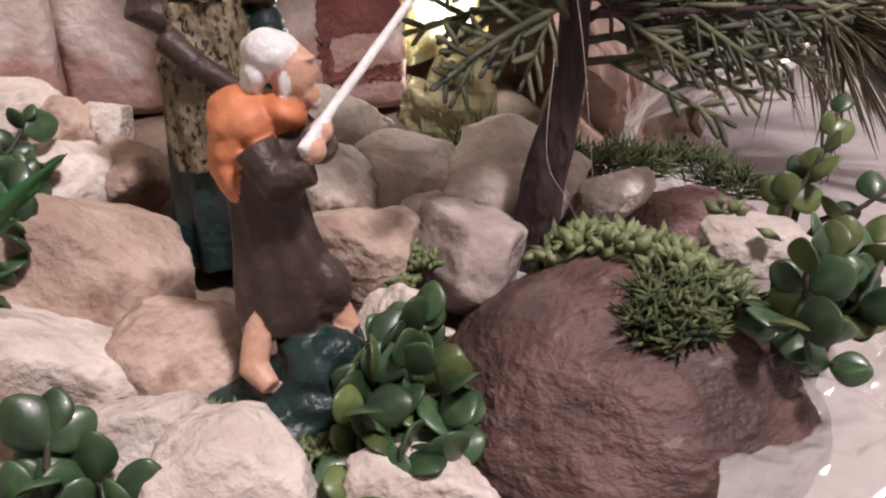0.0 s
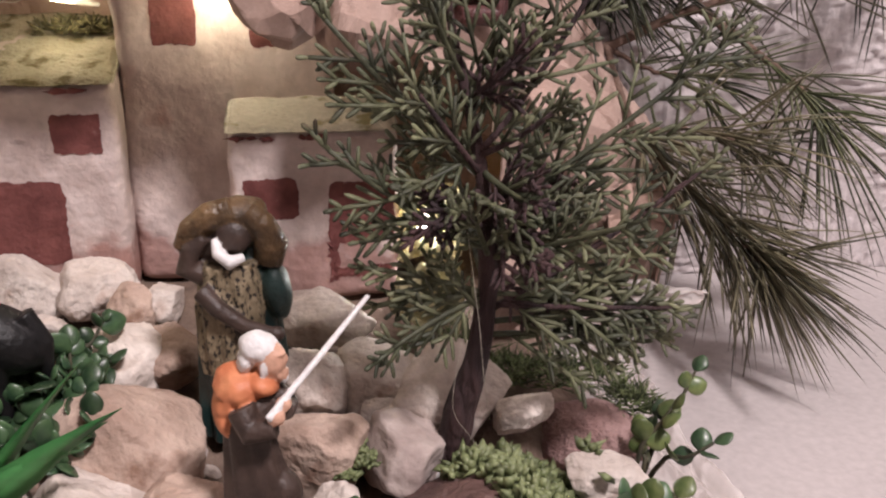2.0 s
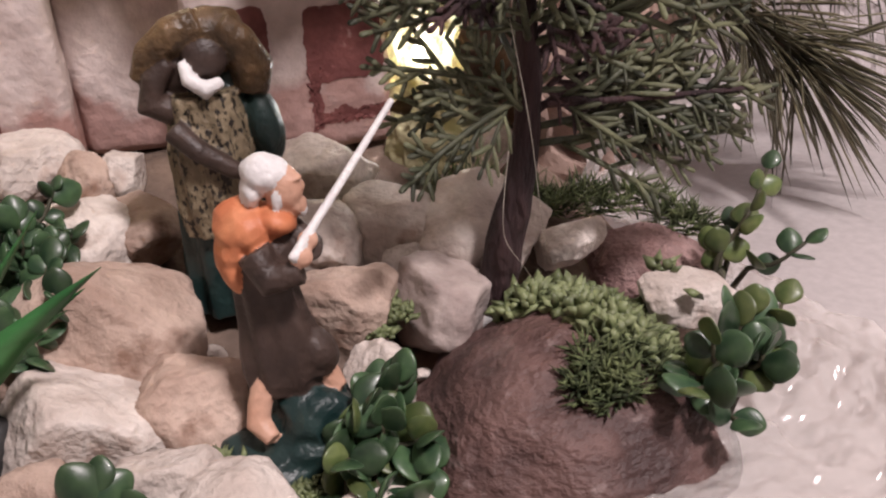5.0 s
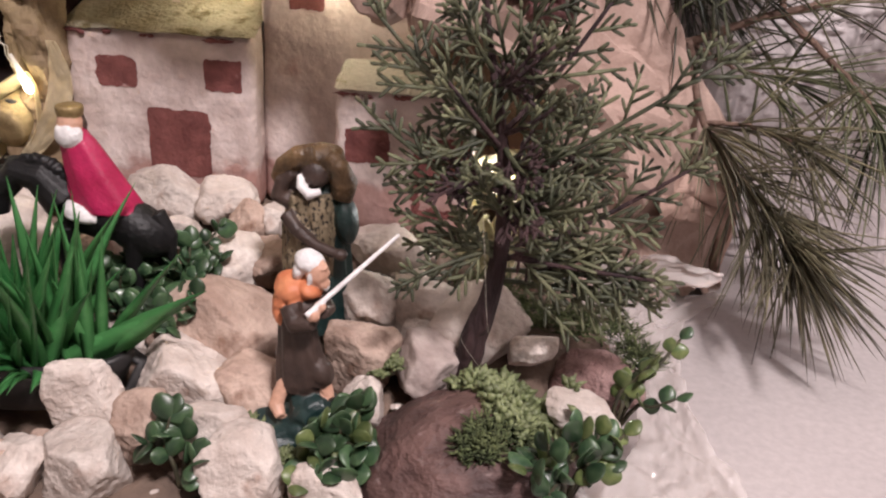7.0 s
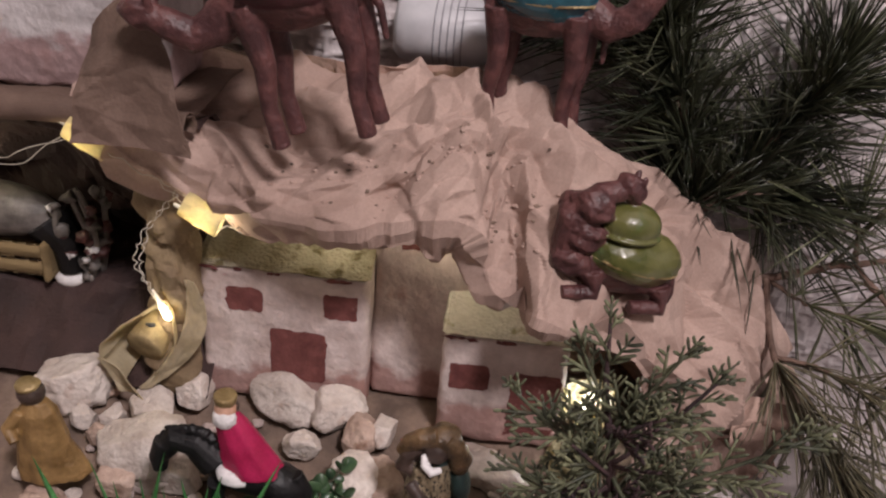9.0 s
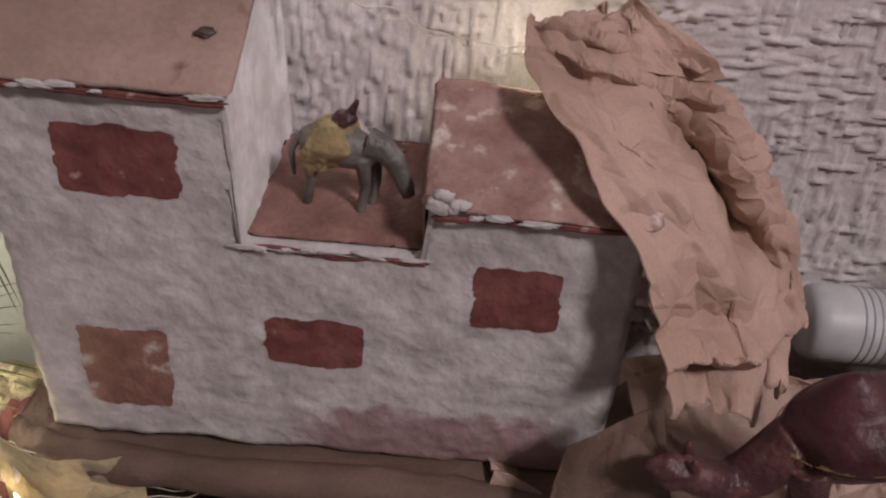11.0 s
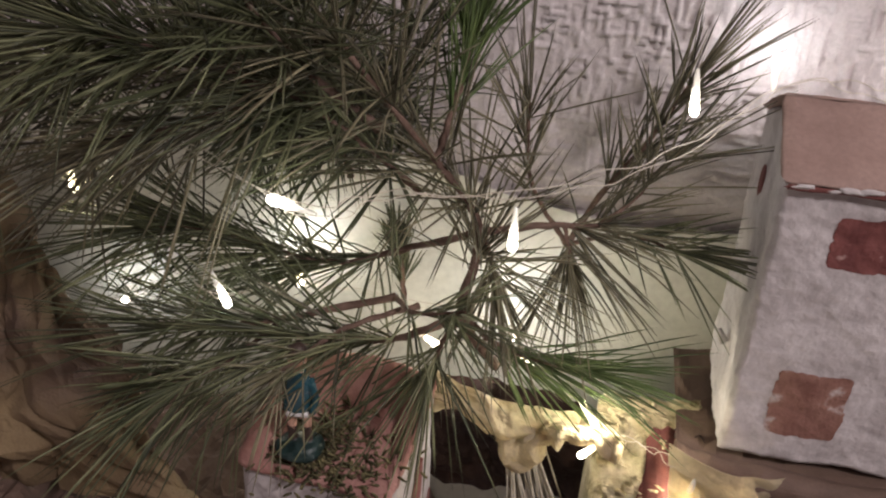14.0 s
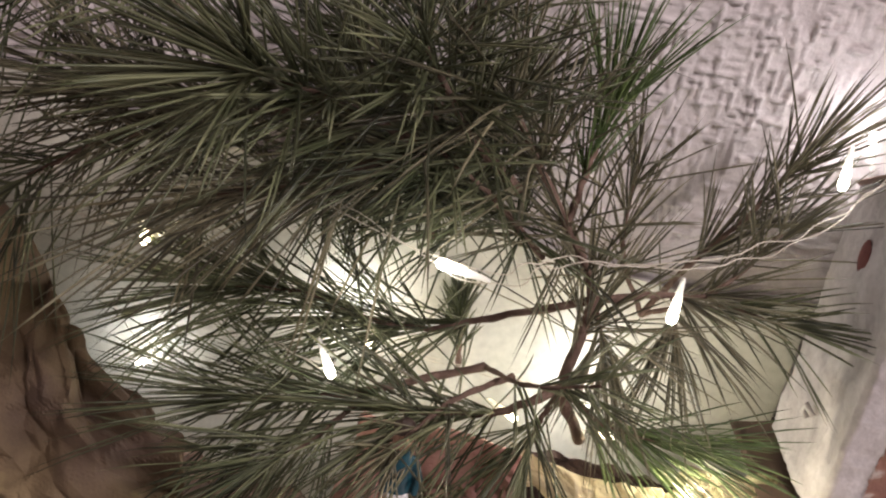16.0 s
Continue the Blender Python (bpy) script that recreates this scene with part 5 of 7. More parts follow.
    spray(axis(0.80), Vector((0.75, 0, 0.9)), 0.056, Vector((0, -1, 0)), 306, 0.2)
    spray(axis(0.98), Vector((-0.1, 0, 1.0)), 0.030, Vector((0, -1, 0)), 303)
    spray(axis(0.66), Vector((-0.45, -0.6, 0.35)), 0.026, Vector((0.2, -1, 0.5)), 312, 0.0)
    spray(axis(0.72), Vector((-0.10, -0.7, 0.15)), 0.024, Vector((0.3, -0.6, 1)), 313, 0.0)
    spray(axis(0.60), Vector((-0.25, -0.6, 0.55)), 0.026, Vector((-0.3, -1, 0.6)), 314, 0.0)
    for k, (q, x, z) in enumerate(((0.68, -0.9, 0.1), (0.74, -0.5, -0.2), (0.80, -0.8, -0.3), (0.72, 0.2, 0.2))):
        spray(axis(q), Vector((x, -0.35, z)), 0.024, Vector((0.1 * k - 0.1, -0.85, 0.55)), 320 + k, 0.0, k % 2)
    spray(axis(0.76), Vector((-0.85, -0.15, 0.75)), 0.066, Vector((0.2, -1, 0.1)), 307, 0.1)
    spray(axis(0.68), Vector((1.0, -0.15, 0.72)), 0.092, Vector((0, -1, 0.2)), 308, 0.05)
    spray(axis(0.50), Vector((1.0, -0.2, -0.02)), 0.064, Vector((0, -1, 0.3)), 309, 0.02)
    spray(axis(0.88), Vector((0.5, -0.1, 1.0)), 0.050, Vector((0.2, -1, 0)), 310, 0.1)
    spray(axis(0.52), Vector((-0.7, -0.3, -0.12)), 0.038, Vector((0.2, -1, 0.2)), 311, -0.1)


cypress()


# ---- pine boughs ----
def needle_set(rows):
    """Thin three-sided needles, from (base, way, length, width, bend)."""
    verts, faces = [], []
    for p, d, ln, w, bend in rows:
        s = d.orthogonal().normalized()
        u = d.cross(s)
        n = len(verts)
        for f, k in ((0.0, 0.8), (0.4, 1.0), (0.75, 0.85)):
            c = p + d * ln * f + bend * ln * f * f
            verts += [c + s * w * k, c + (-0.5 * s + 0.87 * u) * w * k, c + (-0.5 * s - 0.87 * u) * w * k]
        verts.append(p + d * ln + bend * ln)
        for a in (n, n + 3):
            for k in range(3):
                faces.append((a + k, a + (k + 1) % 3, a + 3 + (k + 1) % 3, a + 3 + k))
        for k in range(3):
            faces.append((n + 6 + k, n + 6 + (k + 1) % 3, n + 9))
    return verts, faces


def bough(label, branches, seed, group="pine boughs"):
    """A pine bough: tapered twigs with needles in pairs towards their ends."""
    rng = random.Random(seed)
    t = thing("pine_bough", label, "pine bough", branches[0][0][0], group)
    o = Vector(branches[0][0][0])
    for pts, radius, count, length, spread, droop, mat, begin in branches:
        at = spline([Vector(p) - o for p in pts])
        bm = bmesh.new()
        n = 18
        add_tube(bm, [at(k / n) + Vector((noise.noise(Vector((k * 1.3, seed, 0))), noise.noise(Vector((seed, k * 1.3, 0))), noise.noise(Vector((0, seed, k * 1.3))))) * radius * 0.7 for k in range(n + 1)], [radius * (1 - 0.6 * k / n) * (1.15 if k % 3 == 0 else 0.95) for k in range(n + 1)], sides=8)
        tw = part("twig", bm, TWIG, t)
        rows = []
        for k in range(int(count * 0.72)):
            s = begin + (1 - begin) * min(1.0, (math.floor(rng.random() * 5 + 0.999) / 5) ** 0.8 + rng.gauss(0, 0.025))
            p = at(s)
            d = (at(min(s + 0.04, 1.0)) - at(max(s - 0.04, 0.0))).normalized()
            side = d.orthogonal().normalized()
            side.rotate(Matrix.Rotation(rng.uniform(0, 6.283), 3, d))
            cone = spread * rng.uniform(0.3, 1.9)
            way = (d * math.cos(cone) + side * math.sin(cone)).normalized()
            ln = length * rng.uniform(0.65, 1.12)
            bend = Vector((0, 0, -1)) * droop * rng.uniform(0.3, 1.4) + Vector((rng.gauss(0, 0.04), rng.gauss(0, 0.04), 0))
            w = rng.uniform(0.00046, 0.00072)
            rows.append((p, way, ln, w, bend))
            if rng.random() < 0.6:
                way2 = (way + Vector((rng.gauss(0, 0.06), rng.gauss(0, 0.06), rng.gauss(0, 0.06)))).normalized()
                rows.append((p, way2, ln * rng.uniform(0.9, 1.05), w, bend))
        v, f = needle_set(rows)
        tagged(raw("needles", v, f, mat, tw), kind="stuff")
    return t


N, NG, NB = NEEDLE, NEEDLE_GREY, NEEDLE_BRIGHT
bough("large dark green pine bough hung before the wall", [
    ([(-0.500, 0.335, 0.250), (-0.519, 0.315, 0.296), (-0.514, 0.325, 0.343), (-0.537, 0.310, 0.388), (-0.574, 0.275, 0.452)], 0.0034, 210, 0.084, 0.75, 0.10, NG, 0.20),
    ([(-0.519, 0.315, 0.296), (-0.545, 0.300, 0.287), (-0.566, 0.290, 0.287), (-0.600, 0.275, 0.293)], 0.0026, 112, 0.106, 0.60, 0.10, N, 0.25),
    ([(-0.514, 0.325, 0.343), (-0.480, 0.340, 0.345), (-0.450, 0.345, 0.350), (-0.425, 0.352, 0.385)], 0.0024, 79, 0.069, 0.55, 0.02, NG, 0.25),
    ([(-0.514, 0.325, 0.343), (-0.560, 0.335, 0.318), (-0.600, 0.340, 0.300), (-0.640, 0.330, 0.310)], 0.0024, 125, 0.095, 0.60, 0.10, N, 0.23),
    ([(-0.640, 0.330, 0.310), (-0.665, 0.320, 0.322), (-0.700, 0.310, 0.324)], 0.0018, 125, 0.090, 0.55, 0.08, N, 0.09),
    ([(-0.563, 0.300, 0.405), (-0.588, 0.280, 0.435), (-0.610, 0.260, 0.472)], 0.0026, 170, 0.080, 0.85, 0.05, N, 0.05),
    ([(-0.537, 0.310, 0.388), (-0.530, 0.325, 0.420), (-0.527, 0.330, 0.442)], 0.0020, 80, 0.069, 0.38, 0.02, NB, 0.05),
    ([(-0.519, 0.315, 0.296), (-0.505, 0.318, 0.282), (-0.487, 0.320, 0.272), (-0.450, 0.316, 0.272)], 0.0022, 99, 0.073, 0.32, 0.12, NB, 0.20),
    ([(-0.472, 0.342, 0.346), (-0.468, 0.338, 0.336), (-0.466, 0.336, 0.326)], 0.0014, 60, 0.074, 0.50, 0.15, NG, 0.10),
    ([(-0.512, 0.326, 0.340), (-0.506, 0.322, 0.328), (-0.503, 0.320, 0.318)], 0.0014, 60, 0.072, 0.55, 0.15, NG, 0.10),
    ([(-0.519, 0.315, 0.296), (-0.528, 0.305, 0.280), (-0.532, 0.300, 0.266)], 0.0020, 59, 0.084, 0.50, 0.20, N, 0.23),
], 41)
bough("dense grey-green pine bough above a string of lights", [
    ([(-0.590, 0.330, 0.400), (-0.605, 0.280, 0.424), (-0.651, 0.262, 0.408), (-0.690, 0.260, 0.396)], 0.0028, 150, 0.095, 0.60, 0.08, NG, 0.14),
    ([(-0.605, 0.280, 0.424), (-0.640, 0.260, 0.445), (-0.670, 0.242, 0.456)], 0.0022, 237, 0.090, 0.75, 0.04, N, 0.09),
    ([(-0.651, 0.290, 0.430), (-0.696, 0.300, 0.419), (-0.745, 0.285, 0.425)], 0.0024, 237, 0.084, 0.75, 0.08, NG, 0.09),
    ([(-0.605, 0.300, 0.430), (-0.600, 0.300, 0.460), (-0.590, 0.290, 0.490)], 0.0022, 90, 0.084, 0.80, 0.05, N, 0.05),
    ([(-0.696, 0.300, 0.419), (-0.760, 0.300, 0.390), (-0.790, 0.290, 0.370)], 0.0020, 55, 0.090, 0.60, 0.12, N, 0.09),
    ([(-0.590, 0.380, 0.350), (-0.575, 0.370, 0.400), (-0.560, 0.360, 0.440)], 0.0022, 125, 0.070, 0.90, 0.03, N, 0.05),
    ([(-0.610, 0.380, 0.370), (-0.630, 0.365, 0.410), (-0.650, 0.350, 0.450)], 0.0022, 230, 0.075, 0.90, 0.05, N, 0.05),
    ([(-0.690, 0.392, 0.345), (-0.650, 0.390, 0.365), (-0.605, 0.386, 0.375)], 0.0020, 330, 0.066, 1.00, 0.04, N, 0.05),
    ([(-0.545, 0.312, 0.368), (-0.570, 0.297, 0.398), (-0.600, 0.280, 0.425)], 0.0020, 150, 0.078, 0.95, 0.03, N, 0.02),
    # two inner twigs: shade deep in the bough comes from darker needles
    ([(-0.600, 0.372, 0.340), (-0.605, 0.368, 0.366), (-0.612, 0.362, 0.392)], 0.0020, 240, 0.062, 0.95, 0.05, NEEDLE_SHADED, 0.05),
    ([(-0.618, 0.390, 0.362), (-0.636, 0.386, 0.374), (-0.655, 0.380, 0.384)], 0.0020, 220, 0.064, 0.95, 0.05, NEEDLE_SHADED, 0.05),
    ([(-0.690, 0.300, 0.450), (-0.740, 0.290, 0.470), (-0.790, 0.280, 0.475)], 0.0020, 171, 0.084, 0.80, 0.08, N, 0.05),
], 42)
bough("low pine bough spreading over a toy house roof", [
    ([(-0.560, 0.330, 0.290), (-0.615, 0.300, 0.285), (-0.650, 0.290, 0.279), (-0.680, 0.285, 0.275)], 0.0024, 112, 0.101, 0.55, 0.10, N, 0.20),
    ([(-0.615, 0.300, 0.285), (-0.640, 0.270, 0.270), (-0.660, 0.255, 0.262)], 0.0018, 72, 0.090, 0.50, 0.18, N, 0.09),
    ([(-0.545, 0.322, 0.292), (-0.575, 0.285, 0.297), (-0.598, 0.250, 0.290)], 0.0020, 40, 0.056, 0.60, 0.15, NG, 0.35),
    ([(-0.560, 0.330, 0.290), (-0.540, 0.290, 0.310), (-0.510, 0.270, 0.330)], 0.0016, 39, 0.067, 0.60, 0.05, N, 0.18),
], 43)
bough("tall pine twigs rising beside the white house", [
    ([(-0.470, 0.400, 0.300), (-0.455, 0.385, 0.345), (-0.435, 0.375, 0.385), (-0.420, 0.372, 0.420)], 0.0022, 85, 0.067, 0.42, 0.02, NG, 0.14),
    ([(-0.470, 0.400, 0.300), (-0.495, 0.380, 0.350), (-0.500, 0.370, 0.400)], 0.0018, 59, 0.067, 0.60, 0.02, NG, 0.14),
    ([(-0.572, 0.402, 0.236), (-0.575, 0.404, 0.262), (-0.577, 0.402, 0.280)], 0.0022, 170, 0.030, 0.35, 0.02, N, 0.05),
    ([(-0.470, 0.400, 0.300), (-0.440, 0.370, 0.330), (-0.412, 0.350, 0.335)], 0.0016, 52, 0.062, 0.45, 0.10, N, 0.18),
], 44)
bough("long-needled pine bough drooping over the white table cover", [
    ([(0.160, 0.400, 0.120), (0.206, 0.372, 0.150), (0.250, 0.366, 0.170), (0.300, 0.360, 0.185), (0.350, 0.350, 0.192)], 0.0030, 85, 0.078, 0.75, 0.14, NG, 0.20),
    ([(0.206, 0.372, 0.150), (0.216, 0.345, 0.112), (0.246, 0.315, 0.080), (0.262, 0.292, 0.062)], 0.0024, 280, 0.066, 0.62, 0.18, NG, 0.12),
    ([(0.250, 0.366, 0.170), (0.275, 0.345, 0.150), (0.292, 0.330, 0.135), (0.300, 0.322, 0.122)], 0.0022, 60, 0.072, 0.65, 0.16, N, 0.10),
    ([(0.250, 0.366, 0.172), (0.247, 0.368, 0.190), (0.242, 0.368, 0.204)], 0.0020, 60, 0.070, 0.95, 0.04, N, 0.30),
    ([(0.216, 0.345, 0.112), (0.240, 0.335, 0.115), (0.266, 0.322, 0.110)], 0.0016, 60, 0.070, 0.70, 0.16, NG, 0.10),
    # rear twig with needles coloured dark for shade
    ([(0.300, 0.360, 0.185), (0.332, 0.372, 0.202), (0.365, 0.378, 0.206)], 0.0018, 110, 0.072, 0.85, 0.10, NEEDLE_SHADED, 0.10),
    ([(0.206, 0.372, 0.150), (0.232, 0.368, 0.138), (0.262, 0.362, 0.136)], 0.0016, 50, 0.066, 0.75, 0.14, N, 0.10),
], 45)
# shade behind the hill is put into these needles' colour
bough("pine bough standing behind the paper hill, needles darkened as in shade", [
    ([(0.165, 0.404, 0.090), (0.160, 0.402, 0.170), (0.140, 0.400, 0.240), (0.120, 0.398, 0.290)], 0.0034, 900, 0.078, 0.80, 0.04, NEEDLE_SHADED, 0.14),
    ([(0.160, 0.402, 0.170), (0.195, 0.395, 0.230), (0.215, 0.390, 0.275)], 0.0026, 460, 0.078, 0.70, 0.04, NEEDLE_SHADED, 0.07),
    ([(0.160, 0.402, 0.170), (0.185, 0.390, 0.195), (0.212, 0.385, 0.195)], 0.0022, 300, 0.078, 0.80, 0.06, NEEDLE_SHADED, 0.05),
    ([(0.140, 0.400, 0.240), (0.095, 0.402, 0.270), (0.070, 0.402, 0.285)], 0.0020, 224, 0.067, 0.60, 0.02, NEEDLE_SHADED, 0.14),
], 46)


# ---- figurines, each one plain painted shape ----
def cast(bm, mats, voxel):
    """Fuses the shapes of a figurine into one skin, like cast resin, and keeps each shape's paint."""
    me = bpy.data.meshes.new("cast")
    bm.to_mesh(me)
    bm.free()
    skin = BVHTree.FromPolygons([v.co.copy() for v in me.vertices], [list(p.vertices) for p in me.polygons])
    paint = [p.material_index for p in me.polygons]
    rough = new("cast", me)
    mod = rough.modifiers.new("fuse", "REMESH")
    mod.mode, mod.voxel_size = "VOXEL", voxel
    fused = bpy.data.meshes.new_from_object(rough.evaluated_get(bpy.context.evaluated_depsgraph_get()))
    bpy.data.objects.remove(rough)
    out = bmesh.new()
    out.from_mesh(fused)
    for f in out.faces:
        f.material_index = paint[skin.find_nearest(f.calc_center_median())[2]]
    for _ in range(2):
        bmesh.ops.smooth_vert(out, verts=out.verts, factor=0.5, use_axis_x=True, use_axis_y=True, use_axis_z=True)
    return out


def figure(name, label, build, mats, loc, turn=0.0, category="figurine", voxel=0.0006):
    bm = bmesh.new()
    build(bm)
    ob = part(name, cast(bm, mats, voxel), mats)
    ob.location, ob.rotation_euler = loc, (0, 0, radians(turn))
    return tagged(ob, label, category)


def fisherman(bm):
    # mats: brown, orange, skin, white, green
    add_ball(bm, (0.002, -0.004, 0.002), (0.021, 0.016, 0.009), slot=4, wobble=0.35)
    add_ball(bm, (0.006, -0.006, 0.009), (0.013, 0.010, 0.011), slot=4, wobble=0.35)
    # long robe with pleats, drawn tight at the waist and pushed out by the bent knee
    add_lathe(bm, (0.0, -0.001, 0.0195), [(0.0098, 0.0), (0.0104, 0.004), (0.0100, 0.010), (0.0088, 0.018), (0.0078, 0.026), (0.0072, 0.034)], slot=0, sides=64, squash=0.80, fold=0.07, folds=9, lean=(-0.0020, 0))
    add_lathe(bm, (0.0045, -0.002, 0.0230), [(0.0078, 0.0), (0.0080, 0.005), (0.0066, 0.014), (0.0045, 0.026)], slot=0, sides=48, squash=0.85, fold=0.09, folds=6, lean=(-0.005, 0))
    add_ball(bm, (0.0085, -0.003, 0.0290), (0.0048, 0.0060, 0.0070), (0, -30, 0), 0)
    add_ball(bm, (0.0, -0.001, 0.0545), (0.0080, 0.0074, 0.0090), slot=0)
    # shawl over the bent back
    add_ball(bm, (-0.0035, 0.0010, 0.0630), (0.0084, 0.0086, 0.0074), (0, 25, 0), 1, wobble=0.15)
    add_ball(bm, (-0.0075, 0.0010, 0.0585), (0.0044, 0.0078, 0.0088), (0, 12, 0), 1, wobble=0.2)
    add_ball(bm, (0.0035, -0.0010, 0.0655), (0.0050, 0.0070, 0.0034), (0, 26, 0), 1)
    add_ball(bm, (-0.0085, -0.0010, 0.0540), (0.0030, 0.0060, 0.0062), (0, -14, 0), 1)
    # sleeves and fists
    add_tube(bm, [(-0.0030, -0.0078, 0.0605), (0.0000, -0.0108, 0.0545), (0.0070, -0.0125, 0.0565)], [0.0044, 0.0046, 0.0034], slot=0)
    add_tube(bm, [(0.0050, 0.0030, 0.0620), (0.0105, -0.0020, 0.0570), (0.0100, -0.0090, 0.0595)], [0.0038, 0.0036, 0.0028], slot=0)
    add_ball(bm, (0.0075, -0.0130, 0.0600), (0.0026, 0.0024, 0.0026), (0, -35, 0), 2)
    add_ball(bm, (0.0095, -0.0105, 0.0628), (0.0026, 0.0024, 0.0024), (0, -35, 0), 2)
    # head: face, short beard, thick white hair
    add_ball(bm, (0.0062, -0.0008, 0.0725), (0.0046, 0.0046, 0.0060), slot=2)
    add_ball(bm, (0.0103, -0.0010, 0.0725), (0.0011, 0.0010, 0.0014), (0, 20, 0), 2)
    add_ball(bm, (0.0090, -0.0025, 0.0755), (0.0018, 0.0022, 0.0007), slot=2)
    add_ball(bm, (0.0088, -0.0010, 0.0680), (0.0022, 0.0030, 0.0024), (0, -10, 0), 2, wobble=0.3)
    add_ball(bm, (0.0098, -0.0010, 0.0664), (0.0013, 0.0020, 0.0016), slot=3, wobble=0.3)
    add_ball(bm, (0.0028, 0.0004, 0.0765), (0.0062, 0.0056, 0.0046), (0, 14, 0), 3, wobble=0.12)
    add_ball(bm, (-0.0010, 0.0008, 0.0728), (0.0028, 0.0050, 0.0040), (0, 15, 0), 3, wobble=0.12)
    add_ball(bm, (0.0042, -0.0046, 0.0712), (0.0013, 0.0009, 0.0026), (0, 10, 0), 3)
    # bare legs and feet
    add_tube(bm, [(-0.0050, -0.0040, 0.0240), (-0.0080, -0.0070, 0.0180), (-0.0090, -0.0090, 0.0140), (-0.0060, -0.0130, 0.0110)], [0.0036, 0.0032, 0.0034, 0.0022], slot=2)
    add_tube(bm, [(0.0080, -0.0020, 0.0260), (0.0110, -0.0040, 0.0200), (0.0130, -0.0060, 0.0175)], [0.0034, 0.0030, 0.0020], slot=2)
    add_tube(bm, [(0.0050, -0.0150, 0.0606), (0.0215, -0.0010, 0.0742), (0.0360, 0.0120, 0.0862)], [0.0012, 0.0011, 0.0009], slot=3, sides=10)


figure("fisherman_figurine", "painted fisherman figurine with an orange shawl and long white rod", fisherman, [P_BROWN, P_ORANGE, P_SKIN, P_WHITE, P_GREEN], (0.0355, 0.174, 0.014), voxel=0.0005)


def shepherd(bm):
    # mats: green, tan, ochre, white, brown
    add_lathe(bm, (-0.001, 0.002, 0), [(0.0178, 0.0), (0.0176, 0.004), (0.0158, 0.030), (0.0142, 0.050), (0.0118, 0.064), (0.0070, 0.074)], slot=0, sides=60, squash=0.75, fold=0.08, folds=11)
    add_lathe(bm, (-0.0035, -0.0040, 0.028), [(0.0112, 0.0), (0.0124, 0.010), (0.0120, 0.026), (0.0090, 0.042)], slot=1, sides=60, squash=0.78, fold=0.08, folds=11)
    add_ball(bm, (0.0128, -0.001, 0.0570), (0.0054, 0.0080, 0.0115), (0, -8, 0), 0, wobble=0.08)
    # veil: a thick roll over the head, open at the face and held up by one arm
    add_ball(bm, (0.0025, 0.0010, 0.0850), (0.0088, 0.0085, 0.0076), slot=2, wobble=0.12)
    add_ball(bm, (-0.002, 0.0045, 0.0760), (0.0135, 0.0065, 0.0110), slot=2)
    add_tube(bm, [(-0.0010, -0.0030, 0.0885), (-0.0085, -0.0035, 0.0865), (-0.0150, -0.0025, 0.0815), (-0.0185, -0.0015, 0.0745)], [0.0050, 0.0052, 0.0048, 0.0038], slot=2, sides=14)
    add_tube(bm, [(0.0040, -0.0030, 0.0880), (0.0085, -0.0030, 0.0830), (0.0118, -0.0020, 0.0750), (0.0110, -0.0020, 0.0680)], [0.0046, 0.0054, 0.0062, 0.0046], slot=2, sides=14)
    add_ball(bm, (-0.0095, -0.0010, 0.0770), (0.0060, 0.0045, 0.0080), slot=4)
    add_ball(bm, (-0.0010, -0.0055, 0.0795), (0.0062, 0.0042, 0.0064), slot=4)
    add_tube(bm, [(-0.0072, -0.0080, 0.0800), (-0.0060, -0.0105, 0.0755), (-0.0020, -0.0120, 0.0725), (0.0030, -0.0105, 0.0740)], [0.0012, 0.0022, 0.0027, 0.0016], slot=3, sides=12)
    add_tube(bm, [(-0.0090, -0.0040, 0.0640), (-0.0175, -0.0045, 0.0690), (-0.0150, -0.0050, 0.0755), (-0.0105, -0.0050, 0.0800)], [0.0042, 0.0047, 0.0038, 0.0028], slot=4, sides=12)
    add_tube(bm, [(-0.0125, -0.0105, 0.0620), (-0.0070, -0.0145, 0.0565), (0.0015, -0.0150, 0.0500), (0.0100, -0.0130, 0.0460)], [0.0036, 0.0031, 0.0027, 0.0025], slot=4, sides=12)
    add_ball(bm, (0.0125, -0.0120, 0.0450), (0.0032, 0.0030, 0.0028), slot=4)


figure("shepherd_figurine", "painted figurine in a brown hood and dark green robe", shepherd, [P_GREEN, P_TAN, P_OCHRE, P_WHITE, P_BROWN], (0.0288, 0.234, 0.026), 0)


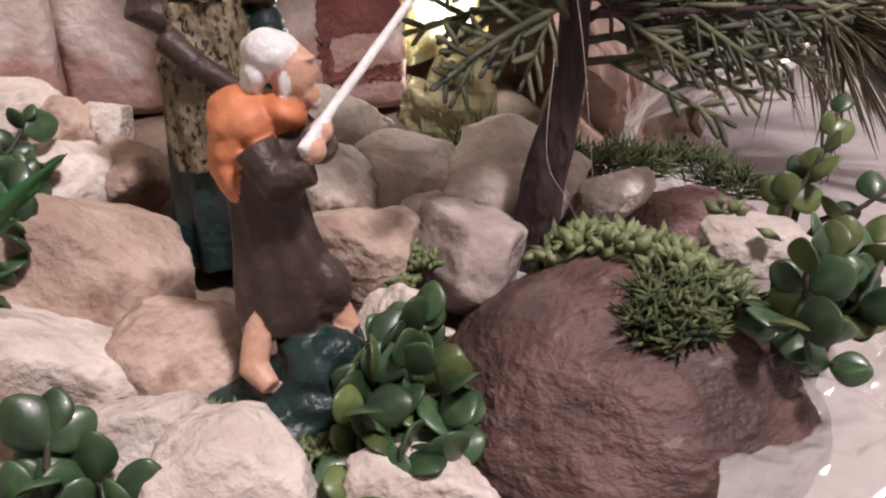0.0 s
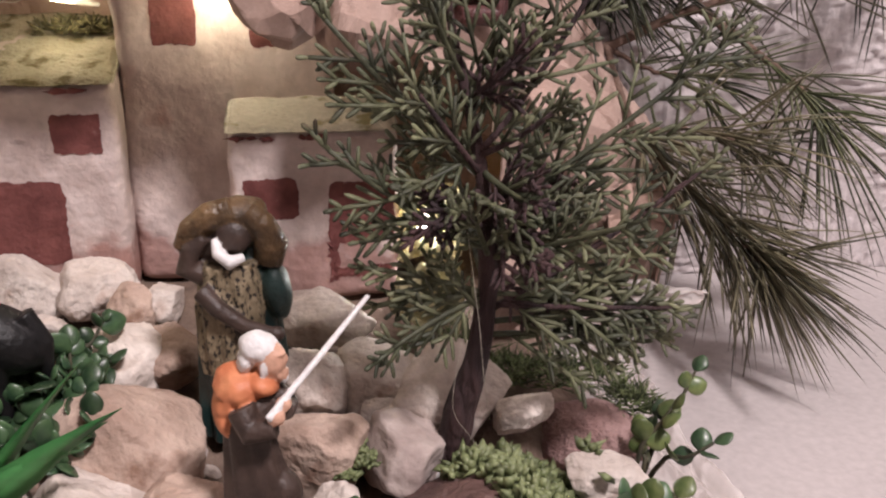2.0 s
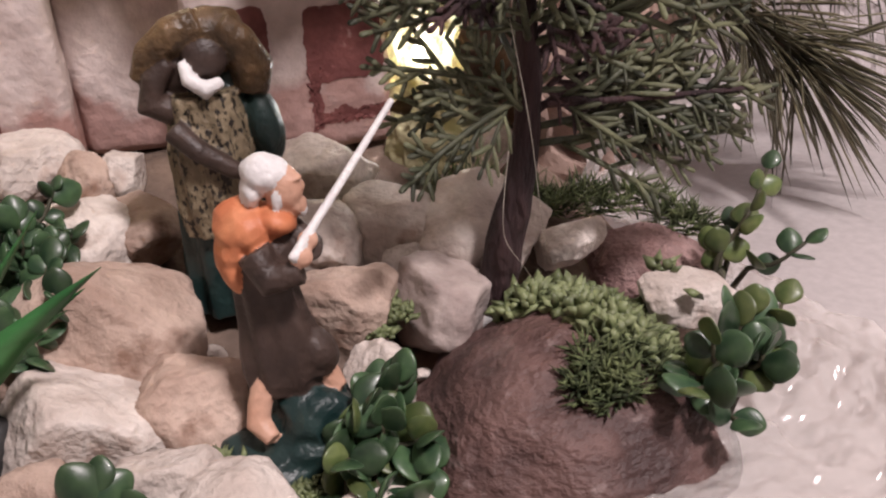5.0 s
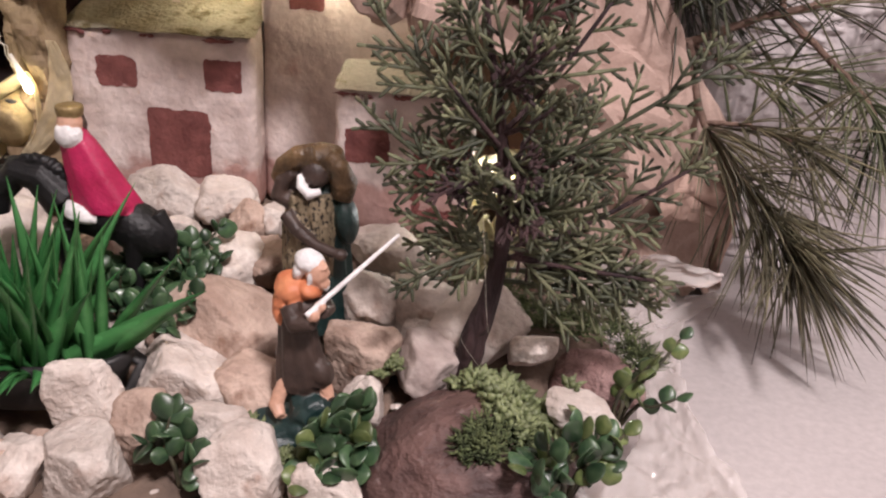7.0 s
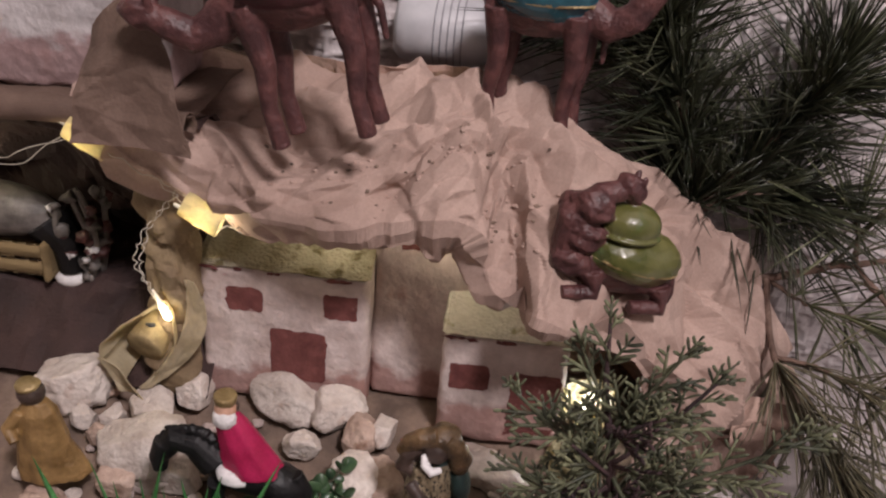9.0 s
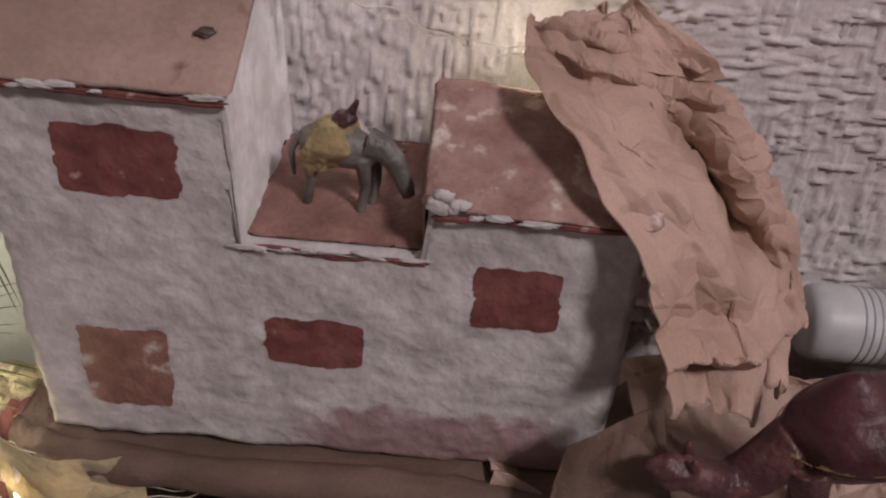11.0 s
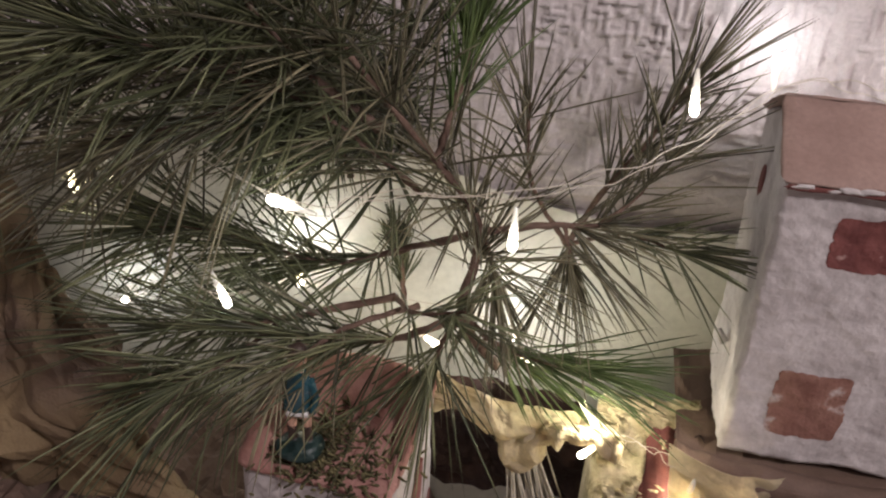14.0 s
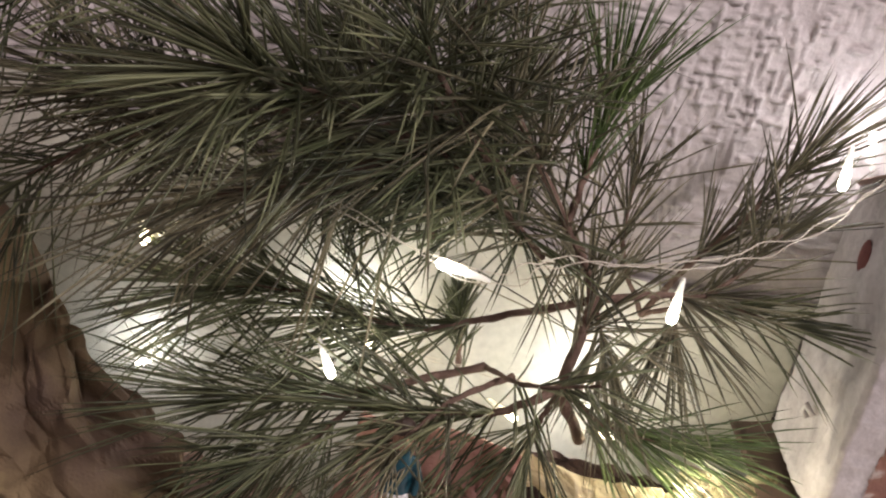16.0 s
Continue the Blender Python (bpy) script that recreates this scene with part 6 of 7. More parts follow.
def rider(bm):
    # mats: black, crimson, white, gold, brown
    add_ball(bm, (0.004, 0, 0.032), (0.026, 0.0115, 0.0125), (0, 6, 0), 0)
    add_ball(bm, (0.019, 0, 0.0265), (0.0185, 0.0125, 0.0125), (0, 34, 0), 0)
    for k in range(9):
        a = k / 8
        add_ball(bm, (-0.014 - 0.030 * a, 0.0, 0.047 + 0.0115 * math.sin(2.6 * a + 0.25)), (0.0032, 0.0030, 0.0042), (0, 20 * k, 0), 0, wobble=0.3)
    add_tube(bm, [(-0.016, 0, 0.038), (-0.028, 0, 0.050), (-0.038, -0.001, 0.051), (-0.045, -0.003, 0.042)], [0.0110, 0.0085, 0.0075, 0.0062], slot=0, sides=14)
    add_tube(bm, [(-0.043, -0.002, 0.049), (-0.047, -0.004, 0.038), (-0.0465, -0.005, 0.030)], [0.0068, 0.0056, 0.0040], slot=0, sides=12)
    add_ball(bm, (-0.030, 0, 0.056), (0.014, 0.0022, 0.0040), (0, 4, 0), 0, wobble=0.25)
    for x, y in ((-0.014, -0.006), (-0.018, 0.006), (0.020, -0.007), (0.024, 0.006)):
        add_tube(bm, [(x, y, 0.028), (x - 0.002, y, 0.010), (x, y, -0.008)], [0.0058, 0.0040, 0.0036], slot=0)
    add_tube(bm, [(0.028, 0, 0.036), (0.034, 0, 0.024), (0.034, 0, 0.008)], [0.0045, 0.0040, 0.0020], slot=0)
    add_ball(bm, (-0.004, -0.003, 0.036), (0.011, 0.0115, 0.0060), (0, 12, 0), 2, wobble=0.1)
    add_lathe(bm, (0.006, 0, 0.036), [(0.0164, 0.001), (0.0158, 0.006), (0.0124, 0.020), (0.0088, 0.033), (0.0054, 0.041)], slot=1, sides=48, squash=0.72, fold=0.035, folds=7, lean=(-0.015, 0))
    add_ball(bm, (-0.009, -0.001, 0.0790), (0.0058, 0.0056, 0.0068), slot=4)
    add_ball(bm, (-0.009, -0.0035, 0.0740), (0.0066, 0.0050, 0.0066), slot=2, wobble=0.15)
    add_ball(bm, (-0.009, 0.0022, 0.0780), (0.0066, 0.0052, 0.0074), slot=5, wobble=0.12)
    add_lathe(bm, (-0.009, 0, 0.0830), [(0.0058, 0.0), (0.0064, 0.003), (0.0060, 0.0048), (0.0028, 0.0050)], slot=3, sides=16)


figure("rider_figurine", "painted king figurine in a crimson cloak on a black horse", rider, [P_BLACK, P_RED, P_WHITE, P_GOLD, P_SKIN, P_BROWN], (-0.069, 0.222, 0.0505), 0).scale = (0.94, 0.94, 0.90)


def robed(bm):
    add_lathe(bm, (0, 0, 0), [(0.0180, 0.0), (0.0175, 0.006), (0.0150, 0.030), (0.0110, 0.052), (0.0070, 0.060)], slot=0, squash=0.75, fold=0.05, folds=8)
    add_ball(bm, (-0.002, 0, 0.066), (0.0078, 0.0075, 0.0085), slot=1)
    add_ball(bm, (-0.003, 0, 0.072), (0.0070, 0.0070, 0.0036), slot=2, wobble=0.15)
    add_lathe(bm, (0.010, 0.002, 0.0), [(0.0150, 0.0), (0.0135, 0.012), (0.0080, 0.034), (0.0030, 0.048)], slot=0, sides=40, squash=0.7, fold=0.06, folds=6, lean=(-0.010, 0))
    add_tube(bm, [(-0.008, -0.004, 0.052), (-0.014, -0.009, 0.042), (-0.008, -0.014, 0.036)], [0.0042, 0.0040, 0.0030], slot=0, sides=12)


figure("robed_figurine", "amber-brown robed figurine standing near the cave", robed, [P_AMBER, P_BROWN, P_GOLD], (-0.188, 0.236, 0.043), 0).scale = (0.95, 0.95, 0.84)


def standing_man(bm):
    # mats: green, skin, blue, brown, white
    add_ball(bm, (0, 0, 0.003), (0.0140, 0.0110, 0.0050), slot=0, wobble=0.2)
    for x in (-0.004, 0.004):
        add_tube(bm, [(x, 0, 0.004), (x, 0, 0.015)], [0.0028, 0.0026], slot=3)
        add_tube(bm, [(x, 0, 0.014), (x, 0, 0.026)], [0.0024, 0.0030], slot=1)
    add_lathe(bm, (0, 0, 0.024), [(0.0090, 0.0), (0.0085, 0.004), (0.0070, 0.014), (0.0045, 0.020)], slot=2, squash=0.75)
    add_tube(bm, [(-0.006, -0.006, 0.0245), (0.006, -0.006, 0.0245)], 0.0012, slot=4)
    add_tube(bm, [(0.006, 0, 0.040), (0.010, -0.004, 0.032), (0.008, -0.007, 0.026)], [0.0026, 0.0022, 0.0018], slot=2)
    add_ball(bm, (0, 0, 0.0490), (0.0050, 0.0048, 0.0060), slot=1)
    add_ball(bm, (0, 0.001, 0.0525), (0.0056, 0.0054, 0.0040), slot=3)


figure("man_figurine", "small painted figurine in a blue tunic on a green base", standing_man, [P_GREEN, P_SKIN, P_BLUE, P_BROWN, P_WHITE], (-0.5950, 0.264, 0.2235), 10).scale = (1.0, 1.0, 1.3)


def camel(bm, neck, lying=False):
    # mats: brown, saddle, gold, dark base
    add_ball(bm, (0, 0, 0.060), (0.030, 0.0150, 0.0150), slot=0, wobble=0.08)
    add_ball(bm, (0.001, 0, 0.067), (0.0285, 0.0200, 0.0150), slot=1, wobble=0.10)
    if lying:
        add_ball(bm, (-0.008, -0.002, 0.083), (0.0155, 0.0135, 0.0110), (0, -12, 0), 1)
        add_tube(bm, [(-0.008 + 0.0162 * math.cos(a), -0.002 + 0.0142 * math.sin(a), 0.0795 + 0.003 * math.cos(a)) for a in (2 * math.pi * k / 24 for k in range(25))], 0.0011, slot=1, sides=6, caps=False)
        for k in range(7):
            add_ball(bm, (-0.030 + 0.004 * math.sin(k), -0.004 * math.cos(2 * k), 0.058 + 0.005 * k), (0.0105, 0.0095, 0.0085), slot=0, wobble=0.3)
    else:
        add_lathe(bm, (-0.005, 0, 0.071), [(0.0200, 0.0), (0.0160, 0.006), (0.0100, 0.012), (0.0050, 0.0165), (0.0012, 0.0185)], slot=1, squash=0.75, fold=0.03, folds=5)
    ring = [(0.0288 * math.cos(a), 0.0202 * math.sin(a), 0.0655) for a in (2 * math.pi * k / 28 for k in range(29))]
    add_tube(bm, ring, 0.00045, slot=2, sides=6, caps=False)
    for x, y in ((-0.020, -0.008), (-0.016, 0.008), (0.019, -0.008), (0.023, 0.007)):
        if lying:
            add_tube(bm, [(x, y, 0.056), (x + 0.004, y * 1.4, 0.046), (x - 0.012, y * 1.5, 0.043)], [0.0075, 0.0052, 0.0036], slot=0, sides=12)
            continue
        add_tube(bm, [(x, y, 0.060), (x + 0.002, y, 0.034), (x - 0.001, y, 0.016), (x, y, -0.002)], [0.0075, 0.0050, 0.0038, 0.0044], slot=0, sides=12)
    add_tube(bm, neck, [0.0100, 0.0088, 0.0078, 0.0066, 0.0050][: len(neck)], slot=0, sides=14)
    e = Vector(neck[-1])
    d = (e - Vector(neck[-2])).normalized()
    add_ball(bm, e + d * 0.002, (0.0095, 0.0060, 0.0065), (0, 30, 0), 0, wobble=0.2)
    add_ball(bm, e + Vector((0.004, -0.004, 0.006)), (0.002, 0.0015, 0.004), slot=0, sub=2)
    add_ball(bm, e + Vector((0.004, 0.004, 0.006)), (0.002, 0.0015, 0.004), slot=0, sub=2)
    add_tube(bm, [(0.029, 0, 0.060), (0.034, 0, 0.050), (0.034, 0, 0.036)], [0.0026, 0.0020, 0.0014], slot=0)


CAMEL_GROUP = "camels on the paper hill"
low = [(-0.022, 0, 0.062), (-0.036, -0.002, 0.052), (-0.046, -0.004, 0.050), (-0.056, -0.006, 0.058), (-0.062, -0.007, 0.062)]
tall = [(-0.020, 0, 0.060), (-0.034, 0, 0.062), (-0.038, 0, 0.078), (-0.028, 0, 0.093), (-0.017, 0, 0.099)]
ob = figure("camel_figurine", "dark red-brown camel figurine with a wine-red saddle cloth", lambda bm: camel(bm, low), [P_CAMEL, P_WINE, P_GOLD], (-0.042, 0.280, 0.250), 4, "camel figurine")
ob.scale = (1.06, 1.06, 1.08)
ob.rotation_euler.y = radians(-14)
tagged(ob, group=CAMEL_GROUP)
ob = figure("camel_figurine", "red-brown camel figurine with a glossy petrol-blue saddle cloth", lambda bm: camel(bm, [(0.022, 0, 0.062), (0.036, -0.002, 0.056), (0.046, -0.004, 0.062), (0.054, -0.004, 0.076), (0.058, -0.004, 0.084)]), [P_CAMEL, P_BLUE, P_GOLD], (0.050, 0.342, 0.243), -6, "camel figurine")
tagged(ob, group=CAMEL_GROUP)
ob = figure("camel_figurine", "purple-brown camel figurine with an olive-green saddle cloth", lambda bm: camel(bm, tall, True), [P_CAMEL, P_OLIVE, P_GOLD], (0.092, 0.284, 0.136), 18, "camel figurine")
ob.rotation_euler.y = radians(16)
tagged(ob, group=CAMEL_GROUP)


def donkey(bm):
    # mats: grey-brown, straw, brown
    add_ball(bm, (0, 0, 0.028), (0.020, 0.0090, 0.0095), (0, 4, 0), 0)
    add_ball(bm, (-0.003, 0, 0.030), (0.0130, 0.0110, 0.0115), (0, 4, 0), 1, wobble=0.4)
    add_ball(bm, (-0.009, -0.004, 0.024), (0.0070, 0.0075, 0.0085), (0, 10, 0), 1, wobble=0.5)
    add_tube(bm, [(0.014, 0, 0.031), (0.022, -0.001, 0.030), (0.028, -0.002, 0.024)], [0.0078, 0.0060, 0.0046], slot=0)
    add_tube(bm, [(0.026, -0.002, 0.027), (0.033, -0.004, 0.016), (0.035, -0.005, 0.012)], [0.0050, 0.0040, 0.0030], slot=0)
    add_tube(bm, [(0.022, 0, 0.034), (0.031, 0.001, 0.030)], [0.0020, 0.0010], slot=2)
    for x, y in ((0.012, -0.004), (0.015, 0.004), (-0.014, -0.004), (-0.016, 0.004)):
        add_tube(bm, [(x, y, 0.026), (x + 0.002, y, 0.012), (x, y, 0.0)], [0.0042, 0.0026, 0.0024], slot=0)
    add_tube(bm, [(-0.019, 0, 0.030), (-0.023, 0, 0.022), (-0.022, 0, 0.010)], [0.0024, 0.0018, 0.0012], slot=0)
    add_ball(bm, (0.002, 0, 0.041), (0.0060, 0.0050, 0.0030), slot=2, wobble=0.4)
    add_tube(bm, [(0.004, 0, 0.042), (0.008, 0, 0.050)], [0.0028, 0.0010], slot=2)


figure("donkey_figurine", "grey-brown donkey figurine with straw packs on the terrace", donkey, [P_GREY, P_STRAW, P_CAMEL], (-0.254, 0.343, 0.3465), -8, "donkey figurine").scale = (0.82, 0.82, 0.9)


def ox(bm):
    add_ball(bm, (0, 0, 0.040), (0.044, 0.017, 0.018), slot=0)
    add_tube(bm, [(0.034, 0, 0.036), (0.046, 0, 0.020), (0.048, -0.004, 0.002)], [0.0150, 0.0110, 0.0070], slot=1)
    add_tube(bm, [(0.028, 0.008, 0.036), (0.034, 0.008, 0.016), (0.032, 0.006, -0.004)], [0.0110, 0.0070, 0.0060], slot=1)
    add_tube(bm, [(-0.030, -0.006, 0.034), (-0.032, -0.006, 0.0)], [0.0110, 0.0060], slot=1)
    add_ball(bm, (0.046, -0.004, -0.003), (0.0100, 0.0070, 0.0060), slot=2)


figure("ox_figurine", "dark grey ox figurine standing in the cave", ox, [P_GREY, P_BLACK, P_WHITE], (-0.272, 0.352, 0.098), 0, "ox figurine")


# ---- cave and the left side ----
def cave_floor():
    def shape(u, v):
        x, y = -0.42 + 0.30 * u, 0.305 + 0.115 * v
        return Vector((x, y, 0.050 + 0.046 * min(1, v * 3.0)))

    # floor colour already holds the darkness under the ledge
    tagged(sheet("cave_floor", shape, 60, 26, KRAFT_SHADED, None, seed=31, scale=18, amp=0.004, su=0.3, sv=0.12), "brown paper floor of the cave, darkened as in shade", "ground", kind="structure")

    def mound(u, v):
        x, y = -1.0 + 0.475 * u, 0.12 + 0.30 * v
        lift = min(1, u * 5, (1 - u) * 9)
        return Vector((x, y, 0.004 + (0.115 + 0.02 * math.sin(6 * u)) * min(1, v * 2.4) * lift))

    tagged(sheet("paper_mound", mound, 110, 60, KRAFT_MID, None, seed=32, scale=20, amp=0.008, su=0.6, sv=0.3), "crumpled brown paper ground under the small houses", "ground", kind="structure")


cave_floor()


def manger():
    t = thing("manger", "low yellowish wooden manger in the dark cave", "manger", (-0.285, 0.350, 0.098))
    wood = surf("yellowish_board", (0.16, 0.11, 0.05), (0.26, 0.19, 0.095), 40, 0.8, 0.4, 300, stretch=(0.2, 1, 1))
    for y, z in ((-0.012, 0.002), (-0.012, 0.014), (0.010, 0.002)):
        v, f = block(0.078, 0.003, 0.011, 0.003, 0.0004, 120, seed=y * 90 + z)
        o = raw("board", v, f, wood, t)
        o.location = (0.012, y, z)
    for x in (-0.026, 0.050):
        v, f = block(0.005, 0.030, 0.030, 0.003, 0.0003, 120, seed=x * 70)
        o = raw("end_board", v, f, wood, t)
        o.location = (x, -0.001, -0.002)


manger()


def side_drape():
    h = thing("paper_drape", "folded brown paper hanging at the far side", "paper", (-0.82, 0.36, 0.12))
    o = h.location

    def shape(u, v):
        top = spline([(-0.96, 0.40, 0.33), (-0.87, 0.39, 0.315), (-0.825, 0.36, 0.286), (-0.790, 0.345, 0.262), (-0.750, 0.335, 0.215)])
        low = spline([(-0.96, 0.30, 0.10), (-0.87, 0.285, 0.11), (-0.80, 0.270, 0.13), (-0.740, 0.270, 0.14), (-0.660, 0.290, 0.135)])
        p = top(u) * (1 - v) + low(u) * v
        return p + Vector((0, -0.02 * math.sin(math.pi * v), 0)) - o

    sheet("drape", shape, 110, 90, DRAPE_PAPER, h, seed=33, scale=8, amp=0.019, su=0.25, sv=0.2)


side_drape()


def lit_wraps():
    """Crumpled yellow paper round the lights between the houses."""
    h = thing("paper_wrap", "crumpled yellow-lit paper bridging the two houses", "paper", (-0.47, 0.32, 0.15))
    o = h.location

    def shape(u, v):
        top = spline([(-0.538, 0.335, 0.232), (-0.505, 0.330, 0.226), (-0.475, 0.328, 0.226), (-0.445, 0.326, 0.232), (-0.425, 0.325, 0.226)])
        p = top(u)
        return p + Vector((0.006 * v, -0.014 * math.sin(math.pi * v), 0.004 - 0.016 * v - 0.026 * v * max(0.0, math.sin(6 * u - 0.6)) ** 2)) - o

    sheet("bridge", shape, 80, 36, FOIL, h, seed=41, scale=26, amp=0.006, su=0.14, sv=0.07)

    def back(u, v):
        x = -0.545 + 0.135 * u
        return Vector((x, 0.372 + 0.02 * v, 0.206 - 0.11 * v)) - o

    # near-black sheet stands in for the unlit opening below the bridge
    sheet("cave_back", back, 40, 30, KRAFT_SHADED, h, seed=42, scale=20, amp=0.006, su=0.14, sv=0.1)

    w = thing("paper_wrap", "small flap of peach paper lit by a bulb", "paper", (-0.372, 0.300, 0.19))
    o2 = w.location

    def flap(u, v):
        return Vector((-0.398 + 0.066 * u + 0.006 * v, 0.306 - 0.012 * v - 0.010 * math.sin(math.pi * u), 0.240 - 0.048 * v * (1 - 0.40 * u) - 0.006 * u)) - o2

    sheet("flap", flap, 50, 30, FOIL, w, "lit peach-coloured paper", seed=43, scale=22, amp=0.0035, su=0.06, sv=0.05)

    c = thing("straw_bundle", "pale straw bundle standing in the opening", "straw", (-0.468, 0.338, 0.125))
    rng = random.Random(9)
    bm = bmesh.new()
    for _ in range(90):
        x, y = rng.uniform(-0.018, 0.024), rng.uniform(-0.008, 0.008)
        add_tube(bm, [(x, y - 0.010, -0.03), (x * 0.8 + rng.uniform(-0.003, 0.003), y - 0.006, 0.02), (x * 0.3 - 0.014 + rng.uniform(-0.005, 0.005), y * 0.5, rng.uniform(0.055, 0.085))], [0.0008, 0.0008, 0.0005], sides=4)
    tagged(part("straw", bm, surf("pale_dry_straw", (0.30, 0.27, 0.21), (0.50, 0.46, 0.38), 60, 0.7, 0.3, 400, island=0.3), c), kind="stuff")


lit_wraps()


def wrapped_cup():
    c = thing("paper_cup", "yellow cardboard cylinder in a torn paper cone", "paper cup", (-0.158, 0.312, 0.052))
    o = c.location
    way = Vector((-0.22, -0.90, -0.32)).normalized()
    front = Vector((-0.1555, 0.297, 0.0885))
    bm = bmesh.new()
    add_lathe(bm, (0, 0, -0.030), [(0.0110, 0.0), (0.0116, 0.001), (0.0120, 0.028), (0.0117, 0.0296), (0.0060, 0.0300)], sides=44)
    ob = part("cylinder", bm, P_STRAW, c)
    ob.matrix_local = Matrix.Translation(front - o) @ way.to_track_quat("Z", "Y").to_matrix().to_4x4()
    bm = bmesh.new()
    add_ball(bm, front - o - way * 0.009 + Vector((0.0015, -0.0035, 0.0112)), (0.0030, 0.0016, 0.0010), (20, 0, 10), wobble=0.8)
    part("burn_mark", bm, POT, c)

    # a pointed hood behind and round the cylinder, its rim standing forward
    rim = spline([(-0.1720, 0.296, 0.0600), (-0.1830, 0.294, 0.0760), (-0.1790, 0.293, 0.0920), (-0.1600, 0.296, 0.1080), (-0.1440, 0.304, 0.1180), (-0.1370, 0.298, 0.1000), (-0.1400, 0.294, 0.0820), (-0.1520, 0.292, 0.0640)])
    deep = Vector((-0.152, 0.328, 0.092))

    def hood(u, v):
        return rim(u) * (1 - v) + deep * v + Vector((0, 0.010 * math.sin(math.pi * v), 0)) - o

    sheet("hood", hood, 90, 30, FOIL, c, seed=51, scale=22, amp=0.0016, su=0.14, sv=0.03)

    def lip(u, v):
        a, b = Vector((-0.1830, 0.292, 0.0800)), Vector((-0.1620, 0.286, 0.0740))
        return (a * (1 - u) + b * u) + Vector((0.012 * v, 0.002 * math.sin(4 * u), -0.022 * v)) - o

    sheet("lip", lip, 30, 30, FOIL, c, seed=53, scale=26, amp=0.0010, su=0.03, sv=0.03)

    def ribbon(u, v):
        w = 0.013 * math.sin(0.5 + 2.2 * v)
        return Vector((-0.1270 - 0.030 * v * v + 0.008 * math.sin(3 * v) + (u - 0.5) * w, 0.305 - 0.012 * v, 0.1360 - 0.074 * v)) - o

    sheet("ribbon", ribbon, 20, 50, FOIL, c, seed=54, scale=26, amp=0.0014, su=0.02, sv=0.09)

    # small paper shades round two of the bulbs on the edge above
    for (x, y, z), (dx, dz) in (((-0.1110, 0.291, 0.1890), (0.9, -0.4)), ((-0.1700, 0.293, 0.2240), (0.9, -0.4))):
        p = thing("paper_lantern", "small glowing tube of thin paper round a bulb", "paper lantern", (x, y, z))
        d = Vector((dx, 0, dz)).normalized()
        up = Vector((-d.z, 0, d.x))

        def tube(u, v, d=d, up=up):
            a = 2 * math.pi * u
            return d * (v - 0.5) * 0.022 + (up * math.cos(a) + Vector((0, 1, 0)) * math.sin(a)) * (0.0055 + 0.0030 * v)

        sheet("shade", tube, 28, 16, TISSUE, p, seed=57, scale=40, amp=0.0008, su=0.04, sv=0.02)


wrapped_cup()


def dry_twigs():
    rng = random.Random(61)
    t = thing("dry_twigs", "grey dry twigs and moss inside the cave", "twigs", (-0.213, 0.350, 0.096))
    for k in range(5):
        at = spline([(rng.uniform(-0.01, 0.01), rng.uniform(-0.008, 0.008), 0), (rng.uniform(-0.014, 0.014), rng.uniform(-0.008, 0.008), 0.03), (rng.uniform(-0.012, 0.012), rng.uniform(-0.008, 0.008), rng.uniform(0.05, 0.076))])
        bm = bmesh.new()
        add_tube(bm, [at(i / 8) for i in range(9)], [0.0030 - 0.0002 * i for i in range(9)], sides=7)
        for i in range(9):
            add_ball(bm, at(rng.random()) + Vector((rng.uniform(-0.004, 0.004), rng.uniform(-0.004, 0.004), 0)), (rng.uniform(0.002, 0.0055), 0.003, rng.uniform(0.002, 0.005)), slot=rng.choice((0, 0, 1, 2, 2)), sub=2, wobble=0.8)
        part("twig", bm, [P_GREY, P_WHITE, P_CAMEL], t)


dry_twigs()


P_STRIPE = surf("pale_grey_print", (0.24, 0.24, 0.26), (0.32, 0.32, 0.34), 60, 0.4, 0.1, 300)


def bottle():
    t = thing("glass_bottle", "pale translucent bottle lying behind the paper hill", "bottle", (0.004, 0.402, 0.268))
    bm = bmesh.new()
    add_lathe(bm, (0, 0, -0.035), [(0.015, 0.0), (0.0185, 0.003), (0.0195, 0.008), (0.0195, 0.046), (0.0165, 0.054), (0.009, 0.060), (0.008, 0.066)], sides=40)
    o = part("body", bm, surf("milky_glass", (0.40, 0.40, 0.42), (0.50, 0.50, 0.52), 30, 0.45, 0.1, 100), t)
    o.rotation_euler = (0, radians(90), 0)
    for k in range(5):
        bm = bmesh.new()
        add_lathe(bm, (0, 0, -0.012 + 0.004 * k), [(0.0197, 0.0), (0.0198, 0.0005), (0.0197, 0.0010)], sides=40)
        part("stripe", bm, P_STRIPE, o)


bottle()


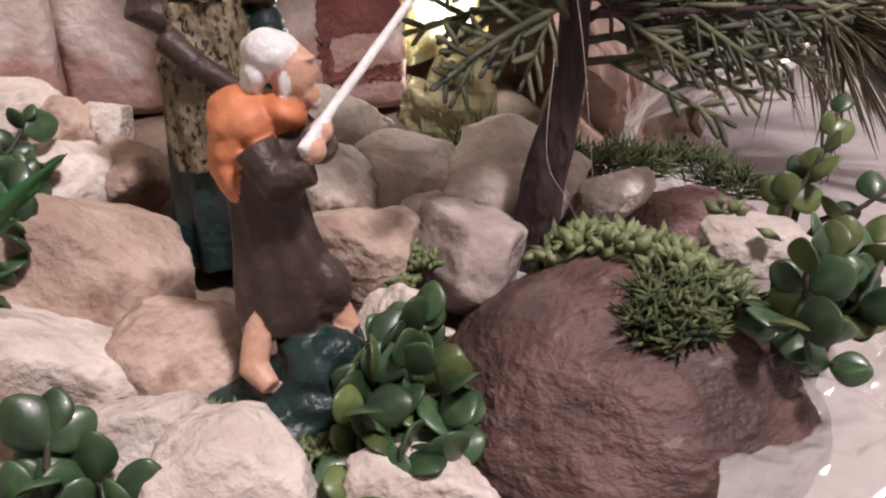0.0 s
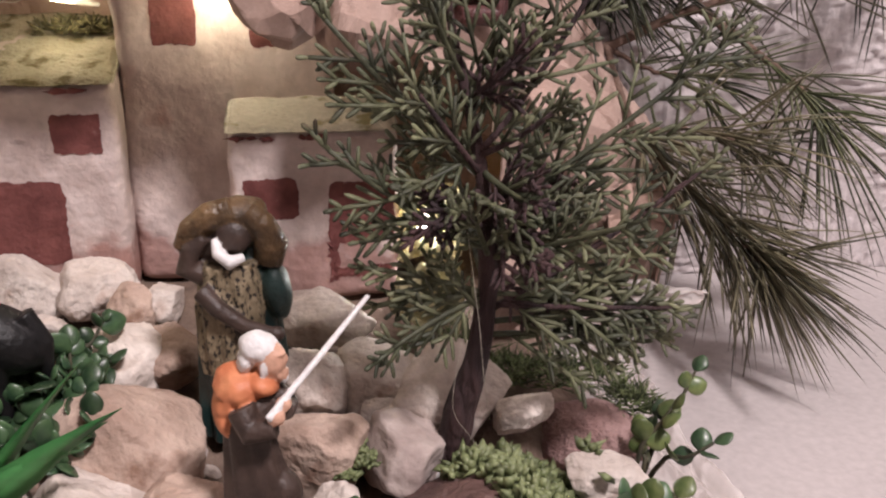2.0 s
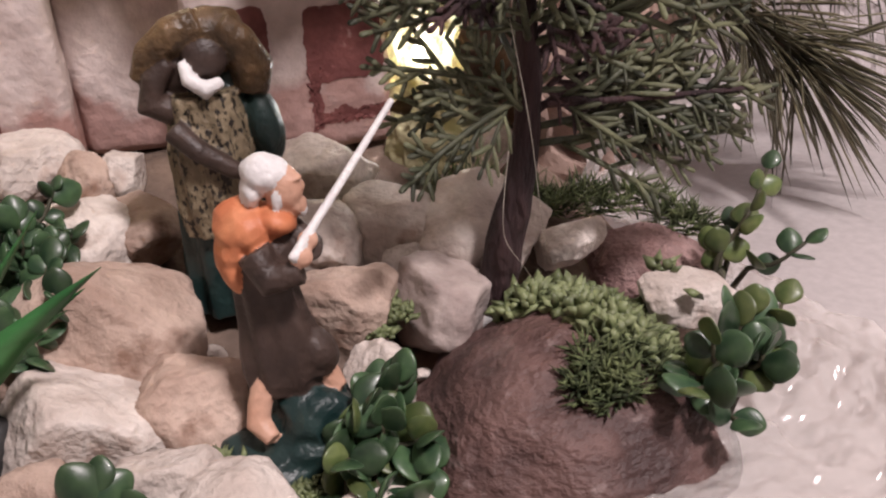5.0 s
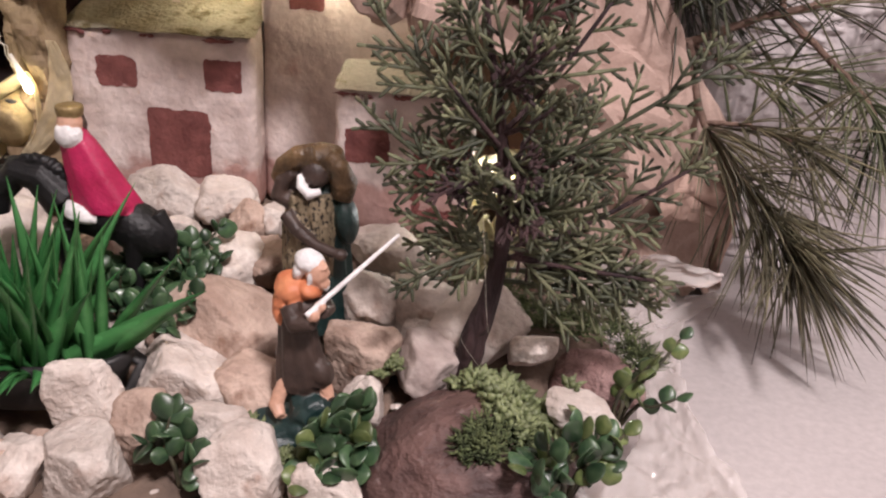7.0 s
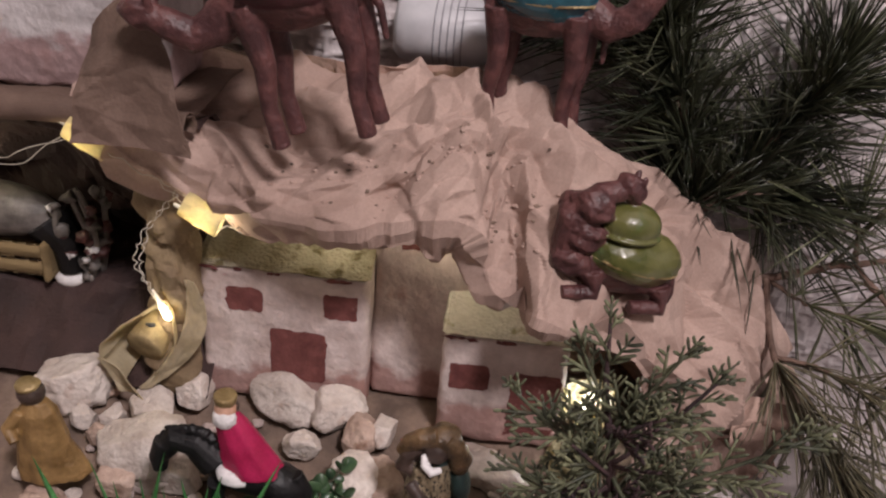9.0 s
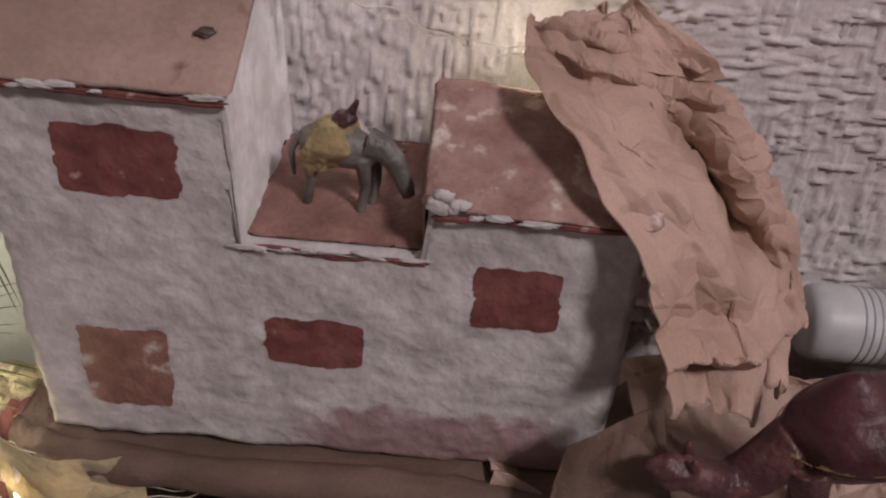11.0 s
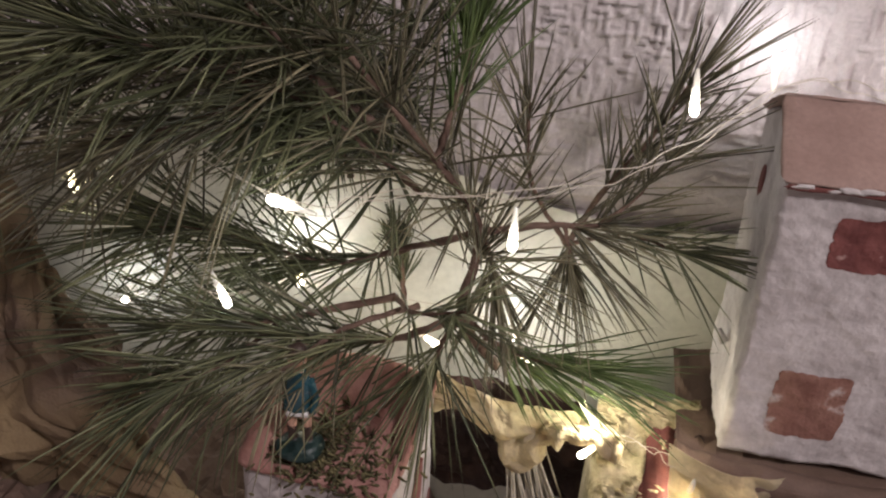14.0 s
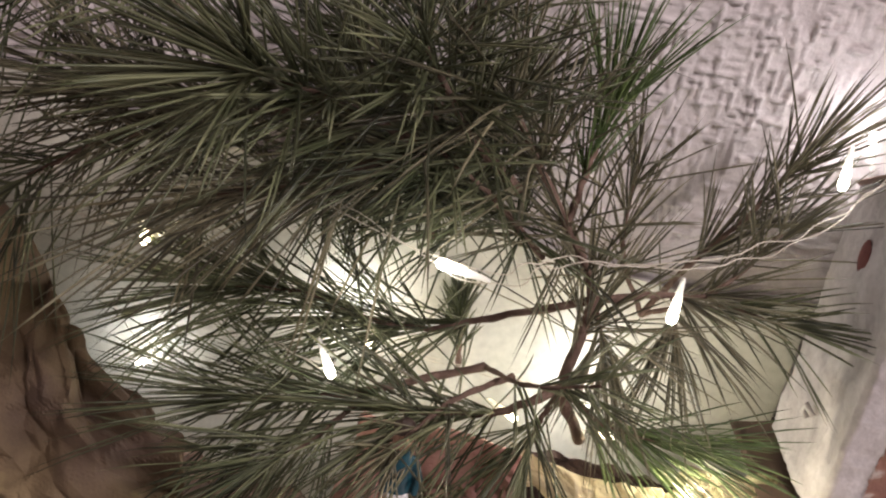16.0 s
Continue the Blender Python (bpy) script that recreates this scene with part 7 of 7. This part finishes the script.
# ---- clear film on the table ----
def cellophane():
    h = thing("cellophane", "crinkled clear cellophane spread as water on the table", "cellophane", (0.19, 0.22, 0.002))
    o = h.location

    def shape(u, v):
        edge = spline([(0.080, 0.06, 0), (0.108, 0.120, 0), (0.142, 0.144, 0), (0.170, 0.170, 0), (0.182, 0.205, 0), (0.172, 0.260, 0), (0.170, 0.320, 0), (0.190, 0.352, 0)])
        far = spline([(0.190, 0.03, 0), (0.205, 0.07, 0), (0.222, 0.115, 0), (0.226, 0.160, 0), (0.212, 0.210, 0), (0.212, 0.270, 0), (0.222, 0.320, 0), (0.252, 0.356, 0)])
        p = edge(v) * (1 - u) + far(v) * u
        lift = 0.011 * (1 - u) ** 3 + 0.003
        return Vector((p.x, p.y, lift + 0.002 * math.sin(9 * v + 4 * u))) - o

    sheet("film", shape, 80, 170, CELLO, h, seed=71, scale=40, amp=0.0026, su=0.08, sv=0.32, thick=0.0002)

    # a loose piece standing behind the boulder
    def flap(u, v):
        low, high = Vector((0.150 + 0.067 * u, 0, 0.030 + 0.033 * u ** 1.3)), Vector((0.162 + 0.056 * u, 0, 0.061 + 0.0055 * math.sin(2.6 * u)))
        return low * (1 - v) + high * v + Vector((0, 0.266 + 0.008 * math.sin(5 * u) - 0.006 * v, 0)) - o

    sheet("flap", flap, 30, 24, CELLO_MILKY, h, seed=72, scale=30, amp=0.0030, su=0.06, sv=0.04, thick=0.0002)


cellophane()


# ---- strings of lights ----
def bulb_string(label, wire, bulbs, seed, slack=0.004):
    """A thin wire with lit bulbs in clear sleeves: bulbs are (tip, way, watts, cool)."""
    rng = random.Random(seed)
    t = thing("light_string", label, "string of lights", wire[0])
    o = Vector(wire[0])
    for twist in range(2):
        at = spline([Vector(p) - o + Vector((rng.uniform(-1, 1), rng.uniform(-1, 1), rng.uniform(-1, 1))) * slack for p in wire])
        bm = bmesh.new()
        n = 14 * len(wire)
        pts = [at(k / n) + Vector((math.sin(k * 1.1 + 3 * twist), math.cos(k * 0.9 + twist), math.sin(k * 0.7 + 2 * twist))) * 0.0011 for k in range(n + 1)]
        add_tube(bm, pts, 0.00027, sides=5)
        part("wire", bm, WIRE, t)
    for tip, way, watts, cool in bulbs:
        p, d = Vector(tip) - o, Vector(way).normalized()
        bm = bmesh.new()
        add_tube(bm, [p - d * 0.022, p - d * 0.012, p - d * 0.006], [0.0009, 0.0019, 0.0023], sides=10)
        sleeve = part("sleeve", bm, SLEEVE, t)
        bm = bmesh.new()
        add_tube(bm, [p - d * 0.012, p - d * 0.009, p - d * 0.003, p - d * 0.0008, p], [0.0006, 0.0017, 0.0023, 0.0017, 0.0004], sides=12)
        part("bulb", bm, BULB_COOL if cool else BULB, sleeve).visible_shadow = False
        lamp("bulb_light", "POINT", Vector(tip) - d * 0.004, watts, COOL if cool else WARM, 0.003)


bulb_string("lit string of clear bulbs along the wall and the roof", [(-0.86, 0.33, 0.36), (-0.735, 0.304, 0.350), (-0.66, 0.27, 0.40), (-0.58, 0.235, 0.392), (-0.54, 0.25, 0.402), (-0.491, 0.262, 0.402), (-0.43, 0.30, 0.410), (-0.372, 0.352, 0.432), (-0.33, 0.356, 0.430), (-0.285, 0.358, 0.430), (-0.245, 0.39, 0.405), (-0.20, 0.385, 0.398), (-0.172, 0.400, 0.402)], [
    ((-0.735, 0.304, 0.342), (0.1, 0, -1), 0.060, False),
    ((-0.592, 0.231, 0.398), (-1, 0, 0.2), 0.025, True),
    ((-0.491, 0.262, 0.372), (0, 0, -1), 0.030, True),
    ((-0.421, 0.312, 0.426), (0.1, 0, -0.9), 0.025, True),
    ((-0.376, 0.404, 0.432), (0, 0.5, 0.6), 0.095, True),
    ((-0.278, 0.404, 0.436), (0, 0.5, 0.6), 0.080, True),
    ((-0.186, 0.398, 0.392), (-0.4, 0.3, 0.1), 0.070, False),
], 81)
bulb_string("lit string of clear bulbs low behind the pine", [(-0.80, 0.39, 0.26), (-0.770, 0.392, 0.214), (-0.69, 0.32, 0.29), (-0.636, 0.268, 0.318), (-0.640, 0.36, 0.270), (-0.57, 0.37, 0.262), (-0.51, 0.378, 0.250), (-0.49, 0.36, 0.246), (-0.46, 0.33, 0.250), (-0.436, 0.318, 0.236), (-0.41, 0.31, 0.232), (-0.380, 0.300, 0.226), (-0.33, 0.298, 0.218), (-0.281, 0.325, 0.196), (-0.23, 0.300, 0.200), (-0.173, 0.298, 0.229)], [
    ((-0.778, 0.392, 0.204), (-0.6, 0, -0.4), 0.100, True),
    ((-0.632, 0.268, 0.310), (0.4, 0, -1), 0.025, True),
    ((-0.625, 0.350, 0.272), (0, 0, -1), 0.140, False),
    ((-0.648, 0.396, 0.258), (0, 0.5, -0.5), 0.140, True),
    ((-0.494, 0.380, 0.238), (0, 0.5, -0.5), 0.190, True),
    ((-0.535, 0.345, 0.248), (0.5, 0, -0.3), 0.090, False),
    ((-0.478, 0.345, 0.248), (0.8, -0.2, 0.1), 0.045, False),
    ((-0.438, 0.306, 0.242), (0.4, -0.5, -0.2), 0.340, False),
    ((-0.445, 0.308, 0.216), (-0.5, 0, -0.6), 0.015, False),
    ((-0.384, 0.296, 0.206), (-0.1, 0, -1), 0.280, False),
    ((-0.288, 0.322, 0.188), (-0.5, 0, -0.7), 0.020, False),
    ((-0.272, 0.322, 0.193), (0.8, 0, 0.3), 0.020, False),
], 82)
bulb_string("lit string of warm bulbs hanging along the paper edge", [(-0.173, 0.297, 0.231), (-0.156, 0.294, 0.216), (-0.128, 0.294, 0.198), (-0.105, 0.292, 0.186), (-0.085, 0.296, 0.178), (-0.060, 0.300, 0.178), (-0.040, 0.315, 0.190)], [
    ((-0.168, 0.295, 0.222), (0.9, 0, -0.4), 0.030, False),
    ((-0.106, 0.290, 0.184), (0.9, 0, -0.4), 0.040, False),
], 83)
bulb_string("lit warm bulb string over the wrapped cup", [(-0.130, 0.296, 0.196), (-0.145, 0.300, 0.170), (-0.155, 0.302, 0.145), (-0.150, 0.302, 0.125), (-0.140, 0.304, 0.112)], [((-0.140, 0.302, 0.108), (0.4, 0, -0.9), 0.025, False)], 84)
bulb_string("lit warm bulbs behind the lower toy house", [(-0.040, 0.330, 0.196), (-0.012, 0.330, 0.200), (0.014, 0.332, 0.192), (0.030, 0.336, 0.178), (0.070, 0.332, 0.168), (0.104, 0.325, 0.120), (0.110, 0.316, 0.084)], [
    ((0.020, 0.326, 0.178), (0.3, -0.2, -0.6), 0.060, False),
    ((-0.055, 0.350, 0.176), (-0.5, 0, 0.1), 0.025, False),
    ((0.107, 0.316, 0.074), (-0.2, -0.2, -1), 0.130, True),
], 85)


def yellow_leaf_paper():
    """Thin paper round the light beside the lower house, with torn tongues hanging down to the stones."""
    h = thing("paper_scrap", "torn thin yellow paper wrapped round a light", "paper", (0.106, 0.300, 0.030))

    def wrap(u, v):
        a = math.radians(-25 + 230 * u)
        r = 0.013 + 0.003 * math.sin(3 * a) * v
        return Vector((0.002 + r * 1.0 * math.cos(a), 0.013 + 0.7 * r * math.sin(a), 0.062 - 0.030 * v + 0.004 * math.sin(2 * a)))

    sheet("wrap", wrap, 40, 24, TISSUE, h, seed=92, scale=30, amp=0.003, su=0.08, sv=0.04)
    for x, y, w, ln, seed in ((-0.006, -0.012, 0.014, 0.034, 91), (0.005, -0.006, 0.017, 0.042, 93), (-0.014, -0.004, 0.011, 0.026, 94)):
        def tongue(u, v, x=x, y=y, w=w, ln=ln):
            k = math.sin(math.pi * min(0.15 + 0.85 * v, 1.0)) ** 0.7
            return Vector((x + (u - 0.5) * w * k + 0.004 * v, y + 0.006 * math.cos(3 * u) + 0.008 * v, ln * v))

        sheet("tongue", tongue, 18, 30, LEAF_PAPER, h, seed=seed, scale=34, amp=0.0022, su=0.02, sv=0.05)


yellow_leaf_paper()
